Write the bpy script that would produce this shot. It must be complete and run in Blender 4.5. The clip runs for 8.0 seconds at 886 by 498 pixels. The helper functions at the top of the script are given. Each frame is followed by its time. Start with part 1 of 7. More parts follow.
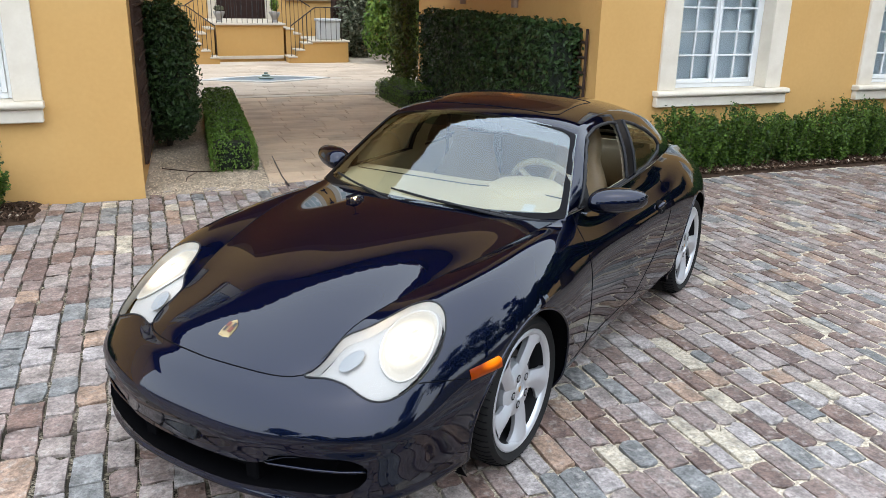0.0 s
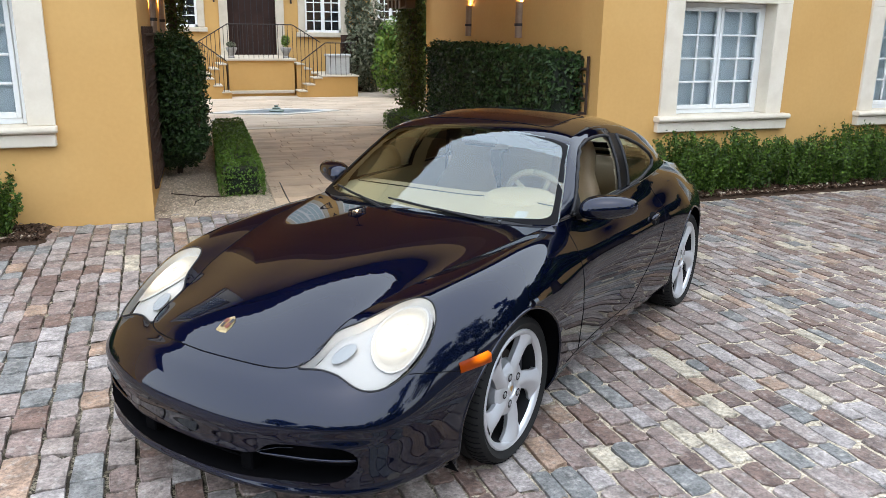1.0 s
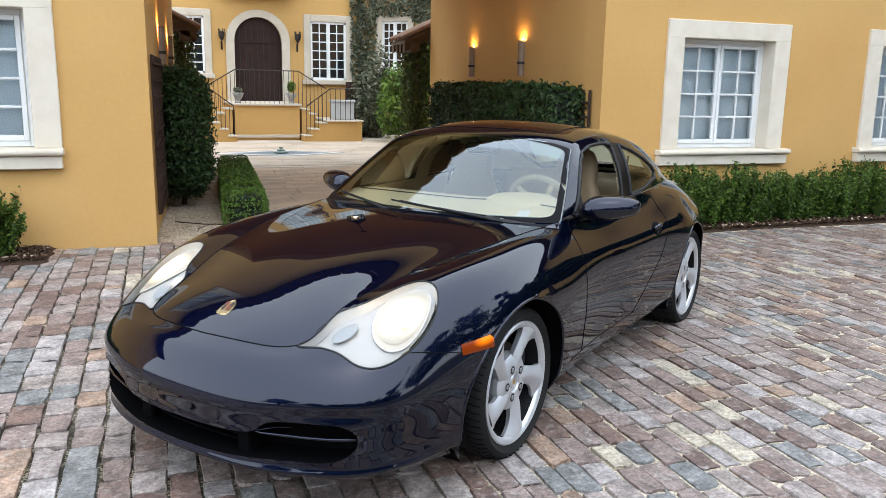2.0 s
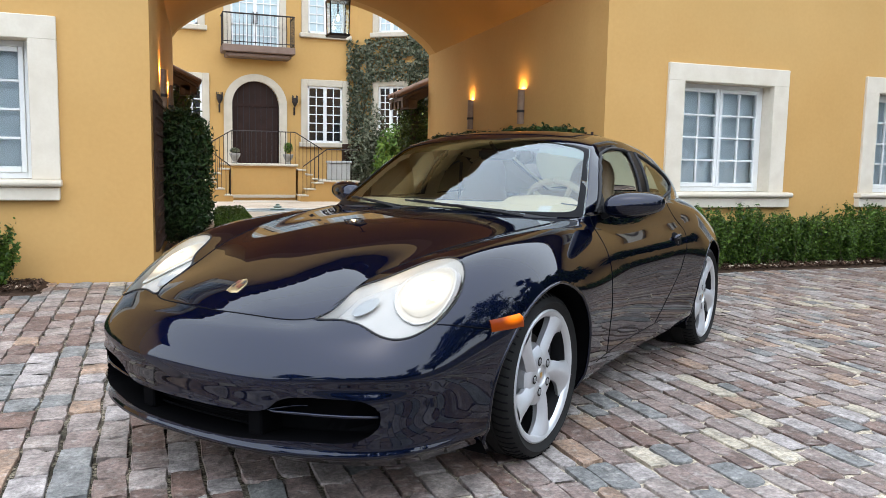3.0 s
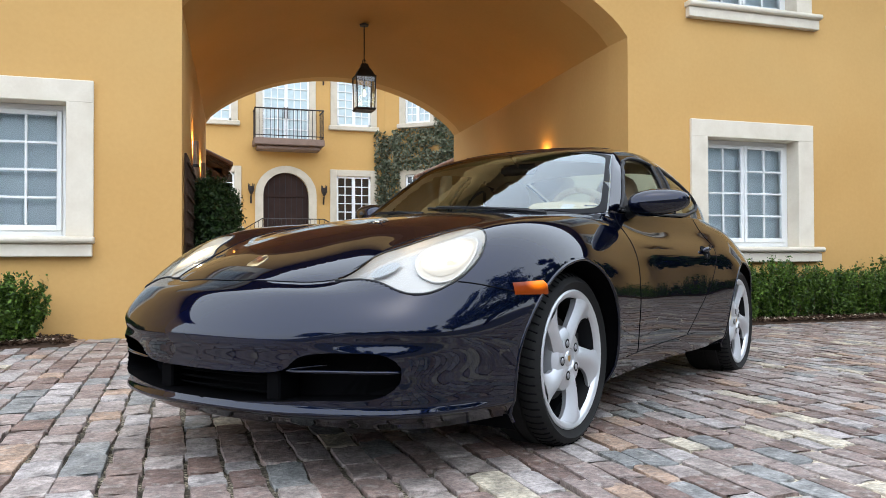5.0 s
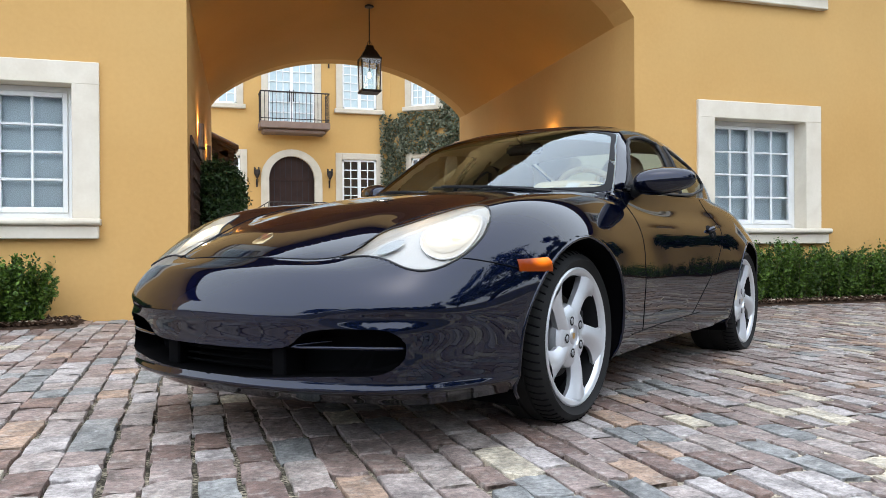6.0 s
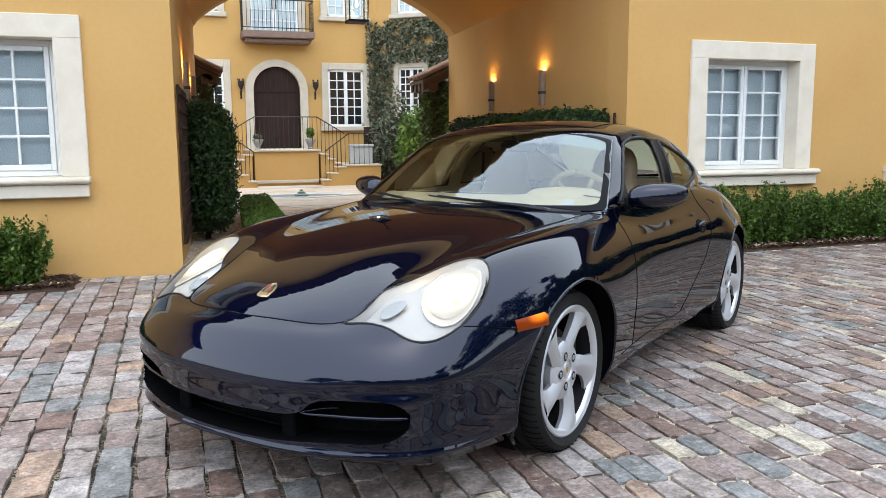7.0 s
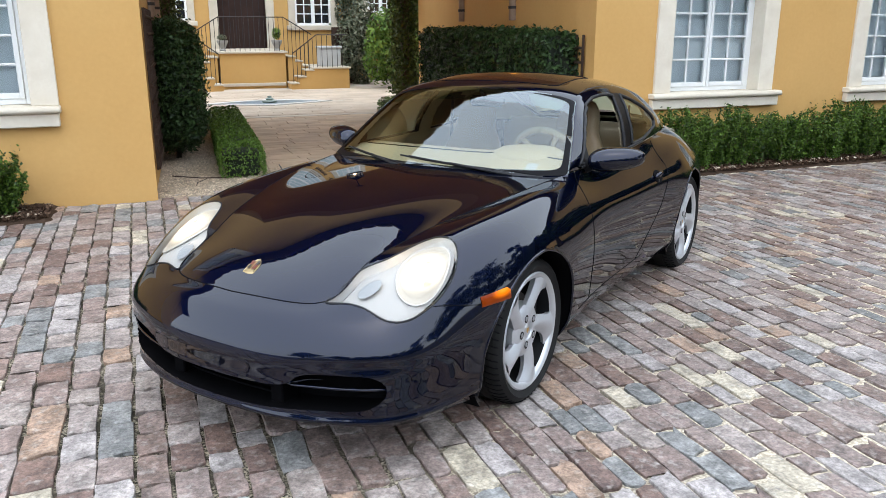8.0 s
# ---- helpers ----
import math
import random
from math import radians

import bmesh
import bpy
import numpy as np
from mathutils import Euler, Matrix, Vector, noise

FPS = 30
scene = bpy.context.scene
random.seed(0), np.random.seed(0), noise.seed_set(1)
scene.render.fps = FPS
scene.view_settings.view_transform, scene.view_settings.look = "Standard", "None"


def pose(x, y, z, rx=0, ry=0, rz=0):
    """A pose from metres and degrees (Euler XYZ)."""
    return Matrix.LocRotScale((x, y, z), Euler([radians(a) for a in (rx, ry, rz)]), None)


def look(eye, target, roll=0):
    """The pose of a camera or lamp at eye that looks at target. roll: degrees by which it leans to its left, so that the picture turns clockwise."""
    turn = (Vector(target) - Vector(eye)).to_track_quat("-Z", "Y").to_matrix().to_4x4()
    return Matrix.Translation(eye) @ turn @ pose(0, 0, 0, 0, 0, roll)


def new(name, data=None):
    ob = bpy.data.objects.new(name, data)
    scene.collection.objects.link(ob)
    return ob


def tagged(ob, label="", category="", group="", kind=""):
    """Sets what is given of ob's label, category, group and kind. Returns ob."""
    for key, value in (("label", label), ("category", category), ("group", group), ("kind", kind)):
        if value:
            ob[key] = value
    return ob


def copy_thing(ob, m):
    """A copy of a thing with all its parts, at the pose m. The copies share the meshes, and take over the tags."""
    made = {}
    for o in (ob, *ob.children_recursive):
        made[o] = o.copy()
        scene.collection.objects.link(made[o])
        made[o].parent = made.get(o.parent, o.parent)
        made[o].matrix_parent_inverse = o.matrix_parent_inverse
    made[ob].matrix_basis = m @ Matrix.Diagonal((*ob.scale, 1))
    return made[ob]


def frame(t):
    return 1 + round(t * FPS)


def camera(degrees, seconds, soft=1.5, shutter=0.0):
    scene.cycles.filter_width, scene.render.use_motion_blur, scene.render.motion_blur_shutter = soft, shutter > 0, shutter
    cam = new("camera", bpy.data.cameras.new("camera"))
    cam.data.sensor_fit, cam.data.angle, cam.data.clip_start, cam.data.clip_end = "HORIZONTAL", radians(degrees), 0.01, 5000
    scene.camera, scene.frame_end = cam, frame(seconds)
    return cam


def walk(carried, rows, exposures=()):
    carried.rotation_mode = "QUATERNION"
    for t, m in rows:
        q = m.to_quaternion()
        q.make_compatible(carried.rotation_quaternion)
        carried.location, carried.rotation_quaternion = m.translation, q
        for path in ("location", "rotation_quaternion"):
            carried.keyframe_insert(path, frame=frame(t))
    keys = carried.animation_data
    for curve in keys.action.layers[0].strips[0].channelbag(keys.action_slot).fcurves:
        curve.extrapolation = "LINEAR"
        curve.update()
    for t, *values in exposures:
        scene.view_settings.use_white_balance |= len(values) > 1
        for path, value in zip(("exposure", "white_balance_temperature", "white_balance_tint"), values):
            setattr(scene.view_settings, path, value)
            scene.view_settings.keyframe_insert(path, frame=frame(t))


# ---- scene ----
cam = camera(58.6, 8.0, soft=0.85)
PATH = [
    (0, (0.075, 0.343, 1.828), (0.757, 2.117, 1.205), 1.1),
    (0.5, (0.089, 0.284, 1.787), (0.763, 2.073, 1.197), 0.9),
    (1, (0.103, 0.197, 1.721), (0.766, 2.006, 1.186), 0.7),
    (1.5, (0.106, 0.122, 1.625), (0.765, 1.951, 1.156), 0.8),
    (2.8, (0.026, 0.252, 1.169), (0.717, 2.11, 0.903), 1.2),
    (3, (0.018, 0.281, 1.1), (0.712, 2.144, 0.88), 1.1),
    (3.5, (0.035, 0.304, 0.949), (0.715, 2.181, 0.835), 0.4),
    (4, (0.044, 0.307, 0.802), (0.705, 2.194, 0.773), 0.0),
    (4.5, (0.048, 0.288, 0.708), (0.688, 2.183, 0.74), -0.2),
    (6, (0.055, 0.275, 0.637), (0.666, 2.18, 0.627), -0.3),
    (6.5, (0.037, 0.297, 0.812), (0.658, 2.194, 0.686), -0.4),
    (7, (0.006, 0.257, 1.182), (0.641, 2.134, 0.907), -0.4),
    (7.5, (-0.014, 0.105, 1.435), (0.64, 1.948, 1.017), -0.3),
    (8, (-0.054, 0.096, 1.537), (0.633, 1.895, 0.997), -0.0),
]
EXPOSURE = 0.95
walk(cam, [(t, look(eye, target, roll)) for t, eye, target, roll in PATH], exposures=((0, EXPOSURE), (8, EXPOSURE)))

# ---- light: a pale overcast sky and a broad soft sun ----
world = bpy.data.worlds.new("sky")
scene.world = world
world.use_nodes = True
wn = world.node_tree
wn.nodes.clear()
w_out = wn.nodes.new("ShaderNodeOutputWorld")
w_sky = wn.nodes.new("ShaderNodeTexSky")
w_sky.sky_type = "NISHITA"
w_sky.sun_disc = False
w_sky.sun_elevation = radians(72)
w_sky.sun_rotation = radians(190)
w_sky.air_density, w_sky.dust_density, w_sky.ozone_density = 1.0, 3.0, 1.0
w_hsv = wn.nodes.new("ShaderNodeHueSaturation")
w_hsv.inputs["Saturation"].default_value = 0.45
w_bg = wn.nodes.new("ShaderNodeBackground")
w_bg.inputs[1].default_value = 0.06
wn.links.new(w_sky.outputs[0], w_hsv.inputs["Color"])
wn.links.new(w_hsv.outputs[0], w_bg.inputs[0])
# an even layer of cloud over all of it
w_cloud = wn.nodes.new("ShaderNodeBackground")
w_cloud.inputs[0].default_value = (0.68, 0.85, 1.08, 1)
w_cloud.inputs[1].default_value = 1.12
w_sum = wn.nodes.new("ShaderNodeAddShader")
wn.links.new(w_bg.outputs[0], w_sum.inputs[0])
wn.links.new(w_cloud.outputs[0], w_sum.inputs[1])
wn.links.new(w_sum.outputs[0], w_out.inputs[0])

sun = new("sun", bpy.data.lights.new("sun", "SUN"))
sun.data.energy = 1.05
sun.data.angle = radians(180)
sun.data.color = (1.0, 0.88, 0.72)
sun.matrix_basis = look((-0.3, -1.6, 10), (0, 0, 0))


# ---- materials ----
def nodes_of(name):
    m = bpy.data.materials.new(name)
    m.use_nodes = True
    return m, m.node_tree, m.node_tree.nodes["Principled BSDF"]


def surface(name, dark, light, rough=0.7, scale=6.0, fine=60.0, bump=0.3, depth=0.004, metal=0.0, coat=0.0, per_piece=0.0,
            stain=None, stain_scale=1.2, stain_amount=0.5, spec=0.5, island=False):
    """A surface whose colour wanders between two tones at a broad and a fine scale, with fine relief, and stains if asked."""
    m, nt, b = nodes_of(name)
    N, L = nt.nodes, nt.links
    tc = N.new("ShaderNodeTexCoord")
    broad = N.new("ShaderNodeTexNoise")
    broad.inputs["Scale"].default_value, broad.inputs["Detail"].default_value = scale, 4
    grain = N.new("ShaderNodeTexNoise")
    grain.inputs["Scale"].default_value, grain.inputs["Detail"].default_value = fine, 3
    L.new(tc.outputs["Object"], broad.inputs["Vector"])
    L.new(tc.outputs["Object"], grain.inputs["Vector"])
    add = N.new("ShaderNodeMath")
    add.operation = "MULTIPLY_ADD"
    L.new(grain.outputs["Fac"], add.inputs[0])
    add.inputs[1].default_value = 0.5
    half = N.new("ShaderNodeMath")
    half.operation = "MULTIPLY_ADD"
    L.new(broad.outputs["Fac"], half.inputs[0])
    half.inputs[1].default_value, half.inputs[2].default_value = 1.1, -0.3
    L.new(half.outputs[0], add.inputs[2])
    mix = N.new("ShaderNodeMix")
    mix.data_type = "RGBA"
    L.new(add.outputs[0], mix.inputs["Factor"])
    mix.inputs["A"].default_value, mix.inputs["B"].default_value = (*dark, 1), (*light, 1)
    colour = mix.outputs["Result"]
    if stain:
        sn = N.new("ShaderNodeTexNoise")
        sn.inputs["Scale"].default_value, sn.inputs["Detail"].default_value = stain_scale, 6
        L.new(tc.outputs["Object"], sn.inputs["Vector"])
        ramp = N.new("ShaderNodeMapRange")
        L.new(sn.outputs["Fac"], ramp.inputs["Value"])
        ramp.inputs["From Min"].default_value, ramp.inputs["From Max"].default_value = 0.48, 0.72
        ramp.inputs["To Max"].default_value = stain_amount
        m2 = N.new("ShaderNodeMix")
        m2.data_type = "RGBA"
        L.new(ramp.outputs[0], m2.inputs["Factor"])
        L.new(colour, m2.inputs["A"])
        m2.inputs["B"].default_value = (*stain, 1)
        colour = m2.outputs["Result"]
    if per_piece:
        if island:
            rnd = N.new("ShaderNodeNewGeometry").outputs["Random Per Island"]
        else:
            rnd = N.new("ShaderNodeObjectInfo").outputs["Random"]
        hs = N.new("ShaderNodeHueSaturation")
        mr = N.new("ShaderNodeMapRange")
        L.new(rnd, mr.inputs["Value"])
        mr.inputs["To Min"].default_value, mr.inputs["To Max"].default_value = 1 - per_piece, 1 + per_piece
        L.new(mr.outputs[0], hs.inputs["Value"])
        L.new(colour, hs.inputs["Color"])
        colour = hs.outputs[0]
    L.new(colour, b.inputs["Base Color"])
    b.inputs["Roughness"].default_value, b.inputs["Metallic"].default_value = rough, metal
    b.inputs["Specular IOR Level"].default_value = spec
    b.inputs["Coat Weight"].default_value = coat
    if bump:
        bp = N.new("ShaderNodeBump")
        bp.inputs["Strength"].default_value, bp.inputs["Distance"].default_value = bump, depth
        L.new(add.outputs[0], bp.inputs["Height"])
        L.new(bp.outputs[0], b.inputs["Normal"])
    return m


def plain(name, colour, rough=0.5, metal=0.0, coat=0.0, emit=0.0, emit_colour=None, spec=0.5):
    m, nt, b = nodes_of(name)
    b.inputs["Base Color"].default_value = (*colour, 1)
    b.inputs["Roughness"].default_value, b.inputs["Metallic"].default_value = rough, metal
    b.inputs["Coat Weight"].default_value, b.inputs["Coat Roughness"].default_value = coat, 0.03
    b.inputs["Specular IOR Level"].default_value = spec
    if emit:
        b.inputs["Emission Color"].default_value = (*(emit_colour or colour), 1)
        b.inputs["Emission Strength"].default_value = emit
    return m


def clear_glass(name, tint, gloss=1.0):
    """A thin pane: clear but tinted straight through, with a mirror sheen that grows to grazing."""
    m, nt, b = nodes_of(name)
    N, L = nt.nodes, nt.links
    N.remove(b)
    tr = N.new("ShaderNodeBsdfTransparent")
    tr.inputs[0].default_value = (*tint, 1)
    gl = N.new("ShaderNodeBsdfGlossy")
    gl.inputs["Roughness"].default_value = 0.01
    gl.inputs["Color"].default_value = (0.90, 0.97, 1.0, 1)
    fr = N.new("ShaderNodeFresnel")
    fr.inputs["IOR"].default_value = 1.6 * gloss
    mx = N.new("ShaderNodeMixShader")
    L.new(fr.outputs[0], mx.inputs[0])
    L.new(tr.outputs[0], mx.inputs[1])
    L.new(gl.outputs[0], mx.inputs[2])
    L.new(mx.outputs[0], N["Material Output"].inputs[0])
    return m


def leafage(name, dark, light, rough=0.45):
    """Leaves, each with a tone of its own."""
    m, nt, b = nodes_of(name)
    N, L = nt.nodes, nt.links
    geo = N.new("ShaderNodeNewGeometry")
    mix = N.new("ShaderNodeMix")
    mix.data_type = "RGBA"
    L.new(geo.outputs["Random Per Island"], mix.inputs["Factor"])
    mix.inputs["A"].default_value, mix.inputs["B"].default_value = (*dark, 1), (*light, 1)
    L.new(mix.outputs["Result"], b.inputs["Base Color"])
    b.inputs["Roughness"].default_value = rough
    b.inputs["Specular IOR Level"].default_value = 0.2
    return m


STUCCO = surface("ochre_stucco", (0.497, 0.288, 0.095), (0.599, 0.359, 0.130), rough=0.85, scale=0.9, fine=25, bump=0.25, depth=0.006,
                 stain=(0.54, 0.36, 0.145), stain_scale=0.5, stain_amount=0.35, spec=0.25)
STUCCO_FAR = surface("house_stucco", (0.455, 0.272, 0.092), (0.535, 0.330, 0.121), rough=0.85, scale=0.7, fine=12, bump=0.1,
                     stain=(0.44, 0.28, 0.105), stain_scale=0.4, stain_amount=0.35, spec=0.2)
LIMESTONE = surface("limestone", (0.589, 0.516, 0.402), (0.731, 0.673, 0.565), rough=0.75, scale=3, fine=40, bump=0.35, depth=0.004,
                    stain=(0.50, 0.43, 0.33), stain_scale=5, stain_amount=0.35)
# LIMESTONE again, darker: the courtyard's weaker light is put into its tones
HOUSE_STONE_DIM = surface("house_limestone_dim", (0.46, 0.405, 0.315), (0.575, 0.525, 0.43), rough=0.8, scale=3, fine=40, bump=0.3, depth=0.004,
                      stain=(0.38, 0.33, 0.25), stain_scale=4, stain_amount=0.4, spec=0.2)
WHITE_PAINT = surface("white_window_paint", (0.669, 0.678, 0.669), (0.739, 0.748, 0.739), rough=0.4, scale=4, fine=30, bump=0.05)
BLIND = surface("pale_blind", (0.76, 0.81, 0.85), (0.86, 0.90, 0.93), rough=0.8, scale=2, fine=20, bump=0.1)
# near-black: the unlit rooms' darkness is put into the colour
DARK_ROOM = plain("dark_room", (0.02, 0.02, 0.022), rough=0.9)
CLEAR = clear_glass("clear_pane", (0.82, 0.86, 0.86))
IRON = surface("dark_iron", (0.015, 0.012, 0.011), (0.035, 0.028, 0.025), rough=0.55, scale=20, fine=120, bump=0.2, metal=0.4)
RUST_WOOD = surface("dark_door_wood", (0.020, 0.011, 0.009), (0.040, 0.022, 0.018), rough=0.6, scale=4, fine=60, bump=0.3, spec=0.12)
TRELLIS = surface("weathered_trellis", (0.026, 0.015, 0.011), (0.060, 0.036, 0.026), rough=0.8, scale=9, fine=80, bump=0.3, spec=0.2)
TERRACOTTA = surface("terracotta_tile", (0.20, 0.105, 0.06), (0.36, 0.21, 0.13), rough=0.8, scale=5, fine=40, bump=0.4, per_piece=0.3, island=True,
                     stain=(0.13, 0.10, 0.08), stain_scale=3, stain_amount=0.6)
EAVE_WOOD = surface("eave_timber", (0.06, 0.035, 0.022), (0.11, 0.065, 0.04), rough=0.7, scale=6, fine=60, bump=0.3)
GRAVEL = surface("fine_gravel", (0.12, 0.09, 0.06), (0.56, 0.46, 0.34), rough=0.9, scale=5, fine=75, bump=1.0, depth=0.012,
                 stain=(0.24, 0.19, 0.13), stain_scale=1.5, stain_amount=0.4)
SOIL = surface("bark_soil", (0.035, 0.022, 0.015), (0.085, 0.055, 0.038), rough=0.95, scale=12, fine=70, bump=1.0, depth=0.02, spec=0.05)


def joint_material():
    """Bedding in the joints: swept pale sand towards the east, dark grit with pale crumbs towards the west."""
    m, nt, b = nodes_of("sandy_joint")
    N, L = nt.nodes, nt.links
    geo = N.new("ShaderNodeNewGeometry")
    sep = N.new("ShaderNodeSeparateXYZ")
    L.new(geo.outputs["Position"], sep.inputs[0])

    def noise_at(scale, detail, lo, hi):
        n_ = N.new("ShaderNodeTexNoise")
        n_.inputs["Scale"].default_value, n_.inputs["Detail"].default_value = scale, detail
        L.new(geo.outputs["Position"], n_.inputs["Vector"])
        r_ = N.new("ShaderNodeMapRange")
        r_.inputs["From Min"].default_value, r_.inputs["From Max"].default_value = lo, hi
        L.new(n_.outputs["Fac"], r_.inputs["Value"])
        return n_.outputs["Fac"], r_.outputs[0]

    def blend(fac, a, c):
        x_ = N.new("ShaderNodeMix")
        x_.data_type = "RGBA"
        L.new(fac, x_.inputs["Factor"])
        for key, v in (("A", a), ("B", c)):
            if isinstance(v, tuple):
                x_.inputs[key].default_value = (*v, 1)
            else:
                L.new(v, x_.inputs[key])
        return x_.outputs["Result"]

    grain_raw, grain = noise_at(85, 4, .42, .62)
    _, clump = noise_at(11, 4, .40, .62)
    _, drift = noise_at(.9, 4, .30, .70)
    grit = blend(grain, (0.030, 0.026, 0.020), (0.40, 0.35, 0.26))
    grit = blend(clump, (0.034, 0.030, 0.022), grit)
    sand = blend(grain, (0.34, 0.29, 0.22), (0.62, 0.55, 0.43))
    east = N.new("ShaderNodeMapRange")
    east.inputs["From Min"].default_value, east.inputs["From Max"].default_value = .1, 2.2
    L.new(sep.outputs["X"], east.inputs["Value"])
    share = N.new("ShaderNodeMath")
    share.operation = "MULTIPLY_ADD"
    share.use_clamp = True
    L.new(drift, share.inputs[0])
    share.inputs[1].default_value = .7
    half_ = N.new("ShaderNodeMath")
    half_.operation = "MULTIPLY_ADD"
    half_.inputs[1].default_value, half_.inputs[2].default_value = 1.0, -.32
    L.new(east.outputs[0], half_.inputs[0])
    L.new(half_.outputs[0], share.inputs[2])
    L.new(blend(share.outputs[0], grit, sand), b.inputs["Base Color"])
    b.inputs["Roughness"].default_value = .95
    b.inputs["Specular IOR Level"].default_value = .1
    bp = N.new("ShaderNodeBump")
    bp.inputs["Strength"].default_value, bp.inputs["Distance"].default_value = .8, .006
    L.new(grain_raw, bp.inputs["Height"])
    L.new(bp.outputs[0], b.inputs["Normal"])
    return m


JOINT = joint_material()
LEAF_DARK = leafage("ivy_leaf", (0.009, 0.021, 0.006), (0.043, 0.080, 0.024), rough=0.35)
LEAF_BOX = leafage("box_leaf", (0.035, 0.075, 0.010), (0.13, 0.22, 0.035))
LEAF_SHRUB = leafage("shrub_leaf", (0.009, 0.026, 0.004), (0.095, 0.165, 0.022), rough=0.38)
LEAF_BRIGHT = leafage("bright_leaf", (0.035, 0.085, 0.012), (0.17, 0.26, 0.045))
LEAF_IVY_GREY = leafage("ivy_mixed_leaf", (0.018, 0.032, 0.010), (0.20, 0.205, 0.14))
# near-black body: the shade between the leaves is put into its colour
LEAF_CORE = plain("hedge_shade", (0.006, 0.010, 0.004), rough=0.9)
TWIG = surface("twig_bark", (0.045, 0.032, 0.022), (0.10, 0.075, 0.05), rough=0.9, scale=20, fine=80)


# ---- mesh helpers ----
class Geo:
    """Gathers vertices and faces of one mesh."""

    def __init__(self):
        self.v, self.f = [], []

    def add(self, verts, faces):
        n = len(self.v)
        self.v.extend(tuple(map(float, p)) for p in verts)
        self.f.extend(tuple(i + n for i in face) for face in faces)
        return self

    def box(self, x0, x1, y0, y1, z0, z1, c=0.0):
        """A block, with edges chamfered by c."""
        if c <= 0:
            v = [(x, y, z) for z in (z0, z1) for y in (y0, y1) for x in (x0, x1)]
            return self.add(v, [(0, 2, 3, 1), (4, 5, 7, 6), (0, 1, 5, 4), (2, 6, 7, 3), (0, 4, 6, 2), (1, 3, 7, 5)])
        bm = bmesh.new()
        bmesh.ops.create_cube(bm, size=1.0)
        for p in bm.verts:
            p.co = Vector(((x0 + x1) / 2 + p.co.x * (x1 - x0), (y0 + y1) / 2 + p.co.y * (y1 - y0), (z0 + z1) / 2 + p.co.z * (z1 - z0)))
        bmesh.ops.bevel(bm, geom=bm.edges[:], offset=c, segments=1, affect="EDGES", clamp_overlap=True)
        bm.verts.index_update()
        self.add([p.co for p in bm.verts], [[q.index for q in f.verts] for f in bm.faces])
        bm.free()
        return self

    def tube(self, points, radius, sides=6, cap=True):
        """A round bar along a line of points; radius may be one number or one for each point."""
        P = [Vector(p) for p in points]
        R = radius if hasattr(radius, "__len__") else [radius] * len(P)
        v, f = [], []
        side = None
        for i, p in enumerate(P):
            t = (P[min(i + 1, len(P) - 1)] - P[max(i - 1, 0)]).normalized()
            if side is None:
                side = t.cross(Vector((0, 0, 1)) if abs(t.z) < 0.9 else Vector((1, 0, 0))).normalized()
            side = (side - t * side.dot(t)).normalized()
            up = t.cross(side)
            for k in range(sides):
                a = 2 * math.pi * k / sides
                v.append(p + (side * math.cos(a) + up * math.sin(a)) * R[i])
        for i in range(len(P) - 1):
            for k in range(sides):
                a, b = i * sides + k, i * sides + (k + 1) % sides
                f.append((a, b, b + sides, a + sides))
        if cap:
            f.append(tuple(range(sides))[::-1])
            f.append(tuple(range((len(P) - 1) * sides, len(P) * sides)))
        return self.add(v, f)

    def lathe(self, profile, sides=32, axis="z", at=(0, 0, 0)):
        """A turned shape from (radius, height) pairs."""
        v, f = [], []
        for r, h in profile:
            for k in range(sides):
                a = 2 * math.pi * k / sides
                p = (r * math.cos(a), r * math.sin(a), h)
                if axis == "y":
                    p = (p[0], p[2], p[1])
                elif axis == "x":
                    p = (p[2], p[0], p[1])
                v.append((p[0] + at[0], p[1] + at[1], p[2] + at[2]))
        n = len(profile)
        for i in range(n - 1):
            for k in range(sides):
                a, b = i * sides + k, i * sides + (k + 1) % sides
                f.append((a, b, b + sides, a + sides))
        return self.add(v, f)

    def sheet(self, grid, flip=False):
        """A surface through rows of points."""
        n = len(grid[0])
        f = []
        for i in range(len(grid) - 1):
            for j in range(n - 1):
                q = (i * n + j, i * n + j + 1, (i + 1) * n + j + 1, (i + 1) * n + j)
                f.append(q[::-1] if flip else q)
        return self.add([p for row in grid for p in row], f)

    def prism(self, outline, y0, y1):
        """An outline of (x, z) points pushed from y0 to y1."""
        n = len(outline)
        v = [(x, y0, z) for x, z in outline] + [(x, y1, z) for x, z in outline]
        f = [tuple(range(n)), tuple(range(2 * n - 1, n - 1, -1))]
        f += [(i, i + n, (i + 1) % n + n, (i + 1) % n) for i in range(n)]
        return self.add(v, f)


def part(name, geo, material, parent=None, label="", smooth=False, crease=None):
    """Links a Geo as one mesh object, under a thing or a part if one is given."""
    me = bpy.data.meshes.new(name)
    me.from_pydata(geo.v, [], geo.f)
    me.materials.append(material)
    if smooth:
        me.shade_smooth()
        if crease:
            me.set_sharp_from_angle(angle=radians(crease))
    me.update()
    ob = new(name, me)
    ob.parent = parent
    if label:
        ob["label"] = label
    return ob


def thing(name, m=None, label="", category="", group="", kind=""):
    """An Empty that holds the parts of one thing."""
    ob = new(name)
    ob.empty_display_size = 0.1
    ob.matrix_basis = m or Matrix.Identity(4)
    return tagged(ob, label, category, group, kind)


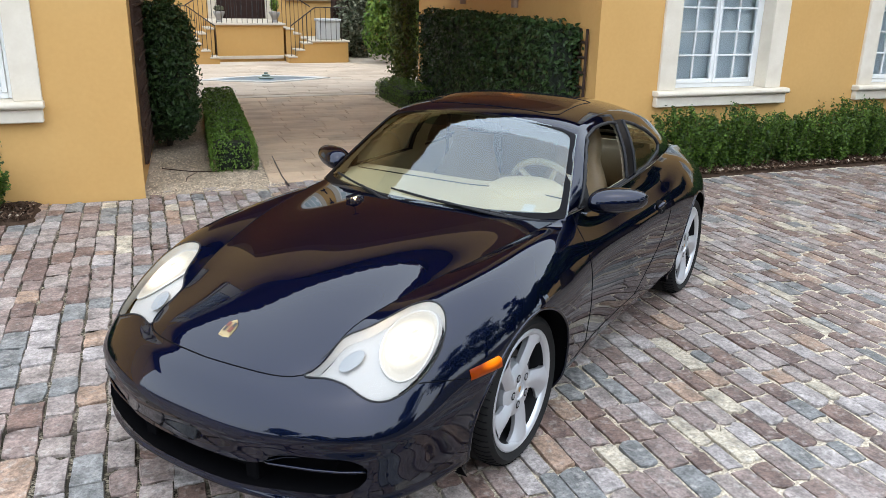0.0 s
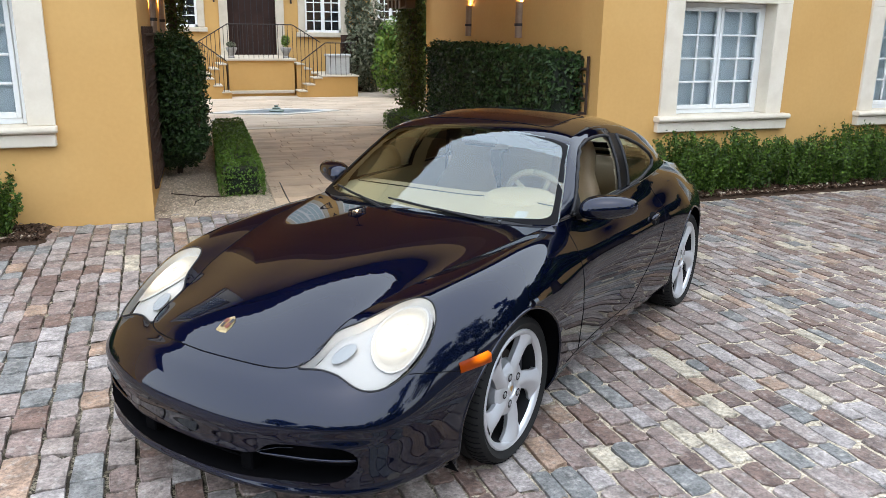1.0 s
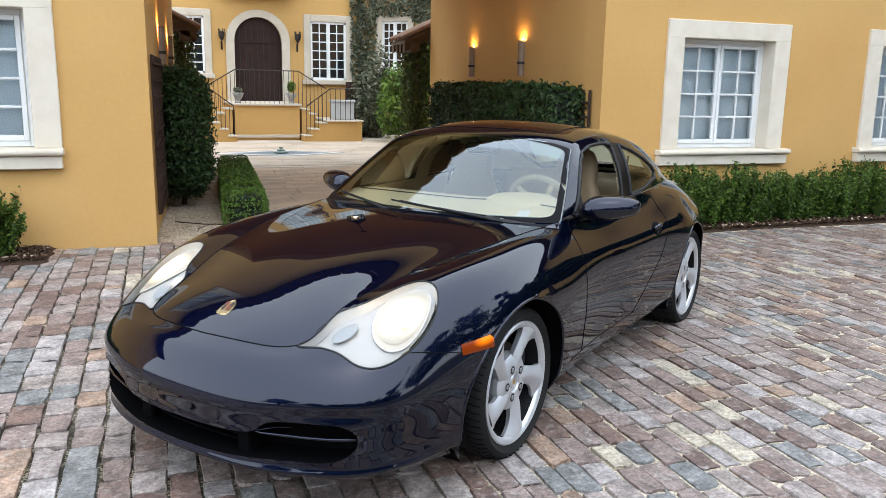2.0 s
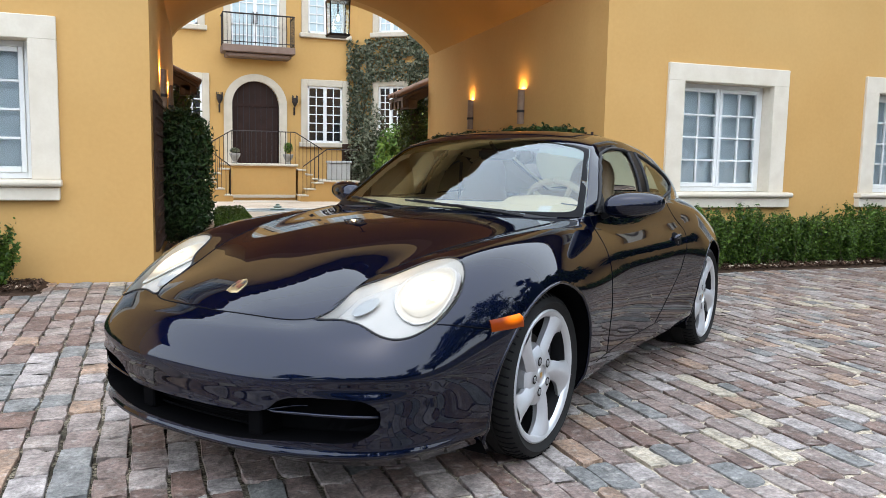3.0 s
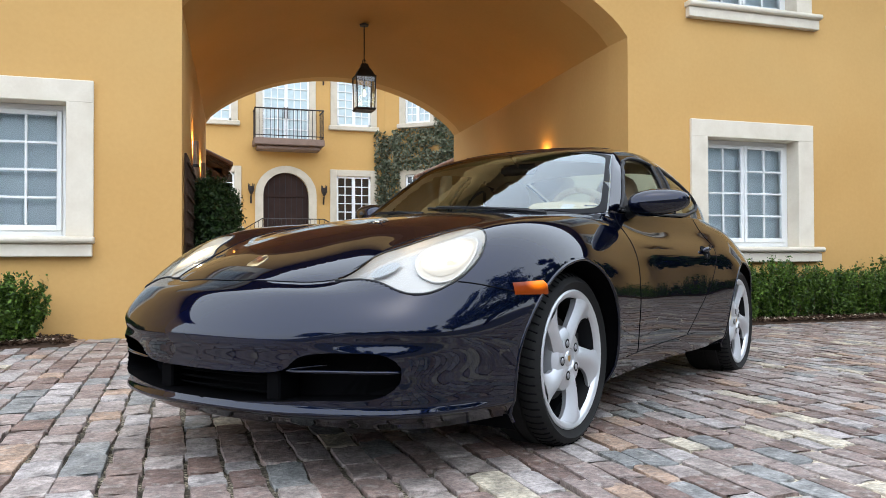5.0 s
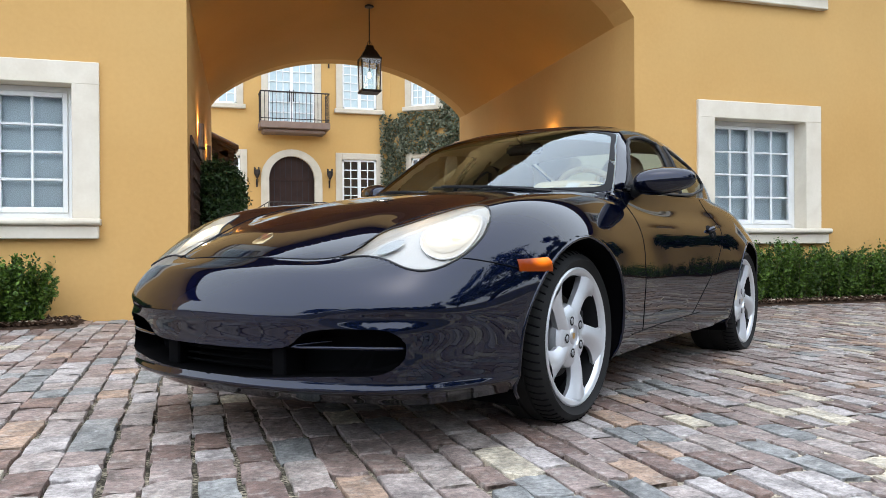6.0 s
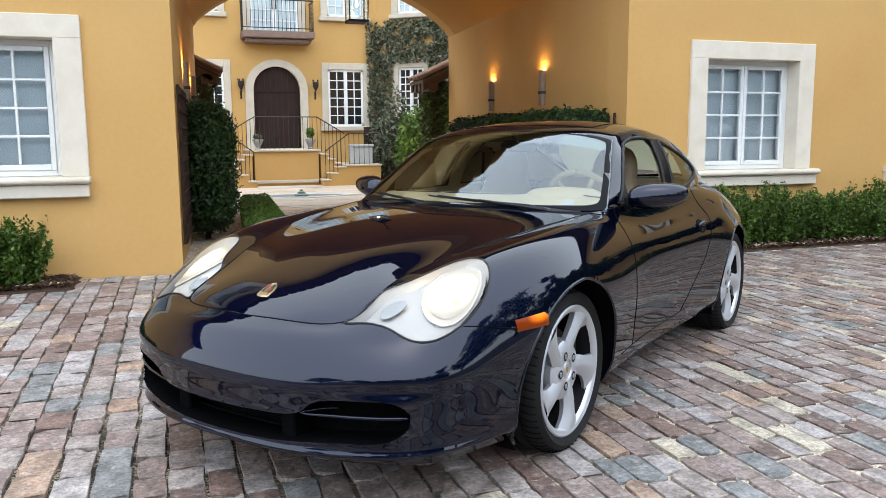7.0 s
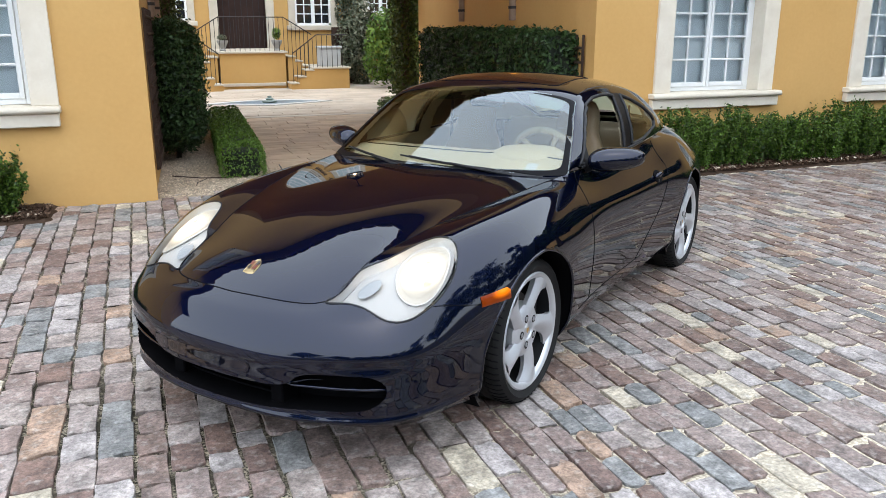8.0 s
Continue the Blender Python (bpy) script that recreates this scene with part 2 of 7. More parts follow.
def mesh_arrays(name, V, F, material, parent=None, smooth=False):
    """A mesh from an array of vertices and an array of quads or triangles."""
    me = bpy.data.meshes.new(name)
    V, F = np.asarray(V, np.float32), np.asarray(F, np.int32)
    k = F.shape[1]
    me.vertices.add(len(V))
    me.vertices.foreach_set("co", V.ravel())
    me.loops.add(F.size)
    me.loops.foreach_set("vertex_index", F.ravel())
    me.polygons.add(len(F))
    me.polygons.foreach_set("loop_start", np.arange(0, F.size, k, dtype=np.int32))
    me.materials.append(material)
    me.update(calc_edges=True)
    me.validate()
    if smooth:
        me.shade_smooth()
    else:
        me.shade_flat()
    ob = new(name, me)
    ob.parent = parent
    return ob


def leaf_cloud(name, centres, normals, material, parent, size=0.03, slim=0.5, rng=None, tilt=0.9):
    """Many small folded leaves at the given places, turned loosely outwards."""
    n = len(centres)
    out = normals + rng.normal(0, tilt, (n, 3))
    out /= np.linalg.norm(out, axis=1, keepdims=True) + 1e-9
    a = np.cross(out, rng.normal(0, 1, (n, 3)))
    a /= np.linalg.norm(a, axis=1, keepdims=True) + 1e-9
    b = np.cross(out, a)
    s = size * rng.uniform(0.6, 1.35, (n, 1))
    root, tip = centres - a * s, centres + a * s
    left, right = centres + b * s * slim + out * s * 0.18, centres - b * s * slim + out * s * 0.18
    V = np.stack([root, left, tip, right], 1).reshape(-1, 3)
    i = np.arange(n)[:, None] * 4
    F = np.concatenate([i + (0, 2, 1), i + (0, 3, 2)])
    return mesh_arrays(name, V, F, material, parent)


# ---- the gatehouse: front wall, passage, windows ----
FY = 7.81                    # front face of the gatehouse
BY = 14.4                    # courtyard face of the gatehouse
SKEW = 0.062                 # the passage runs slightly askew
AX0, AX1 = 0.04, 4.665       # sides of the archway at the front
SPRING, RISE = 3.10, 0.89
EAVE = 4.72
WALL_X0, WALL_X1 = -11.0, 30.0
SOLE = -0.05


def arch_z(u):
    """Height of the vault over its springing, u from -1 to 1 across."""
    return SPRING + RISE * max(0.0, 1 - u * u) ** 0.80


def holed_wall(x0, x1, z0, z1, y0, y1, holes):
    """A wall with straight openings, each with its reveals."""
    g = Geo()
    xs = sorted({x0, x1, *(h[0] for h in holes), *(h[1] for h in holes)})
    zs = sorted({z0, z1, *(h[2] for h in holes), *(h[3] for h in holes)})

    def solid(i, j):
        if not (0 <= i < len(xs) - 1 and 0 <= j < len(zs) - 1):
            return False
        cx, cz = (xs[i] + xs[i + 1]) / 2, (zs[j] + zs[j + 1]) / 2
        return not any(h[0] < cx < h[1] and h[2] < cz < h[3] for h in holes)

    index = {}

    def vert(x, y, z):
        if (x, y, z) not in index:
            index[(x, y, z)] = len(g.v)
            g.v.append((x, y, z))
        return index[(x, y, z)]

    def quad(*p):
        g.f.append(tuple(vert(*q) for q in p))

    for i in range(len(xs) - 1):
        for j in range(len(zs) - 1):
            if not solid(i, j):
                continue
            a, b, c, d = xs[i], xs[i + 1], zs[j], zs[j + 1]
            quad((a, y0, c), (b, y0, c), (b, y0, d), (a, y0, d))
            quad((a, y1, c), (a, y1, d), (b, y1, d), (b, y1, c))
            if not solid(i - 1, j):
                quad((a, y0, c), (a, y0, d), (a, y1, d), (a, y1, c))
            if not solid(i + 1, j):
                quad((b, y0, c), (b, y1, c), (b, y1, d), (b, y0, d))
            if not solid(i, j - 1):
                quad((a, y0, c), (a, y1, c), (b, y1, c), (b, y0, c))
            if not solid(i, j + 1):
                quad((a, y0, d), (b, y0, d), (b, y1, d), (a, y1, d))
    return g


# windows of the front: left edge of the surround, foot and head of it
WIN_W = 1.70
LOW = [(-2.393, 0.885, 2.249), (5.453, 0.81, 2.247), (8.371, 0.81, 2.247)]
HIGH = [(-2.393, 3.56, 4.62), (5.453, 3.56, 4.62), (8.371, 3.56, 4.62)]
FRAME_IN = 0.215
ARCH_TOP = SPRING + RISE + 0.14
holes = [(x + FRAME_IN, x + WIN_W - FRAME_IN, z0 - 0.01, z1 - 0.19) for x, z0, z1 in LOW + HIGH]
holes.append((AX0, AX1, SOLE, ARCH_TOP))
wall = holed_wall(WALL_X0, WALL_X1, SOLE, EAVE, FY, FY + 0.42, holes)
# masonry over the arch, cut to its curve
n = 48
curve = [(AX0 + (AX1 - AX0) * k / n, arch_z(2 * k / n - 1)) for k in range(n + 1)]
wall.prism(curve + [(AX1, ARCH_TOP), (AX0, ARCH_TOP)], FY, FY + 0.42)
wall_front = part("wall_front", wall, STUCCO)
tagged(wall_front, "ochre stucco gatehouse wall with arched carriage opening", "wall", kind="structure")

# passage: side walls and vault, one sheet each
shift = SKEW * (BY - FY - 0.42)
for name, x in (("wall_passage_west", AX0), ("wall_passage_east", AX1)):
    g = Geo()
    th = -0.35 if x == AX0 else 0.35
    y0 = FY + 0.42
    xa, xb = x, x + shift
    v = [(xa, y0, SOLE), (xb, BY, SOLE), (xb, BY, SPRING + 0.4), (xa, y0, SPRING + 0.4)]
    v += [(px + th, py, pz) for px, py, pz in v]
    g.add(v, [(0, 1, 2, 3), (7, 6, 5, 4), (0, 4, 5, 1), (1, 5, 6, 2), (2, 6, 7, 3), (3, 7, 4, 0)])
    tagged(part(name, g, STUCCO), "ochre stucco side wall of the carriage passage", "wall", kind="structure")
vault = Geo()
grid = []
for r in range(9):
    y = FY + 0.42 + (BY - FY - 0.42) * r / 8
    row = []
    for k in range(n + 1):
        row.append((AX0 + (AX1 - AX0) * k / n + SKEW * (y - FY - 0.42), y, arch_z(2 * k / n - 1)))
    grid.append(row)
vault.sheet(grid, flip=True)
top = [[(x, y, SPRING + RISE + 0.25) for x, y, z in row] for row in grid]
vault.sheet(top)
# darker copy of the stucco: the passage's dimmer light is put into the colour
VAULT_SHADED = surface("vault_shaded_stucco", (0.39, 0.205, 0.055), (0.47, 0.255, 0.075), rough=0.85, scale=0.8, fine=25, bump=0.2, depth=0.006, spec=0.2)
tagged(part("ceiling", vault, VAULT_SHADED, smooth=True, crease=40), "ochre plastered barrel vault over the passage", "ceiling", kind="structure")

# the courtyard face and ends of the gatehouse
back = holed_wall(WALL_X0, WALL_X1, SOLE, EAVE, BY, BY + 0.35, [(AX0 + shift, AX1 + shift, SOLE, ARCH_TOP)])
back.prism([(x + shift, z) for x, z in curve] + [(AX1 + shift, ARCH_TOP), (AX0 + shift, ARCH_TOP)], BY, BY + 0.35)
tagged(part("wall_courtyard", back, STUCCO), "ochre stucco wall of the gatehouse on the courtyard side", "wall", kind="structure")
for name, x in (("wall_west", WALL_X0), ("wall_east", WALL_X1 - 0.3)):
    g = Geo().box(x, x + 0.3, FY + 0.42, BY, SOLE, EAVE)
    tagged(part(name, g, STUCCO), "plain ochre stucco end wall of the gatehouse", "wall", kind="structure")

# roof of the gatehouse with its row of barrel tiles along the eave
roof = thing("gatehouse_roof", None, "low pitched terracotta barrel tile roof with timber eave", "roof", kind="structure")
g = Geo()
OVER = 0.55
ridge_y, ridge_z = (FY + BY) / 2, EAVE + 1.1
g.add([(WALL_X0 - 0.3, FY - OVER, EAVE + 0.04), (WALL_X1 + 0.3, FY - OVER, EAVE + 0.04), (WALL_X1 + 0.3, ridge_y, ridge_z), (WALL_X0 - 0.3, ridge_y, ridge_z),
       (WALL_X0 - 0.3, BY + OVER + 0.3, EAVE + 0.04), (WALL_X1 + 0.3, BY + OVER + 0.3, EAVE + 0.04)],
      [(0, 1, 2, 3), (3, 2, 5, 4), (1, 0, 4, 5)])
part("soffit_boards", g, EAVE_WOOD, roof)
slope = math.atan2(ridge_z - EAVE, ridge_y - FY + OVER)
tiles = Geo()
pitch = 0.27
for k in range(int((WALL_X1 - WALL_X0 + 0.6) / pitch)):
    x = WALL_X0 - 0.3 + pitch * (k + 0.5)
    rows = []
    for s in (-0.05, 0.45, 0.46, 0.9, 0.91, 1.4, 1.41, 4.1):
        lift = 0.05 + 0.02 * (s in (-0.05, 0.46, 0.91, 1.41))
        y = FY - OVER + s * math.cos(slope)
        z = EAVE + 0.05 + s * math.sin(slope) + lift
        rows.append([(x + 0.134 * math.cos(a), y, z + 0.078 * math.sin(a)) for a in np.linspace(math.pi, 0, 11)])
    tiles.sheet(rows, flip=True)
    y = FY - OVER - 0.05
    z = EAVE + 0.05 + 0.07
    arc = [(x + 0.134 * math.cos(a), y, z + 0.078 * math.sin(a)) for a in np.linspace(math.pi, 0, 11)]
    inner = [(x + 0.115 * math.cos(a), y, z + 0.062 * math.sin(a)) for a in np.linspace(math.pi, 0, 11)]
    tiles.sheet([arc, inner])
tagged(part("barrel_tiles", tiles, TERRACOTTA, roof), kind="stuff")


def casement(parent, x0, x1, z0, z1, y, cols, rows, leaves=2, glass=CLEAR, inside=BLIND, drape=0.10, bar=0.022, rail=0.05):
    """Window leaves with glazing bars, panes and what shows behind them, between the given edges; y is the frame's outer face."""
    g = Geo()
    g.box(x0, x0 + rail, y, y + 0.06, z0, z1, 0.004).box(x1 - rail, x1, y, y + 0.06, z0, z1, 0.004)
    g.box(x0 + rail, x1 - rail, y, y + 0.06, z1 - rail, z1, 0.004).box(x0 + rail, x1 - rail, y, y + 0.06, z0, z0 + rail, 0.004)
    part("window_frame", g, WHITE_PAINT, parent)
    a, b = x0 + rail, x1 - rail
    w = (b - a) / leaves
    for k in range(leaves):
        l, r = a + k * w + 0.002, a + (k + 1) * w - 0.002
        sash = Geo()
        q = rail * 0.85
        sash.box(l, l + q, y - 0.012, y + 0.045, z0 + rail, z1 - rail, 0.005).box(r - q, r, y - 0.012, y + 0.045, z0 + rail, z1 - rail, 0.005)
        sash.box(l + q, r - q, y - 0.012, y + 0.045, z1 - rail - q, z1 - rail, 0.005).box(l + q, r - q, y - 0.012, y + 0.045, z0 + rail, z0 + rail + q * 1.2, 0.005)
        s = part("sash", sash, WHITE_PAINT, parent)
        gl, gr, gb, gt = l + q, r - q, z0 + rail + q * 1.2, z1 - rail - q
        for c in range(1, cols):
            x = gl + (gr - gl) * c / cols
            part("glazing_bar", Geo().box(x - bar / 2, x + bar / 2, y - 0.008, y + 0.03, gb, gt, 0.004), WHITE_PAINT, s)
        for c in range(1, rows):
            z = gb + (gt - gb) * c / rows
            part("glazing_bar", Geo().box(gl, gr, y - 0.006, y + 0.028, z - bar / 2, z + bar / 2, 0.004), WHITE_PAINT, s)
        for c in range(cols):
            for d in range(rows):
                xa, xb = gl + (gr - gl) * c / cols, gl + (gr - gl) * (c + 1) / cols
                za, zb = gb + (gt - gb) * d / rows, gb + (gt - gb) * (d + 1) / rows
                tip = random.uniform(-0.0012, 0.0012)
                p = Geo().add([(xa, y + 0.012 + tip, za), (xb, y + 0.012 - tip, za), (xb, y + 0.012 - tip * 0.5, zb), (xa, y + 0.012 + tip * 0.7, zb)], [(0, 1, 2, 3)])
                pane = part("pane", p, glass, s)
                pane.visible_shadow = False
    g = Geo().box(x0 + 0.01, x1 - 0.01, y + drape, y + drape + 0.02, z0 + 0.01, z1 - 0.01)
    part("blind", g, inside, parent)


def gate_window(name, x, z0, z1):
    w = thing(name, None, "white casement window with eight panes a leaf in a pale limestone surround", "window", kind="structure")
    h = z1
    s = Geo()
    out = FY - 0.035
    i = FRAME_IN
    s.box(x, x + i + 0.006, out, FY + 0.22, z0, z1 - 0.19, 0.006)
    part("jamb", s, LIMESTONE, w)
    part("jamb", Geo().box(x + WIN_W - i - 0.006, x + WIN_W, out, FY + 0.22, z0, z1 - 0.19, 0.006), LIMESTONE, w)
    part("lintel", Geo().box(x, x + WIN_W, out - 0.001, FY + 0.22, z1 - 0.196, h, 0.006), LIMESTONE, w)
    nose = [(FY + 0.18, z0), (FY + 0.18, z0 - 0.062)] + [(FY - 0.092 - 0.031 * math.sin(a), z0 - 0.031 - 0.031 * math.cos(a)) for a in np.linspace(0, math.pi, 9)]
    rows = [[(x - 0.055, FY + 0.03 + (py - FY - 0.03) * 0.92, z0 - 0.031 + (pz - z0 + 0.031) * 0.8) for py, pz in nose + nose[:1]]]
    over = 0.0 if x < 0 else 0.08
    rows += [[(px, py, pz) for py, pz in nose + nose[:1]] for px in (x - 0.045, x + WIN_W + over)]
    rows += [[(x + WIN_W + over + 0.010, q[1], q[2]) for q in rows[0]]]
    sill = Geo().sheet(rows)
    for r_ in (rows[0][:-1], rows[-1][:-1][::-1]):
        sill.add(r_, [tuple(range(len(r_)))])
    part("window_sill", sill, LIMESTONE, w, "", True, 50)
    part("sill_apron", Geo().box(x - 0.04, x + WIN_W + over - 0.008, FY - 0.075, FY + 0.18, z0 - 0.178, z0 - 0.064, 0.008), LIMESTONE, w)
    casement(w, x + i + 0.007, x + WIN_W - i - 0.007, z0 + 0.003, z1 - 0.198, FY + 0.155, 2, 4, inside=BLIND, drape=0.10)
    # flat black sheet standing in for the unlit room
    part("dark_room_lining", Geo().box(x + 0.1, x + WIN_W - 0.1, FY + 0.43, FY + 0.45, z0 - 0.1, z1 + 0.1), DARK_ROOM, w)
    return w


for k, (x, z0, z1) in enumerate(LOW + HIGH):
    gate_window(f"window_{k + 1}", x, z0, z1)

# ---- ground: one sheet to the horizon, with the courtyard's floors laid on it ----
g = Geo()
R = 900.0
g.add([(-R, -R, -0.07), (R, -R, -0.07), (R, R, -0.07), (-R, R, -0.07)], [(0, 1, 2, 3)])
tagged(part("ground", g, JOINT), "sandy earth with dark patches around the place", "ground", kind="structure")
# out of view: dark ground added to darken what the bumper mirrors
ASPHALT = surface("worn_asphalt", (0.030, 0.030, 0.031), (0.062, 0.060, 0.058), rough=0.85, scale=2.0, fine=140, bump=0.5, depth=0.004)
tagged(part("road", Geo().box(-60, 60, -15.5, 1.10, -0.06, -0.025, 0.01), ASPHALT), "unseen dark asphalt road, added for the bumper to mirror", "road", kind="structure")


# ---- the courtyard and the house at its far side ----
HY = 24.5      # front of the house
def strip(name, pts, z, material, label, category):
    """A flat floor with a little thickness."""
    n = len(pts)
    v = [(x, y, z) for x, y in pts] + [(x, y, z - 0.06) for x, y in pts]
    f = [tuple(range(n))] + [(i, i + n, (i + 1) % n + n, (i + 1) % n) for i in range(n)]
    return tagged(part(name, Geo().add(v, f), material), label, category, kind="structure")


PAVING = surface("pale_paving", (0.44, 0.37, 0.285), (0.60, 0.53, 0.435), rough=0.8, scale=1.5, fine=35, bump=0.4, depth=0.004,
                 stain=(0.26, 0.20, 0.145), stain_scale=0.7, stain_amount=0.6)
court_floor = strip("floor_courtyard", [(-9, BY + 0.1), (16, BY + 0.1), (16, 30), (-9, 30)], -0.008, PAVING, "pale limestone courtyard paving", "paving")
strip("floor_gravel", [(AX0 - 0.05, FY + 0.02), (1.17, FY + 0.02), (1.17 + SKEW * 6.5, BY + 0.1), (AX0 + shift, BY + 0.1)], -0.012, GRAVEL, "fine tan gravel beside the drive", "gravel")

# drive slabs through the passage: one object each, long pale stones laid across
slab_parent = strip("floor_drive", [(1.17, FY + 0.02), (AX1 + 0.02, FY + 0.02), (AX1 + shift, BY + 0.1), (1.17 + SKEW * 6.5, BY + 0.1)], -0.02, JOINT, "pale stone drive through the passage", "paving")
SLAB = surface("pale_slab", (0.43, 0.315, 0.21), (0.57, 0.435, 0.30), rough=0.75, scale=3, fine=40, bump=0.35, per_piece=0.13,
               stain=(0.26, 0.20, 0.145), stain_scale=2, stain_amount=0.5)

# low clipped hedges and the tall ones on the passage walls
rng = np.random.default_rng(5)


def clipped_hedge(name, x0, x1, y0, y1, z1, count, leaf, label, size=0.022, wobble=0.03, skew=0.0, z0=0.0, slim=0.55, dome=0.0):
    """A clipped hedge: a near-black body for the shade inside and a thick skin of leaves, uneven at the surface."""
    h = thing(name, pose((x0 + x1) / 2, (y0 + y1) / 2, 0), label, "hedge")
    cx, cy = (x0 + x1) / 2, (y0 + y1) / 2
    hx, hy = (x1 - x0) / 2, (y1 - y0) / 2
    ci = 0.05 + 0.55 * dome
    c = Geo().box(-hx + ci, hx - ci, -hy + ci, hy - ci, 0, z1 - 0.05 - dome, 0.04)
    for i, (x, y, z) in enumerate(c.v):
        c.v[i] = (x + skew * y, y, z)
    part("shade_core", c, LEAF_CORE, h)
    areas = np.array([2 * hy * z1, 2 * hy * z1, 2 * hx * z1, 2 * hx * z1, 4 * hx * hy])
    face = rng.choice(5, count, p=areas / areas.sum())
    u, v = rng.uniform(-1, 1, count), rng.uniform(-1, 1, count)
    P, Nn = np.zeros((count, 3)), np.zeros((count, 3))
    zz = z0 + (v + 1) / 2 * (z1 - z0)
    for k, (nx, ny) in enumerate(((-1, 0), (1, 0), (0, -1), (0, 1))):
        s = face == k
        if nx:
            P[s] = np.stack([np.full(s.sum(), nx * hx), u[s] * hy, zz[s]], 1)
        else:
            P[s] = np.stack([u[s] * hx, np.full(s.sum(), ny * hy), zz[s]], 1)
        Nn[s] = (nx, ny, 0.25)
    s = face == 4
    P[s] = np.stack([u[s] * hx, v[s] * hy, np.full(s.sum(), z1)], 1)
    Nn[s] = (0, 0, 1)
    # rounded corners and an uneven skin
    bump = np.array([noise.noise(Vector(p) * 3.1) for p in P]) * wobble + rng.normal(0, wobble * 0.45, count)
    P += Nn * (bump[:, None] - 0.01)
    for axis, hh in ((0, hx), (1, hy)):
        r = np.clip((np.abs(P[:, axis]) - (hh - 0.08)) / 0.08, 0, 1)
        P[:, 2] -= 0.05 * r ** 2 * (P[:, 2] > z1 - 0.1)
    if dome:
        r = np.clip(np.hypot(P[:, 0] / hx, P[:, 1] / hy), 0, 1.3)
        P[:, 2] -= dome * r ** 2 * np.clip((P[:, 2] - z1 + 2 * dome) / (2 * dome), 0, 1)
        P[:, :2] *= (1 - .22 * np.clip((.35 - P[:, 2]) / .35, 0, 1))[:, None]
    P[:, 0] += skew * P[:, 1]
    P[:, 2] = np.maximum(P[:, 2], 0.01)
    lv = leaf_cloud("leaves", P, Nn, leaf, h, size=size, slim=slim, rng=rng)
    tagged(lv, kind="stuff")
    return h


clipped_hedge("box_hedge", 0.84, 1.31, 8.62, 13.3, 0.33, 15000, LEAF_BOX, "low clipped green box hedge along the gravel strip", size=0.015, skew=SKEW, wobble=0.02)
clipped_hedge("box_hedge", 3.98, 4.60, 12.2, 14.0, 0.34, 5000, LEAF_BOX, "low clipped green box hedge beside the drive", size=0.015, wobble=0.02)
clipped_hedge("ivy_hedge", 4.36, 4.80, 8.12, 13.2, 1.50, 20000, LEAF_DARK, "tall dark green clipped hedge against the passage wall", size=0.032, skew=SKEW, wobble=0.05)


def round_shrub(name, x, y, rx, ry, h, z0, count, leaf, label, size):
    """A broad rounded evergreen, fullest at half height."""
    b = thing(name, pose(x, y, 0), label, "shrub")
    zc, rz = (h + z0) / 2, (h - z0) / 2
    part("stem", Geo().tube([(0, .1, -.02), (.02, .08, z0 + .2), (0, 0, zc)], [.035, .03, .02], 7), TWIG, b)
    rows = [[(.80 * rx * max(.01, math.sin(p)) ** .6 * math.cos(q), .80 * ry * max(.01, math.sin(p)) ** .6 * math.sin(q), zc - .84 * rz * math.cos(p)) for q in np.linspace(0, 2 * math.pi, 17)] for p in np.linspace(0, math.pi, 9)]
    part("shade_core", Geo().sheet(rows), LEAF_CORE, b)
    d = rng.normal(0, 1, (count, 3))
    d /= np.linalg.norm(d, axis=1, keepdims=True)
    flat = np.hypot(d[:, 0], d[:, 1])
    k = np.clip(flat, .05, 1) ** -.42
    P = np.stack([d[:, 0] * k * rx, d[:, 1] * k * ry, zc + np.sign(d[:, 2]) * np.abs(d[:, 2]) ** .85 * rz], 1)
    lump = np.array([noise.noise(Vector(p) * 3.4) for p in P])
    P += d * (lump * .07 + rng.normal(-.02, .035, count))[:, None]
    P[:, 2] = np.maximum(P[:, 2], .03)
    tagged(leaf_cloud("leaves", P, d + (0, 0, .2), leaf, b, size=size, slim=.5, rng=rng), kind="stuff")


round_shrub("ivy_shrub", .36, 10.2, .35, .68, 1.62, .10, 15000, LEAF_DARK, "tall dark glossy green shrub against the passage wall", .026)



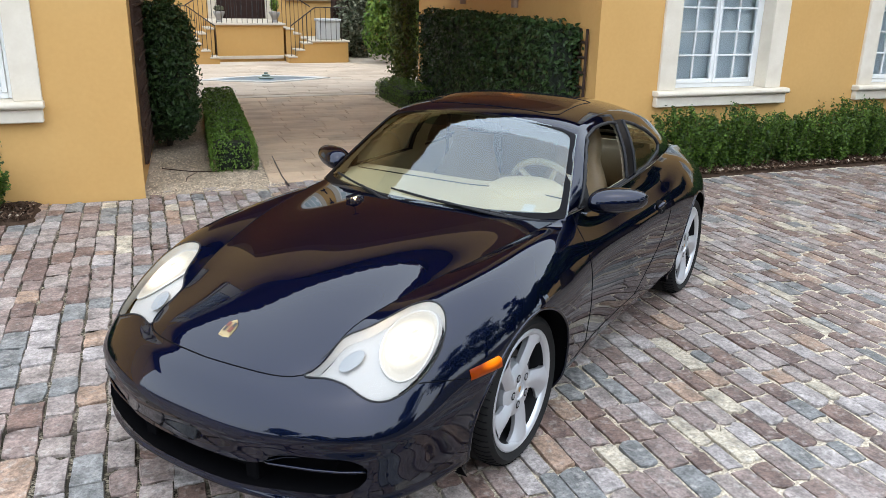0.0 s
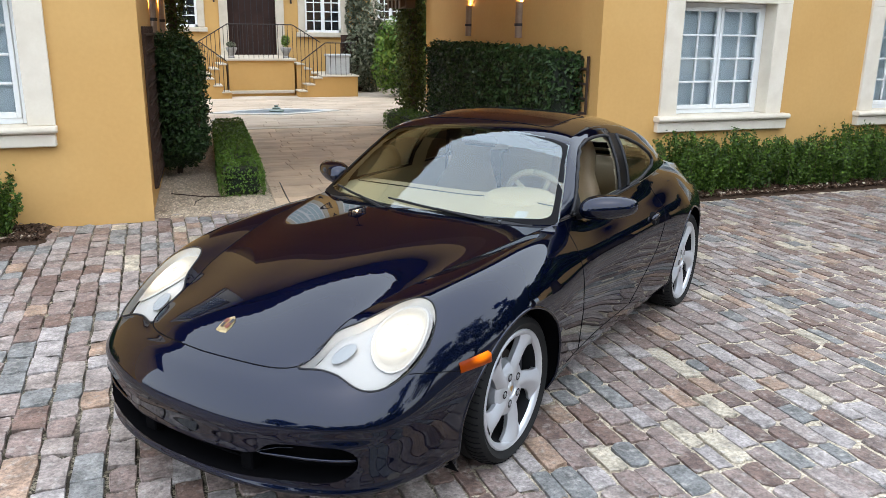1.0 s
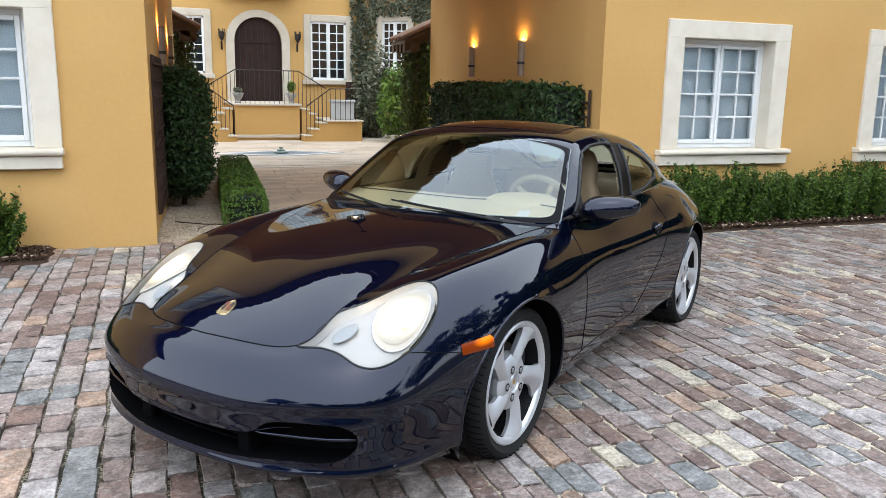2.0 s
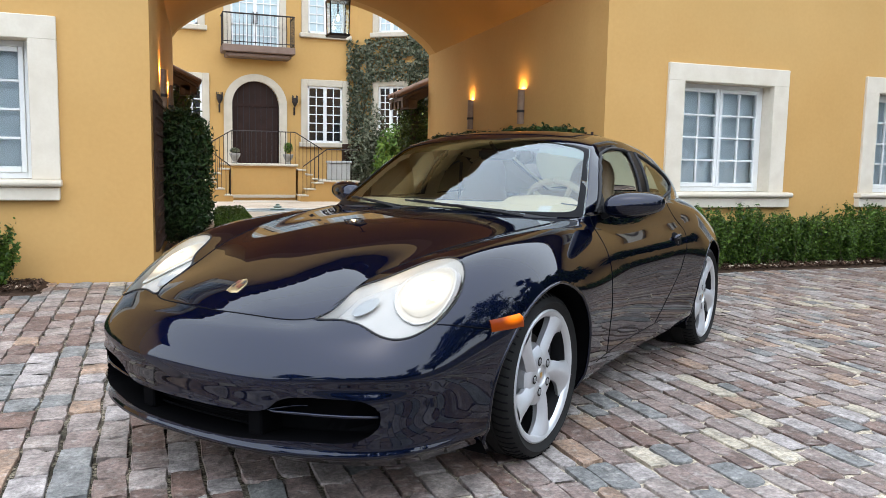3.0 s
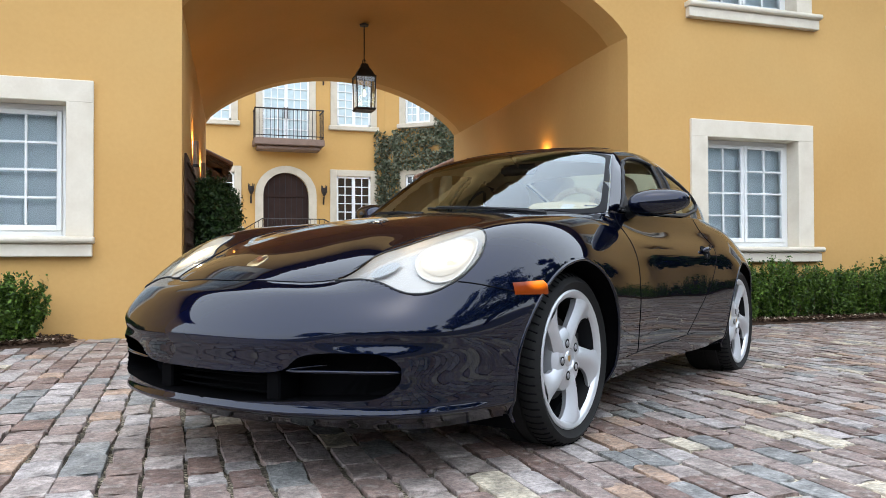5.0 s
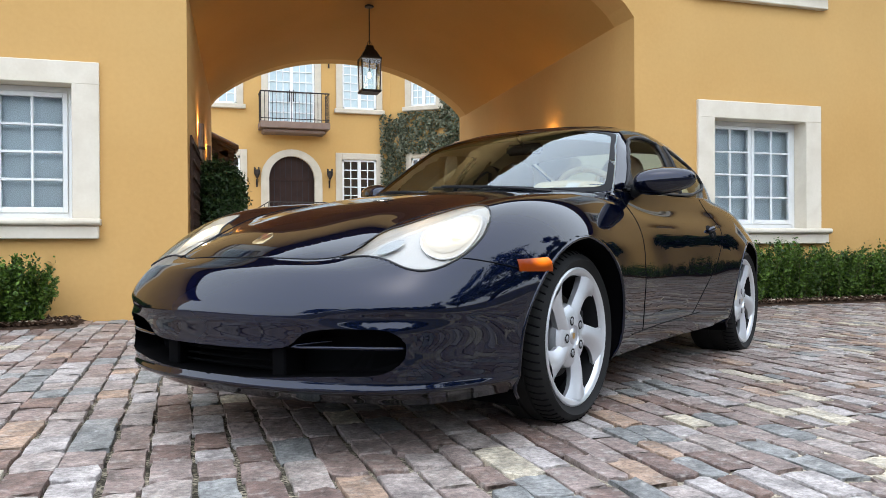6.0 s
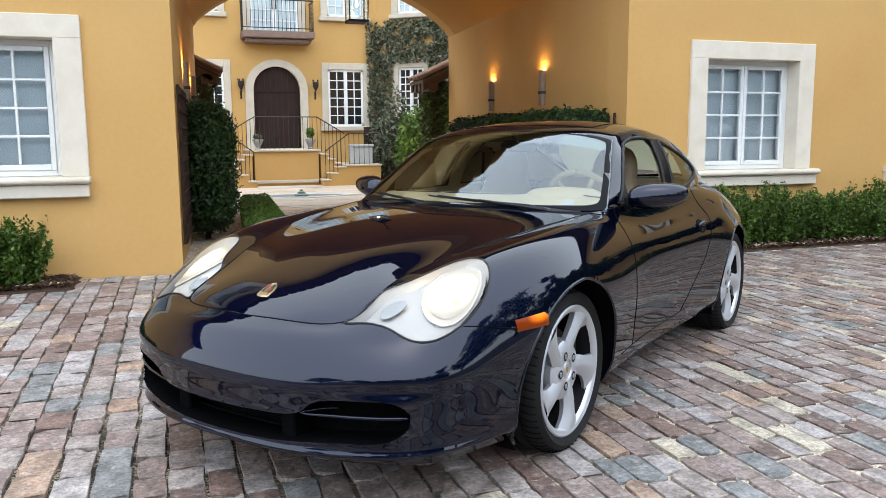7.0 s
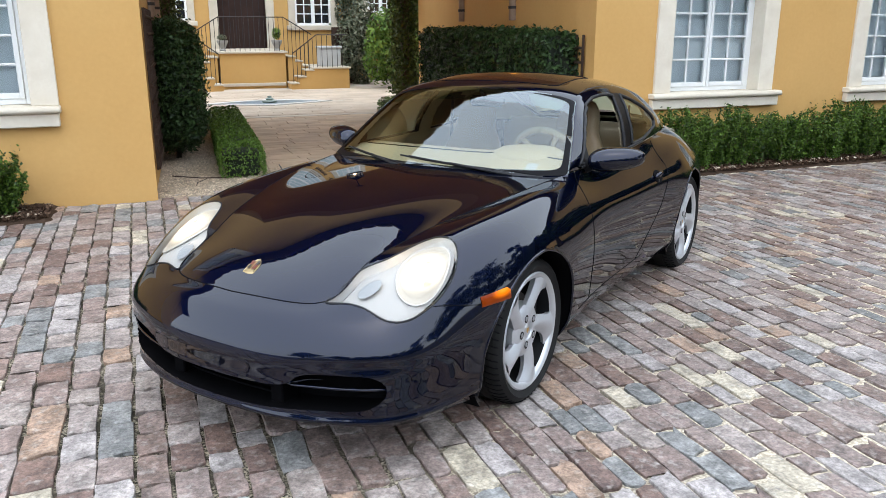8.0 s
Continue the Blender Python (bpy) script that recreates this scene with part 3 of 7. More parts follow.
def house_window(parent, name, x0, x1, z0, z1, cols, rows, inside, y=0.0, leaves=2):
    """A house window with its limestone surround; local to the house front."""
    w = thing(name, None, kind="")
    w.parent = parent
    o = 0.2
    part("surround", Geo().box(x0, x0 + o, y - 0.05, y + 0.1, z0, z1, 0.01).box(x1 - o, x1, y - 0.05, y + 0.1, z0, z1, 0.01)
         .box(x0 + o, x1 - o, y - 0.05, y + 0.1, z1 - o, z1, 0.01), HOUSE_STONE_DIM, w)
    part("window_sill", Geo().box(x0 - 0.06, x1 + 0.06, y - 0.13, y + 0.1, z0 - 0.14, z0, 0.02), HOUSE_STONE_DIM, w)
    a, b, c, d = x0 + o, x1 - o, z0, z1 - o
    part("window_frame", Geo().box(a, a + 0.06, y + 0.0, y + 0.06, c, d).box(b - 0.06, b, y + 0.0, y + 0.06, c, d)
         .box(a, b, y + 0.0, y + 0.06, d - 0.06, d).box(a, b, y + 0.0, y + 0.06, c, c + 0.07).box((a + b) / 2 - 0.05, (a + b) / 2 + 0.05, y - 0.01, y + 0.06, c, d), WHITE_PAINT, w)
    bars = Geo()
    for k in range(leaves):
        l = a + 0.06 + k * ((b - a) / 2 - 0.01)
        r = l + (b - a) / 2 - 0.11
        for i in range(1, cols):
            x = l + (r - l) * i / cols
            bars.box(x - 0.014, x + 0.014, y + 0.01, y + 0.04, c + 0.05, d - 0.05)
        for i in range(1, rows):
            z = c + 0.07 + (d - c - 0.13) * i / rows
            bars.box(l, r, y + 0.012, y + 0.038, z - 0.014, z + 0.014)
    part("glazing_bar_grid", bars, WHITE_PAINT, w)
    part("pane", Geo().box(a + 0.02, b - 0.02, y + 0.042, y + 0.05, c + 0.02, d - 0.02), inside, w)
    return w


# opaque pane: the unlit room behind it is put into the colour
PANE_DARK = plain("dark_house_pane", (0.015, 0.017, 0.02), rough=0.06, spec=0.7)
# the sky's reflection is put into this opaque pane's pale colour
PANE_SKY = surface("sky_mirror_pane", (0.33, 0.42, 0.44), (0.52, 0.62, 0.64), rough=0.1, scale=3, fine=10, bump=0.0)

house = thing("house", pose(0, HY, 0), "two storey ochre stucco house with limestone window surrounds", "house")
HX0, HX1, HTOP = -7.5, 6.25, 7.6
hw = [(0.20, 1.70, 1.72, 3.52), (4.36, 5.84, 1.60, 3.50)]
hu = [(0.10, 1.60, 4.86, 6.7), (4.38, 5.84, 4.86, 6.7)]
hh = [(a + 0.2, b - 0.2, c, d - 0.2) for a, b, c, d in hw + hu]
hh += [(2.12 + 0.2, 3.92 - 0.2, 4.28, 6.6), (2.34, 3.70, 0.9, 3.36)]
g = holed_wall(HX0, HX1, SOLE, HTOP, 0.0, 0.3, hh)
part("wall", g, STUCCO_FAR, house)
# black sheet standing in for the unlit rooms behind the windows
part("dark_room_sheet", Geo().box(HX0, HX1, 0.62, 0.7, SOLE, HTOP), DARK_ROOM, house)
for k, (a, b, c, d) in enumerate(hw):
    house_window(house, "window", a, b, c, d, 2, 6, PANE_DARK)
for k, (a, b, c, d) in enumerate(hu):
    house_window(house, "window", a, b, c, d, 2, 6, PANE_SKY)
# arched front door
DCX, DR = 3.02, 0.68
door = thing("front_door", None)
door.parent = house
arc_o = [(DCX + (DR + 0.24) * math.cos(a), 2.68 + (DR + 0.20) * math.sin(a)) for a in np.linspace(0, math.pi, 21)]
arc_i = [(DCX + DR * math.cos(a), 2.68 + DR * math.sin(a)) for a in np.linspace(0, math.pi, 21)]
ring = [(DCX + DR + 0.24, 0.92)] + arc_o + [(DCX - DR - 0.24, 0.92), (DCX - DR, 0.92)] + arc_i[::-1] + [(DCX + DR, 0.92)]
g = Geo()
outer = [(DCX + DR + 0.24, 0.92)] + arc_o + [(DCX - DR - 0.24, 0.92)]
inner = [(DCX + DR, 0.92)] + arc_i + [(DCX - DR, 0.92)]
rows = [[(x, -0.05, z) for x, z in outer], [(x, -0.05, z) for x, z in inner], [(x, 0.14, z) for x, z in inner]]
g.sheet(rows)
g.sheet([[(x, 0.0, z) for x, z in outer], [(x, -0.05, z) for x, z in outer]])
part("surround", g, HOUSE_STONE_DIM, door, "pale limestone arched surround")
for s_ in (1, -1):
    sp = [(DCX + s_ * DR * math.cos(a), 2.68 + DR * math.sin(a)) for a in np.linspace(0, math.pi / 2, 12)] + [(DCX + s_ * DR, 2.68 + DR)]
    part("spandrel", Geo().prism(sp if s_ < 0 else sp[::-1], 0.0, 0.3), STUCCO_FAR, house)
part("door_leaf", Geo().prism(inner, 0.12, 0.18), RUST_WOOD, door, "dark brown arched plank door")
for k in range(1, 8):
    x = DCX - DR + 2 * DR * k / 8
    top = 2.68 + math.sqrt(max(0, DR ** 2 - (x - DCX) ** 2)) - 0.03
    part("plank_joint", Geo().box(x - 0.008, x + 0.008, 0.112, 0.122, 0.95, top), DARK_ROOM, door)
part("door_rail", Geo().box(DCX - DR + 0.02, DCX + DR - 0.02, 0.095, 0.12, 2.62, 2.70), RUST_WOOD, door)
# balcony and its tall double doors
bal = thing("balcony", None)
bal.parent = house
part("slab", Geo().box(2.02, 4.08, -0.72, 0.0, 4.10, 4.30, 0.02).box(2.12, 3.98, -0.60, 0.0, 3.98, 4.10, 0.03), surface("weathered_slab", (0.13, 0.085, 0.065), (0.22, 0.15, 0.115), rough=0.8), bal)
rail = Geo()
for a, b in (((2.05, -0.69), (4.05, -0.69)), ((2.05, -0.69), (2.05, 0.0)), ((4.05, -0.69), (4.05, 0.0))):
    rail.tube([(*a, 5.17), (*b, 5.17)], 0.022).tube([(*a, 4.38), (*b, 4.38)], 0.014)
part("railing", rail, IRON, bal)
for k in range(19):
    x = 2.05 + 2.0 * k / 18
    part("baluster", Geo().tube([(x, -0.69, 4.30), (x, -0.69, 5.16)], 0.009, 5), IRON, bal)
for k in range(1, 5):
    for x in (2.05, 4.05):
        part("baluster", Geo().tube([(x, -0.69 + 0.15 * k, 4.30), (x, -0.69 + 0.15 * k, 5.16)], 0.009, 5), IRON, bal)
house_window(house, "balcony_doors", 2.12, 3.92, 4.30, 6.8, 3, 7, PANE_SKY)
for x in (2.96, 3.07):
    part("door_pull", Geo().tube([(x, -0.05, 5.0), (x, -0.05, 5.35)], 0.018), IRON, bal)


def wall_torch(x, z):
    """An iron wall lamp in the form of a torch."""
    s = thing("wall_lamp", pose(x, HY, z) @ Matrix.Scale(.85, 4), "dark wrought iron wall lamp shaped like a torch", "wall lamp", "house wall lamps")
    part("cup", Geo().lathe([(0.03, 0.0), (0.10, 0.14), (0.11, 0.28), (0.08, 0.30)], 10, at=(0, -0.16, 0.0)), IRON, s)
    for k in range(4):
        a = k * math.pi / 2 + 0.4
        part("finial", Geo().tube([(0.10 * math.cos(a), -0.16 + 0.10 * math.sin(a), 0.26), (0.11 * math.cos(a), -0.16 + 0.11 * math.sin(a), 0.38)], 0.018, 5), IRON, s)
    part("bracket", Geo().tube([(0, 0.0, -0.12), (0, -0.06, -0.22), (0, -0.16, -0.05), (0, -0.16, 0.02)], 0.018, 5).box(-0.03, 0.03, -0.02, 0.0, -0.3, -0.02), IRON, s)


wall_torch(1.98, 2.66)
wall_torch(4.16, 2.66)
wall_torch(4.16, 6.35)

# roof of the house
part("roof", Geo().add([(HX0 - 0.4, -0.6, HTOP), (HX1 + 0.4, -0.6, HTOP), (HX1 + 0.4, 4, HTOP + 1.6), (HX0 - 0.4, 4, HTOP + 1.6), (HX0 - 0.4, 0, HTOP - 0.1), (HX1 + 0.4, 0, HTOP - 0.1)],
                       [(0, 1, 2, 3), (4, 5, 1, 0)]), TERRACOTTA, house)

# the wing that turns towards the gatehouse, clad in creeper
WING = pose(6.1, HY, 0, 0, 0, -38)
wing = thing("house_wing", WING, "ochre stucco house wing with windows half hidden in creeper", "house")
part("wall", holed_wall(0.0, 7.0, SOLE, HTOP, 0.0, 0.3, [(0.72, 1.55, 1.95, 3.35), (0.72, 1.55, 4.95, 6.4)]), STUCCO_FAR, wing)
part("dark_room_sheet", Geo().box(0, 7, 0.62, 0.7, SOLE, HTOP), DARK_ROOM, wing)
house_window(wing, "window", 0.52, 1.75, 1.95, 3.55, 2, 6, PANE_DARK)
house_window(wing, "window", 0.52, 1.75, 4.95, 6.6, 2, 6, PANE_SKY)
part("roof", Geo().add([(-0.4, -0.6, HTOP), (7.4, -0.6, HTOP), (7.4, 4, HTOP + 1.6), (-0.4, 4, HTOP + 1.6)], [(0, 1, 2, 3)]), TERRACOTTA, wing)

# dark steel edging between gravel and drive, and a thin watering hose lying on the gravel
edging = part("edging_strip", Geo().add([(x + SKEW * max(0, y - FY - .42) + o, y, z) for y in (FY + .05, FY + .42, 9.3) for x in (1.345,) for o in (0, .008) for z in (-.03, .006)],
              [(0, 1, 5, 4), (2, 6, 7, 3), (1, 3, 7, 5), (4, 5, 9, 8), (6, 10, 11, 7), (5, 7, 11, 9), (0, 2, 3, 1), (8, 9, 11, 10)]), IRON)
tagged(edging, "dark steel edging strip between gravel and drive", "edging", kind="structure")
hose = part("watering_hose", Geo().tube([(.22, 8.95, .003), (.50, 8.72, .004), (.72, 8.66, .003), (.90, 8.70, .003)], .006, 6), TRELLIS)
tagged(hose, "thin dark watering hose lying on the gravel", "hose")
twig_ = part("fallen_twig", Geo().tube([(.42, 8.30, .0), (.44, 8.45, .006), (.55, 8.66, .004)], [.004, .005, .003], 5), TWIG)
tagged(twig_, "thin dry brown twig lying on the gravel", "twig")

# loose pebbles over the gravel strip
pb = np.random.default_rng(8)
n_p = 9000
py_ = FY + .05 + pb.uniform(0, 1, n_p) ** 1.3 * 4.6
px_ = pb.uniform(.06, 1.33, n_p) + SKEW * np.maximum(0, py_ - FY - .42)
pr = pb.uniform(.006, .013, n_p)
octa = np.array([(1, 0, 0), (0, 1, 0), (-1, 0, 0), (0, -1, 0), (0, 0, .75), (0, 0, -.5)])
PV = np.stack([px_, py_, np.full(n_p, -.010)], 1)[:, None] + octa[None] * pr[:, None, None] * pb.uniform(.7, 1.3, (n_p, 6, 1))
PF = np.array([(0, 1, 4), (1, 2, 4), (2, 3, 4), (3, 0, 4)])[None] + (np.arange(n_p) * 6)[:, None, None]
PEBBLE = surface("tan_pebble", (0.34, 0.27, 0.19), (0.50, 0.41, 0.30), rough=.85, scale=20, fine=150, bump=.1, per_piece=.45, island=True)
tagged(mesh_arrays("pebbles", PV.reshape(-1, 3), PF.reshape(-1, 3), PEBBLE), "loose tan gravel pebbles beside the drive", "gravel", kind="stuff")



# ---- the car ----
def paint_material():
    m, nt, b = nodes_of("midnight_blue_paint")
    N, L = nt.nodes, nt.links
    b.inputs["Base Color"].default_value = (0.0028, 0.0052, 0.0180, 1)
    b.inputs["Roughness"].default_value = 0.4
    b.inputs["Specular IOR Level"].default_value = 0.0
    b.inputs["Metallic"].default_value = 0.85
    b.inputs["Specular Tint"].default_value = (0.04, 0.06, 0.2, 1)
    b.inputs["Coat Weight"].default_value, b.inputs["Coat Roughness"].default_value = 1.0, 0.012
    b.inputs["Coat IOR"].default_value = 1.47
    tc = N.new("ShaderNodeTexCoord")
    ns = N.new("ShaderNodeTexNoise")
    ns.inputs["Scale"].default_value, ns.inputs["Detail"].default_value = 3.0, 5
    L.new(tc.outputs["Object"], ns.inputs["Vector"])
    mr = N.new("ShaderNodeMapRange")
    L.new(ns.outputs["Fac"], mr.inputs["Value"])
    mr.inputs["From Min"].default_value, mr.inputs["From Max"].default_value = 0.35, 0.75
    mr.inputs["To Min"].default_value, mr.inputs["To Max"].default_value = 0.0, 0.03
    L.new(mr.outputs[0], b.inputs["Coat Roughness"])
    return m


PAINT = paint_material()
GAP = plain("shut_line_black", (0.003, 0.003, 0.004), rough=0.7, spec=0.05)
TRIM = surface("black_trim", (0.010, 0.010, 0.011), (0.022, 0.022, 0.024), rough=0.5, scale=30, fine=200, bump=0.1, spec=0.2)
# black plastic, taken darker for the shade inside the hollows
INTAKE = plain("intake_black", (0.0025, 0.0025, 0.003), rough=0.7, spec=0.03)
RUBBER = surface("tyre_rubber", (0.007, 0.007, 0.007), (0.016, 0.0155, 0.015), rough=0.75, scale=12, fine=150, bump=0.25, depth=0.002, spec=0.2)
ALLOY = surface("silver_alloy", (0.50, 0.51, 0.53), (0.58, 0.59, 0.61), rough=0.40, scale=8, fine=120, bump=0.03, metal=0.65)
# near-black for the wheel's inside: the shade behind the spokes, put into colour
WHEEL_SHADE = plain("wheel_shade_grey", (.010, .010, .011), rough=.7, spec=.15)
# steel, toned down to carry the same shade behind the spokes
BRAKE = surface("brake_disc", (0.025, 0.024, 0.023), (0.05, 0.048, 0.045), rough=0.4, scale=10, fine=90, bump=0.1, metal=0.9)
SCREEN_GLASS = clear_glass("windscreen_glass", (0.84, 0.87, 0.81), gloss=1.15)
BAND_GLASS = clear_glass("shade_band_glass", (0.30, 0.52, 0.44), gloss=1.5)
SIDE_GLASS = clear_glass("side_window_glass", (0.66, 0.72, 0.68), gloss=1.0)
LAMP_GLASS = clear_glass("lamp_lens", (0.95, 0.945, 0.93), gloss=0.78)
LAMP_SILVER = plain("lamp_reflector", (0.55, 0.54, 0.52), rough=0.5)
LAMP_WHITE = plain("lamp_housing_grey", (0.42, 0.41, 0.40), rough=0.5)
LAMP_HALO = plain("lit_reflector", (0.42, 0.39, 0.34), rough=0.35, emit=0.05, emit_colour=(1.0, 0.84, 0.62))
BOLT = plain("wheel_bolt_grey", (.30, .30, .31), rough=.4, metal=.8)


def lit_lens(name, colour, centre, near, far, warm, cool, hot, dim, rough=0.3, fleck=0.0):
    """A lens lit from a bulb behind it: brightest at the bulb, which is given in the shares of the part's own box."""
    m, nt, bsdf = nodes_of(name)
    bsdf.inputs["Base Color"].default_value = (*colour, 1)
    bsdf.inputs["Roughness"].default_value = rough
    co = nt.nodes.new("ShaderNodeTexCoord")
    dist = nt.nodes.new("ShaderNodeVectorMath")
    dist.operation = "DISTANCE"
    dist.inputs[1].default_value = centre
    nt.links.new(co.outputs["Generated"], dist.inputs[0])
    fall = nt.nodes.new("ShaderNodeMapRange")
    fall.interpolation_type = "SMOOTHSTEP"
    for key, v in (("From Min", near), ("From Max", far), ("To Min", hot), ("To Max", dim)):
        fall.inputs[key].default_value = v
    nt.links.new(dist.outputs["Value"], fall.inputs["Value"])
    spots = nt.nodes.new("ShaderNodeTexNoise")
    spots.inputs["Scale"].default_value = 4.5
    nt.links.new(co.outputs["Generated"], spots.inputs["Vector"])
    pick = nt.nodes.new("ShaderNodeMapRange")
    for key, v in (("From Min", 0.60), ("From Max", 0.68), ("To Min", 0.0), ("To Max", fleck)):
        pick.inputs[key].default_value = v
    nt.links.new(spots.outputs["Fac"], pick.inputs["Value"])
    mix = nt.nodes.new("ShaderNodeMix")
    mix.data_type = "RGBA"
    mix.inputs[6].default_value, mix.inputs[7].default_value = (*warm, 1), (*cool, 1)
    nt.links.new(pick.outputs["Result"], mix.inputs[0])
    nt.links.new(mix.outputs[2], bsdf.inputs["Emission Color"])
    nt.links.new(fall.outputs["Result"], bsdf.inputs["Emission Strength"])
    return m


LAMP_GLOW = lit_lens("low_beam", (0.36, 0.33, 0.28), (.5, .5, .5), .16, .66, (1.0, .82, .58), (.55, .28, .08), 1.1, .06, fleck=1.0)
AMBER = lit_lens("amber_lens", (0.10, 0.008, 0.0), (.12, .5, .75), .05, .62, (1.0, .22, .0), (1.0, .22, .0), 1.5, .06)
AMBER.node_tree.nodes["Principled BSDF"].inputs["Specular IOR Level"].default_value = .12
LEATHER = surface("cream_leather", (0.54, 0.46, 0.31), (0.64, 0.56, 0.39), rough=0.5, scale=6, fine=120, bump=0.25, depth=0.002)
WHEEL_LEATHER = surface("beige_wheel_leather", (0.34, 0.28, 0.19), (0.44, 0.37, 0.26), rough=0.5, scale=6, fine=120, bump=0.2, depth=0.002)
LEATHER_TAN = surface("tan_leather", (0.25, 0.175, 0.098), (0.34, 0.25, 0.145), rough=0.5, scale=6, fine=120, bump=0.25, depth=0.002)
CARPET = surface("tan_carpet", (0.22, 0.17, 0.10), (0.32, 0.25, 0.15), rough=0.9, scale=30, fine=200, bump=0.5)

# the front axle is at x = 0, x points ahead, y to the car's left
CAR_AT = Matrix(((-0.7937, 0.6084, 0, 0.9609), (-0.6084, -0.7937, 0, 3.5447), (0, 0, 1, 0), (0, 0, 0, 1)))
car = thing("sports_car", CAR_AT, "dark midnight blue two door sports coupe with lit headlamps on cobbles", "car")


def spline(t, P, s):
    """A natural cubic through P at t, read at s."""
    t, P, s = np.asarray(t, float), np.asarray(P, float), np.asarray(s, float)
    n = len(t)
    h = np.diff(t)
    A = np.eye(n)
    B = np.zeros_like(P)
    for i in range(1, n - 1):
        A[i, i - 1:i + 2] = h[i - 1], 2 * (h[i - 1] + h[i]), h[i]
        B[i] = 6 * ((P[i + 1] - P[i]) / h[i] - (P[i] - P[i - 1]) / h[i - 1])
    M = np.linalg.solve(A, B)
    k = np.clip(np.searchsorted(t, s, "right") - 1, 0, n - 2)
    a, b = (t[k + 1] - s)[..., None], (s - t[k])[..., None]
    hk = h[k][..., None]
    return (M[k] * a ** 3 + M[k + 1] * b ** 3) / (6 * hk) + (P[k] / hk - M[k] * hk / 6) * a + (P[k + 1] / hk - M[k + 1] * hk / 6) * b


# The shell below the bonnet and belt: rings from the sill up to the bonnet seam, each drawn at the same stations
# from the middle of the nose along the car's left side to the middle of the tail.
# under edge
UNDER_EDGE = [(.99, 0, .160), (.975, .25, .160), (.925, .45, .162), (.80, .64, .158), (.57, .735, .160), (.36, .785, .160), (0, .80, .170), (-.36, .785, .178), (-.70, .765, .180),
    (-1.2, .765, .182), (-1.7, .775, .182), (-2.0, .785, .182), (-2.30, .80, .18), (-2.68, .745, .22), (-3.0, .61, .26), (-3.19, .43, .27), (-3.25, 0, .27)]
# lip
LIP = [(1.059, 0, .205), (1.043, .25, .205), (.988, .45, .207), (.857, .660, .213), (.60, .765, .21), (.365, .815, .21), (0, .835, .21), (-.36, .815, .222), (-.70, .79, .222),
    (-1.2, .785, .224), (-1.7, .795, .225), (-2.0, .812, .226), (-2.30, .826, .24), (-2.68, .775, .28), (-3.0, .635, .31), (-3.22, .45, .32), (-3.29, 0, .32)]
# intakes
MOUTH_LINE = [(1.071, 0, .33), (1.055, .25, .33), (1.003, .45, .33), (.882, .666, .335), (.61, .785, .335), (.37, .835, .335), (0, .855, .335), (-.36, .838, .335), (-.70, .812, .335),
    (-1.2, .81, .335), (-1.7, .82, .335), (-2.0, .838, .34), (-2.30, .846, .35), (-2.68, .79, .37), (-3.0, .65, .38), (-3.24, .46, .38), (-3.32, 0, .38)]
# bumper's broadest line
BROADEST = [(1.083, 0, .440), (1.067, .25, .440), (1.012, .458, .445), (.878, .684, .45), (.607, .797, .455), (.37, .848, .46), (0, .868, .46), (-.36, .850, .46), (-.70, .826, .46),
    (-1.2, .822, .46), (-1.7, .832, .46), (-2.0, .85, .47), (-2.30, .852, .48), (-2.68, .79, .49), (-3.0, .65, .49), (-3.25, .46, .48), (-3.34, 0, .48)]
# bumper's upper curve
UPPER_CURVE = [(1.035, 0, .535), (1.018, .245, .535), (.962, .45, .535), (.835, .665, .535), (.60, .788, .55), (.365, .848, .562), (0, .868, .575), (-.36, .850, .575), (-.70, .824, .57),
    (-1.2, .820, .57), (-1.7, .830, .575), (-2.0, .848, .58), (-2.30, .848, .59), (-2.68, .785, .60), (-3.0, .645, .60), (-3.25, .45, .57), (-3.34, 0, .57)]
# shoulder
SHOULDER = [(.995, 0, .573), (.978, .225, .574), (.922, .42, .575), (.795, .625, .598), (.595, .742, .655), (.36, .805, .690), (0, .832, .708), (-.36, .818, .695), (-.70, .800, .698),
    (-1.2, .800, .695), (-1.7, .808, .70), (-2.0, .818, .708), (-2.30, .806, .71), (-2.68, .735, .71), (-3.0, .615, .69), (-3.23, .43, .64), (-3.31, 0, .64)]
# crown of the wings
CROWN = [(.970, 0, .588), (.953, .200, .589), (.892, .400, .592), (.73, .54, .660), (.55, .635, .736), (.36, .68, .788), (0, .715, .824), (-.36, .732, .822), (-.70, .736, .788),
    (-1.2, .734, .785), (-1.7, .735, .795), (-2.0, .742, .81), (-2.30, .722, .83), (-2.68, .640, .80), (-3.0, .545, .75), (-3.19, .39, .70), (-3.26, 0, .70)]
# bonnet seam, belt and edge of the engine lid
SEAM_LINE = [(.952, 0, .598), (.938, .19, .598), (.872, .378, .603), (.695, .405, .681), (.51, .452, .742), (.34, .497, .779), (0, .588, .826), (-.36, .650, .856), (-.64, .690, .870),
    (-1.2, .700, .878), (-1.7, .686, .892), (-2.0, .664, .900), (-2.30, .612, .895), (-2.68, .545, .86), (-3.0, .49, .80), (-3.12, .32, .765), (-3.17, 0, .76)]
RINGS = [UNDER_EDGE, LIP, MOUTH_LINE, BROADEST, UPPER_CURVE, SHOULDER, CROWN, SEAM_LINE]
R = np.array(RINGS, float)
flip = np.array([1, -1, 1])
full = np.concatenate([R[:, 2:0:-1] * flip, R, R[:, -2:-4:-1] * flip], 1)
step = np.linalg.norm(np.diff(full, axis=1), axis=2).mean(0)
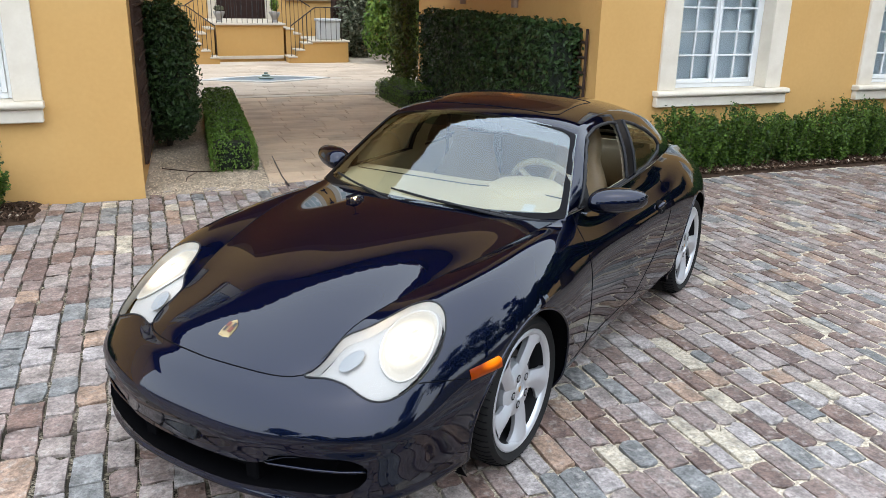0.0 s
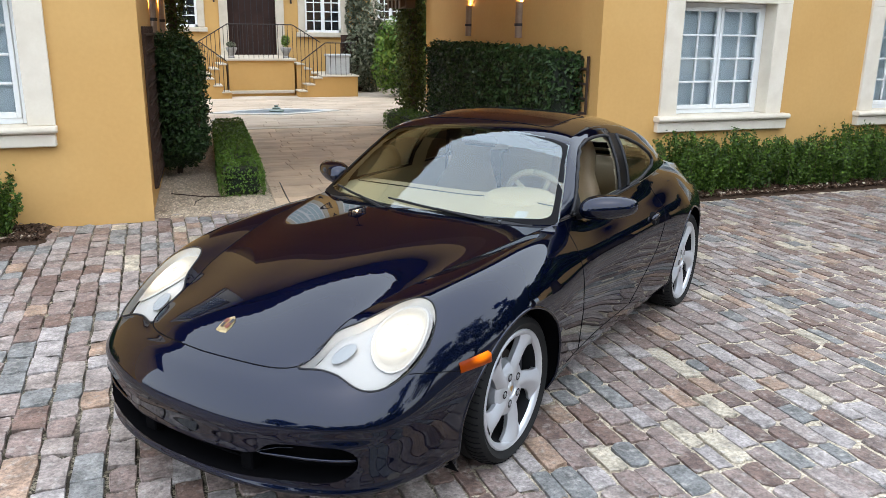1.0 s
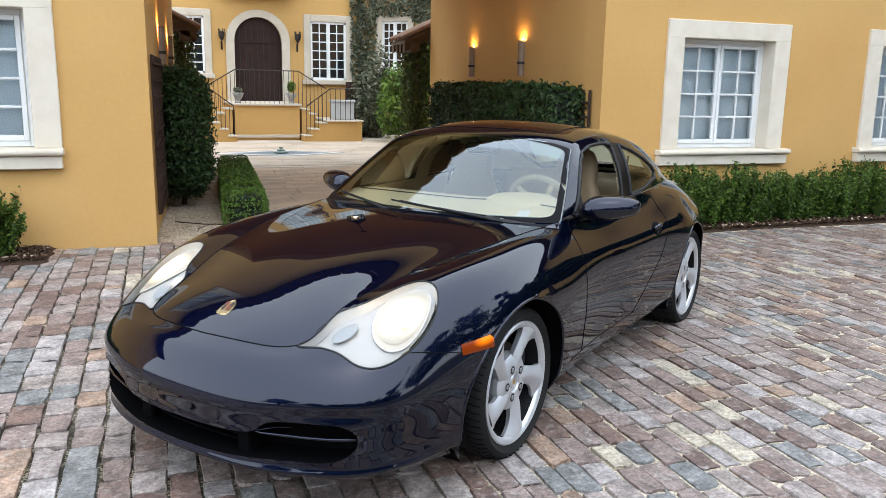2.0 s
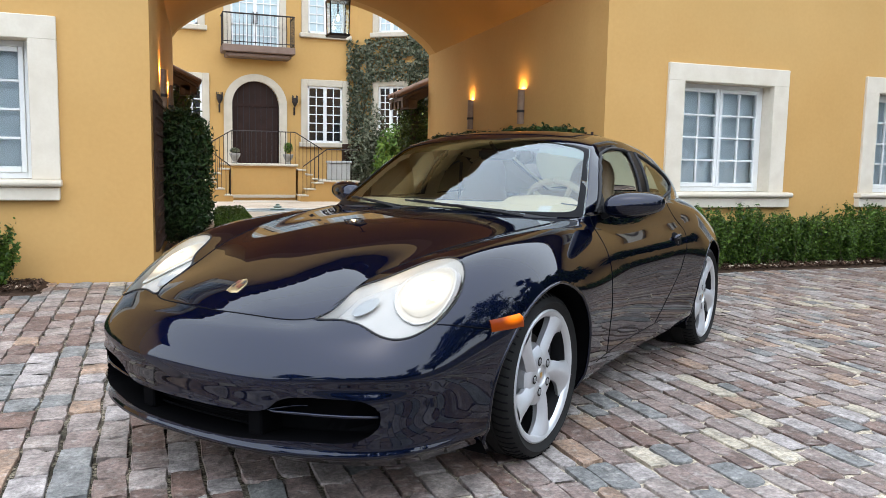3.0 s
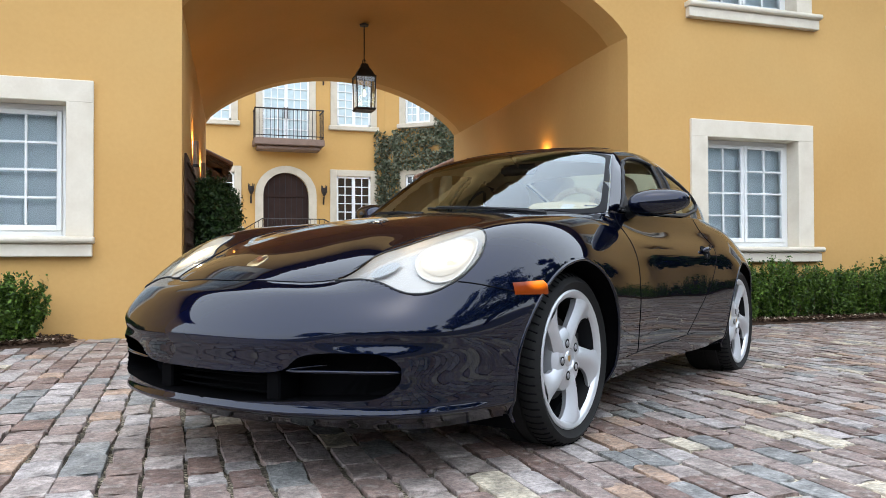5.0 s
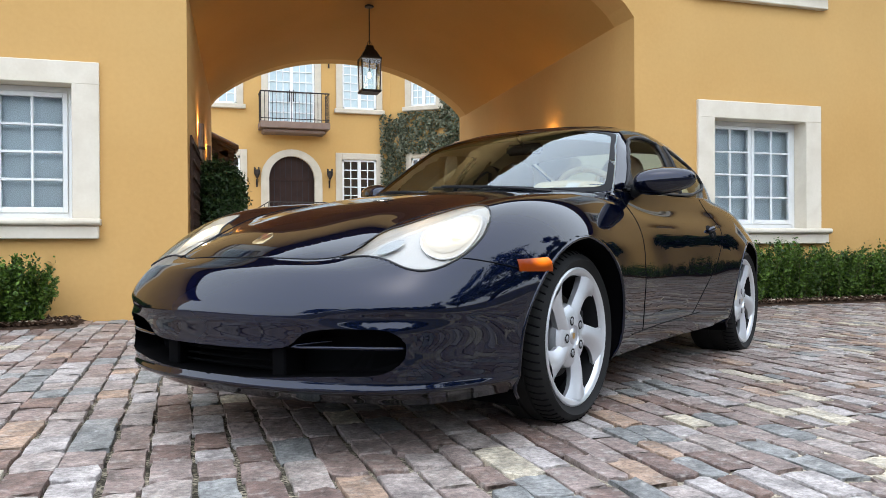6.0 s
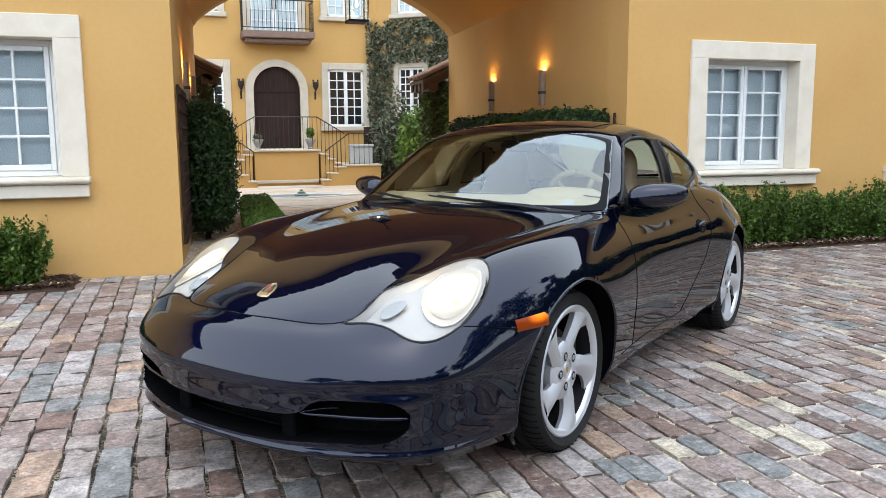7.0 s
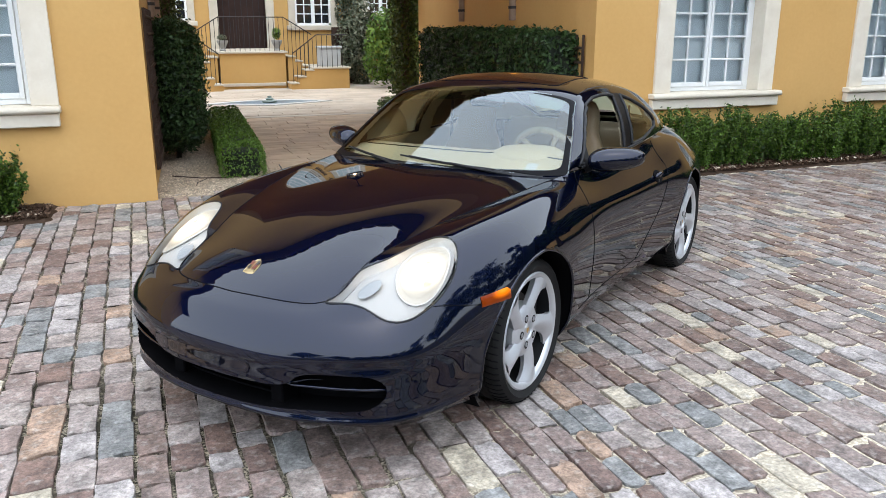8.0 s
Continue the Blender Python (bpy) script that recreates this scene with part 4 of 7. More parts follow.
tt = np.concatenate([[0], np.cumsum(step)])
COLS, ROWS_N = 400, 112
ts = np.linspace(tt[2], tt[2 + R.shape[1] - 1], COLS)
rings = np.stack([spline(tt, r, ts) for r in full])            # ring, column, xyz
vv = np.concatenate([[0], np.cumsum(np.linalg.norm(np.diff(rings, axis=0), axis=2).mean(1))])
SHELL = np.stack([spline(vv, rings[:, c], np.linspace(0, vv[-1], ROWS_N)) for c in range(COLS)], 1)   # row, column, xyz
# a hollow over the side intakes
hol = np.exp(-((SHELL[..., 2] - .421) / .022) ** 2) * np.clip((SHELL[..., 1] - .34) / .30, 0, 1) ** 1.5 * np.clip((.78 - SHELL[..., 1]) / .14, 0, 1) * (SHELL[..., 0] > .5)
SHELL[..., 0] -= .016 * hol
# the chin spoiler stands proud under the intakes
chin = np.exp(-((SHELL[..., 2] - .208) / .017) ** 2) * np.clip((SHELL[..., 0] - .40) / .25, 0, 1)
SHELL[..., 0] += .017 * chin
SHELL[..., 1] += .010 * chin * np.clip(SHELL[..., 1] / .5, 0, 1)


def seam_at(x):
    """Half width and height of the bonnet seam at x."""
    r = rings[-1]
    o = np.argsort(r[:, 0])
    return np.interp(x, r[o, 0], r[o, 1]), np.interp(x, r[o, 0], r[o, 2])


def in_polygon(px, py, poly):
    inside = np.zeros(np.shape(px), bool)
    n = len(poly)
    for i in range(n):
        (x0, y0), (x1, y1) = poly[i], poly[i - 1]
        cut = ((y0 > py) != (y1 > py)) & (px < (x1 - x0) * (py - y0) / (y1 - y0 + 1e-12) + x0)
        inside ^= cut
    return inside


def closed_curve(points, n=96):
    """A smooth closed outline through a few points."""
    P = np.array(points, float)
    Q = np.concatenate([P[-3:], P, P[:3]])
    t = np.concatenate([[0], np.cumsum(np.linalg.norm(np.diff(Q, axis=0), axis=1) ** 0.7)])
    return spline(t, Q, np.linspace(t[3], t[3 + len(P)], n, endpoint=False))


def snap_to(P2, mask, outline):
    """Moves the marked points of the plane onto the nearest place of an outline."""
    O = np.asarray(outline)
    A, B = O, np.roll(O, -1, 0)
    out = P2.copy()
    for i in np.where(mask)[0]:
        d = B - A
        k = np.clip(((P2[i] - A) * d).sum(1) / ((d * d).sum(1) + 1e-12), 0, 1)
        q = A + d * k[:, None]
        out[i] = q[np.argmin(((q - P2[i]) ** 2).sum(1))]
    return out


WX0, WX1 = 0.043, -2.325      # the axles
ARCHES = [((WX0, 0.298), 0.366), ((WX1, 0.288), 0.356)]
def arch_r(k, dx, dz):
    """Radius of a wheel arch in the direction dx, dz from the axle; the front one opens towards the bumper."""
    a = np.arctan2(dz, dx)
    return ARCHES[k][1] + (.085 * np.clip(np.cos(a), 0, 1) ** 2 - .034 * np.clip(-np.cos(a), 0, 1) ** .7 if k == 0 else 0.0)


LAMP_OUTLINE = closed_curve([(.874, .382), (.860, .440), (.846, .500), (.843, .548), (.844, .600), (.828, .642), (.790, .680), (.725, .712), (.640, .732), (.555, .726), (.490, .695), (.445, .640), (.442, .585), (.495, .535), (.575, .497), (.645, .452), (.692, .412), (.740, .404), (.800, .394), (.850, .385)])
V = SHELL.reshape(-1, 3)
quads = np.array([(i * COLS + j, i * COLS + j + 1, (i + 1) * COLS + j + 1, (i + 1) * COLS + j) for i in range(ROWS_N - 1) for j in range(COLS - 1)])
row_of = np.repeat(np.arange(ROWS_N - 1), COLS - 1)
centre = V[quads].mean(1)
UPPER = row_of > 60
gone = np.zeros(len(quads), bool)
for k, ((cx, cz), r) in enumerate(ARCHES):
    gone |= (np.hypot(centre[:, 0] - cx, centre[:, 2] - cz) < arch_r(k, centre[:, 0] - cx, centre[:, 2] - cz)) & (centre[:, 1] > 0.5)
lamp = in_polygon(centre[:, 0], centre[:, 1], LAMP_OUTLINE) & UPPER
# intakes in the bumper, as outlines over y and z
half_mouth = [(.2, .326), (.29, .331), (.335, .345), (.372, .374), (.423, .389), (.49, .394), (.56, .394), (.622, .387), (.649, .364), (.656, .335), (.645, .300), (.606, .267), (.486, .254), (.31, .244), (.15, .236)]
MOUTH = closed_curve([(0, .324)] + half_mouth + [(0, .235)] + [(-a, b) for a, b in half_mouth[::-1]], 180)
front = centre[:, 0] > 0.75
intake = front & in_polygon(centre[:, 1], centre[:, 2], MOUTH)
# draw the edges of the cut-outs true
for k, ((cx, cz), r) in enumerate(ARCHES):
    near = np.zeros(len(V), bool)
    ins = (np.hypot(centre[:, 0] - cx, centre[:, 2] - cz) < arch_r(k, centre[:, 0] - cx, centre[:, 2] - cz)) & (centre[:, 1] > 0.5)
    a, b = np.zeros(len(V), bool), np.zeros(len(V), bool)
    a[quads[ins].ravel()] = True
    b[quads[~ins].ravel()] = True
    near = a & b & (V[:, 1] > 0.5)
    d = V[near][:, [0, 2]] - (cx, cz)
    d *= np.reshape(arch_r(k, d[:, 0], d[:, 1]), (-1, 1) if k == 0 else ()) / np.linalg.norm(d, axis=1, keepdims=True)
    q = d + (cx, cz)
    low = q[:, 1] < 0.17
    V[near, 0], V[near, 2] = q[:, 0], np.where(low, V[near, 2], q[:, 1])
for ins, outline, ax in ((lamp, LAMP_OUTLINE, [0, 1]), (intake, None, [1, 2])):
    a, b = np.zeros(len(V), bool), np.zeros(len(V), bool)
    a[quads[ins].ravel()] = True
    b[quads[~ins].ravel()] = True
    near = a & b
    if outline is not None:
        V[:, ax] = snap_to(V[:, ax], near, outline)
    else:
        V[:, ax] = snap_to(V[:, ax], near & (V[:, 1] > 1e-4), MOUTH)
x, y, z = centre.T
MARK_Z = np.interp(x, [.30, .36, .52, .60, .74], [.560, .562, .560, .565, .585])
bumper = (x > .2) & ~((z > MARK_Z) & (x < .74)) 
door_zone = (x < -.57) & (x > np.interp(z, [.285, .39, .53, .66, .745], [-1.30, -1.43, -1.645, -1.765, -1.81])) & (z > .27)
rear_bumper = (x < -2.72) & (z < .60)
kinds = np.full(len(quads), 3)
kinds[bumper] = 0
kinds[door_zone] = 1
kinds[rear_bumper] = 2
kinds[(x < -.30) & (x > -1.42) & (z <= .27)] = 4
kinds[(x > -.58) & (x < .75) & (kinds == 3)] = 5
kinds[gone | lamp | intake] = -1


def smooth_normals(V, Q):
    n = np.zeros_like(V)
    a, b, c, d = (V[Q[:, k]] for k in range(4))
    fn = np.cross(c - a, d - b)
    for k in range(4):
        np.add.at(n, Q[:, k], fn)
    return n / (np.linalg.norm(n, axis=1, keepdims=True) + 1e-12)


def skin(name, V, Q, material, parent, normals, mirror=False, label=""):
    """A piece of a larger smooth surface, which keeps the normals of the whole."""
    used = np.unique(Q)
    back = np.full(len(V), -1)
    back[used] = np.arange(len(used))
    P, Nn, F = V[used].copy(), normals[used].copy(), back[Q]
    if mirror:
        P[:, 1] *= -1
        Nn[:, 1] *= -1
        F = F[:, ::-1]
    ob = mesh_arrays(name, P, F, material, parent, smooth=True)
    ob.data.normals_split_custom_set_from_vertices([tuple(v) for v in Nn])
    if label:
        ob["label"] = label
    return ob


Vm = V * flip
keep = ~gone
NRM = smooth_normals(V, quads)
if NRM[(np.abs(V[:, 1]) > .8)].mean(0)[1] < 0:
    quads, NRM = quads[:, ::-1], -NRM
on_axis = np.abs(V[:, 1]) < 1e-4
NRM[on_axis, 1] = 0
NRM /= np.linalg.norm(NRM, axis=1, keepdims=True)
NAMES = {0: "bumper_cover", 1: "door", 2: "rear_bumper", 3: "rear_wing", 4: "sill_panel", 5: "front_wing"}
panels = {}
for k, nm in NAMES.items():
    if k in (0, 2):
        # one cover across the car
        Q = quads[kinds == k]
        VV = np.concatenate([V, Vm])
        NN = np.concatenate([NRM, NRM * flip])
        panels[k] = skin(nm, VV, np.concatenate([Q, Q[:, ::-1] + len(V)]), PAINT, car, NN)
        continue
    for mirror in (False, True):
        panels[(k, mirror)] = skin(nm, V, quads[kinds == k], PAINT, car, NRM, mirror)


def on_shell(px, pz, lift=0.0):
    """The side of the shell at x and z."""
    d = (V[:, 0] - px) ** 2 + (V[:, 2] - pz) ** 2 + 10 * (V[:, 1] < 0.3)
    i = np.argpartition(d, 6)[:6]
    w = 1 / (d[i] + 1e-6)
    n = (NRM[i] * w[:, None]).sum(0)
    yy = (V[i, 1] * w).sum() / w.sum()
    return np.array([px, yy, pz]) + lift * n / np.linalg.norm(n)


def over_shell(px, py, lift=0.0, upper=True):
    """The top of the shell at x and y."""
    d = (V[:, 0] - px) ** 2 + (V[:, 1] - py) ** 2 + 10 * (np.repeat(np.arange(ROWS_N), COLS) < 60)
    i = np.argpartition(d, 6)[:6]
    w = 1 / (d[i] + 1e-6)
    n = (NRM[i] * w[:, None]).sum(0)
    zz = (V[i, 2] * w).sum() / w.sum()
    return np.array([px, py, zz]) + lift * n / np.linalg.norm(n)


def both_sides(name, make, material, parent=None, label="", smooth=True, crease=None):
    """A part on the car's left and its mirror image on the right."""
    made = []
    for s in (1, -1):
        g = make()
        if s < 0:
            g.v = [(a, -b, c) for a, b, c in g.v]
            g.f = [f[::-1] for f in g.f]
        p = parent[0 if s > 0 else 1] if isinstance(parent, (list, tuple)) else (parent or car)
        made.append(part(name, g, material, p, label, smooth, crease))
    return made


# bonnet: from the middle to the seam, gently crowned
def bonnet_grid(n=60, m=26):
    xs = np.concatenate([np.linspace(.952, .86, 14)[:-1], np.linspace(.86, -.32, n)])
    zc = spline([-.32, -.1, .2, .5, .7, .85, .952], np.array([.884, .8685, .834, .774, .714, .655, .598])[:, None], xs)[:, 0]
    grid = []
    for x, z0 in zip(xs, zc):
        row = []
        ramp = min(1.0, max(0.0, (.10 - x) / .42)) ** 1.5
        for k in range(m + 1):
            u = k / m
            xa = x - .225 * (u * .95) ** 2.2 * ramp
            ys, zs = seam_at(xa)
            ys = max(ys, .002) - .002
            drop = (z0 - zs)
            dome, nose = 2 * u ** 3 + u ** 4 - 2 * u ** 5, 0.45 * u * u + 0.55 * u ** 5
            k_ = min(1.0, max(0.0, (.88 - x) / .3))
            row.append((xa, ys * u, z0 - drop * (nose + (dome - nose) * k_)))
        grid.append(row)
    return np.array(grid)


BON = bonnet_grid()
bx = BON.shape
bv = BON.reshape(-1, 3)
bq = np.array([(i * bx[1] + j, i * bx[1] + j + 1, (i + 1) * bx[1] + j + 1, (i + 1) * bx[1] + j) for i in range(bx[0] - 1) for j in range(bx[1] - 1)])
bn = smooth_normals(bv, bq)
if bn[:, 2].mean() < 0:
    bq, bn = bq[:, ::-1], -bn
ax_ = np.abs(bv[:, 1]) < 1e-6
bn[ax_, 1] = 0
bn /= np.linalg.norm(bn, axis=1, keepdims=True)
bonnet = skin("bonnet", np.concatenate([bv, bv * flip]), np.concatenate([bq, bq[:, ::-1] + len(bv)]), PAINT, car, np.concatenate([bn, bn * flip]))

# ---- roof, pillars, screens ----
U_N, W_N = 240, 60
uu = np.linspace(0, 1, U_N)
MID_T = [0, .10, .21, .32, .44, .52, .60, .70, .80, .90, 1.0]
MID = np.array([(-.30, .0, .862), (-.505, 0, .981), (-.73, 0, 1.106), (-.955, 0, 1.221), (-1.18, 0, 1.270), (-1.38, 0, 1.282), (-1.62, 0, 1.268), (-1.93, 0, 1.223), (-2.25, 0, 1.110), (-2.54, 0, .965), (-2.79, 0, .852)])
EDGE_T = [0, .16, .32, .44, .52, .60, .70, .80, .90, 1.0]
EDGE = np.array([(-.525, .700, .862), (-.735, .628, 1.024), (-.962, .546, 1.178), (-1.15, .527, 1.214), (-1.38, .524, 1.226), (-1.62, .526, 1.206), (-1.90, .538, 1.154), (-2.18, .538, 1.066), (-2.44, .508, .966), (-2.69, .475, .872)])
mid, edge = spline(MID_T, MID, uu), spline(EDGE_T, EDGE, uu)
belt_x = np.interp(uu, [0, .06, .32, .6, .8, 1], [-.565, -.64, -1.0, -1.62, -2.2, -2.71])
ys_, zs_ = seam_at(belt_x)
belt = np.stack([belt_x, ys_ - .004, zs_ + .002], 1)
TOPG = np.zeros((U_N, W_N + 1, 3))
for k in range(W_N + 1):
    w = k / W_N
    TOPG[:, k, 0] = mid[:, 0] + (edge[:, 0] - mid[:, 0]) * w ** 2.2
    TOPG[:, k, 1] = edge[:, 1] * w
    TOPG[:, k, 2] = mid[:, 2] + (edge[:, 2] - mid[:, 2]) * (0.6 * w ** 2.2 + 0.4 * w ** 5)
tv = TOPG.reshape(-1, 3)
tq = np.array([(i * (W_N + 1) + j, i * (W_N + 1) + j + 1, (i + 1) * (W_N + 1) + j + 1, (i + 1) * (W_N + 1) + j) for i in range(U_N - 1) for j in range(W_N)])
tn = smooth_normals(tv, tq)
if tn[:, 2].mean() < 0:
    tq, tn = tq[:, ::-1], -tn
tn[np.abs(tv[:, 1]) < 1e-6, 1] = 0
tn /= np.linalg.norm(tn, axis=1, keepdims=True)
tu = np.repeat(np.arange(U_N - 1), W_N) / (U_N - 1)
tw = np.tile(np.arange(W_N), U_N - 1) / W_N
ws_top = 0.325 - 0.02 * tw ** 2
screen = (tu > 0.008) & (tu < ws_top) & (tw < 0.985)
rear_screen = (tu > 0.70) & (tu < 0.955) & (tw < 0.84)
band = screen & (tu > ws_top - 0.065)


def mirrored(name, sel, material, label=""):
    Q = tq[sel]
    return skin(name, np.concatenate([tv, tv * flip]), np.concatenate([Q, Q[:, ::-1] + len(tv)]), material, car, np.concatenate([tn, tn * flip]), label=label)


S_N = 16
SIDEG = np.zeros((U_N, S_N + 1, 3))
for k in range(S_N + 1):
    w = k / S_N
    SIDEG[:, k] = edge * (1 - w) + belt * w
    SIDEG[:, k, 1] += 0.035 * np.sin(math.pi * w) * np.clip((edge[:, 2] - belt[:, 2]) / .25, 0, 1)
sv = SIDEG.reshape(-1, 3)
sq = np.array([(i * (S_N + 1) + j, i * (S_N + 1) + j + 1, (i + 1) * (S_N + 1) + j + 1, (i + 1) * (S_N + 1) + j) for i in range(U_N - 1) for j in range(S_N)])
sn = smooth_normals(sv, sq)
if sn[:, 1].mean() < 0:
    sq, sn = sq[:, ::-1], -sn
sc = sv[sq].mean(1)
# one rounded edge where the roof turns into the side
ti, si = np.arange(U_N) * (W_N + 1) + W_N, np.arange(U_N) * (S_N + 1)
round_n = tn[ti] + sn[si]
round_n /= np.linalg.norm(round_n, axis=1, keepdims=True)
tn[ti], sn[si] = round_n, round_n
mirrored("roof_panel", ~(screen | rear_screen), PAINT)
windscreen = mirrored("windscreen", screen & ~band, SCREEN_GLASS, "clear curved windscreen")
FRIT = plain("screen_border", (0.004, 0.004, 0.005), rough=0.35, spec=0.06)


def top_at(u, w, lift=0.0):
    """The roof surface at u along it and w across, from -1 to 1."""
    i_, k_ = min(max(u, 0), 1) * (U_N - 1), min(abs(w), 1) * W_N
    i0, k0 = min(int(i_), U_N - 2), min(int(k_), W_N - 1)
    a_, b_ = i_ - i0, k_ - k0
    p = sum(c * TOPG[i0 + di, k0 + dk] for di, dk, c in ((0, 0, (1 - a_) * (1 - b_)), (1, 0, a_ * (1 - b_)), (0, 1, (1 - a_) * b_), (1, 1, a_ * b_)))
    p = p + tn[i0 * (W_N + 1) + k0] * lift
    return (p[0], math.copysign(p[1], w), p[2])


def screen_ring(lo, inset, wide, power):
    pts = []
    for a in np.linspace(0, 2 * math.pi, 241):
        c_, s_ = math.cos(a), math.sin(a)
        w = wide * math.copysign(abs(c_) ** (2 / power), c_)
        v_ = math.copysign(abs(s_) ** (2 / power), s_)
        hi = .325 - .02 * w * w - inset
        pts.append((lo + (hi - lo) * (.5 + .5 * v_), w))
    return pts


ring_out, ring_in = screen_ring(.003, -.003, .992, 40), screen_ring(.020, .008, .952, 16)
part("windscreen_border", Geo().sheet([[top_at(uo + (ui - uo) * q, wo + (wi - wo) * q, .0022) for (uo, wo), (ui, wi) in zip(ring_out, ring_in)] for q in np.linspace(0, 1, 6)]), FRIT, car, "", True)
shade_band = mirrored("shade_band", band, BAND_GLASS, "green tinted shade band")
shade_band.visible_shadow = False
mirrored("rear_window", rear_screen, SIDE_GLASS)
windscreen.visible_shadow = False

DOOR_GLASS = [(-.69, .893), (-.766, .966), (-.86, 1.050), (-.953, 1.114), (-1.020, 1.150), (-1.085, 1.166), (-1.139, 1.178), (-1.24, 1.184), (-1.36, 1.181), (-1.423, 1.169), (-1.385, 1.10), (-1.345, .99), (-1.325, .898)]
QUARTER = [(-1.55, 1.166), (-1.68, 1.135), (-1.82, 1.085), (-1.93, 1.025), (-1.965, .985), (-1.92, .950), (-1.697, .910), (-1.462, .900), (-1.49, 1.04)]
dg = in_polygon(sc[:, 0], sc[:, 2], DOOR_GLASS)
qg = in_polygon(sc[:, 0], sc[:, 2], QUARTER)
CENTRE = [(-1.36, 1.181), (-1.423, 1.169), (-1.385, 1.10), (-1.345, .99), (-1.325, .898), (-1.462, .900), (-1.49, 1.04), (-1.55, 1.166), (-1.50, 1.176)]
bp = in_polygon(sc[:, 0], sc[:, 2], CENTRE) & ~(dg | qg)
for mirror in (False, True):
    skin("pillar_surround", sv, sq[~(dg | qg | bp)], PAINT, car, sn, mirror)
    skin("centre_pillar", sv, sq[bp], FRIT, car, sn, mirror, "black centre pillar trim")
    skin("quarter_window", sv, sq[qg], SIDE_GLASS, car, sn, mirror)
    if mirror:
        skin("door_window", sv, sq[dg], SIDE_GLASS, car, sn, mirror)


def side_glass_point(px, pz, out=0.0):
    d = (sv[:, 0] - px) ** 2 + (sv[:, 2] - pz) ** 2
    i = np.argsort(d)[:5]
    w = 1 / (d[i] + 1e-6)
    return (px, (sv[i, 1] * w).sum() / w.sum() + out, pz)


def dense(poly, n=12):
    out = []
    for a, b in zip(poly, poly[1:] + poly[:1]):
        out += [(a[0] + (b[0] - a[0]) * k / n, a[1] + (b[1] - a[1]) * k / n) for k in range(n)]
    return out + [poly[0]]


for poly in (DOOR_GLASS, QUARTER):
    both_sides("window_seal", lambda: Geo().tube([side_glass_point(a, b, 0.001) for a, b in dense(poly)], 0.0095, 6), TRIM)

# engine lid, behind the rear window
xs = np.linspace(-2.74, -3.17, 12)
lid = []
for xx in xs:
    ye, ze = seam_at(xx)
    zc = np.interp(-xx, [2.74, 2.95, 3.17], [.868, .815, .760])
    lid.append([(xx, ye * k / 12, zc + (ze - zc) * (k / 12) ** 2) for k in range(-12, 13)])
part("engine_lid", Geo().sheet(lid), PAINT, car, smooth=True)

# floor pan
under = Geo()
pl = [(a, min(b, .54)) for a, b, c in SHELL[0, ::6]]
under.add([(a, b, .165) for a, b in pl] + [(a, -b, .165) for a, b in pl[::-1]], [tuple(range(2 * len(pl)))])
part("floor_pan", under, INTAKE, car)

# ---- seams ----
def seam(points, r=0.0022, name="shut_line"):
    both_sides(name, lambda: Geo().tube(points, r, 5), GAP)


seam([tuple(p + (0, 0, -.001)) for p in rings[-1][::3] if p[0] > -.45], 0.003)
def nearest_shell(q, lift=.0012):
    """The place on the shell nearest to q."""
    d = ((V - q) ** 2).sum(1)
    i = np.argpartition(d, 4)[:4]
    w = 1 / (d[i] + 1e-6)
    n = (NRM[i] * w[:, None]).sum(0)
    n /= np.linalg.norm(n)
    c = (V[i] * w[:, None]).sum(0) / w.sum()
    return q - n * float(np.dot(q - c, n)) + n * lift


# from the wheel arch past the marker to the lower edge of the headlamp
wing_b, wing_c = on_shell(.50, .560), over_shell(.70, .724)
seam([on_shell(a, .561) for a in np.linspace(.345, .49, 8)] + [nearest_shell(wing_b + (wing_c - wing_b) * k) for k in np.linspace(0, 1, 12)], 0.0018)
dz = np.linspace(.262, .868, 26)
seam([on_shell(float(np.interp(q, [.26, .4, .55, .7, .80, .868], [-.58, -.556, -.548, -.572, -.60, -.622])), q) for q in dz])
seam([on_shell(float(np.interp(q, [.285, .39, .53, .66, .745, .888], [-1.30, -1.43, -1.645, -1.765, -1.81, -1.80])), q) for q in np.linspace(.285, .888, 26)])
seam([on_shell(a, .262 - .022 * (a + .45)) for a in np.linspace(-.42, -1.42, 24)])
seam([on_shell(a, .60 - .03 * (a + 2.72)) for a in np.linspace(-2.70, -3.0, 8)])

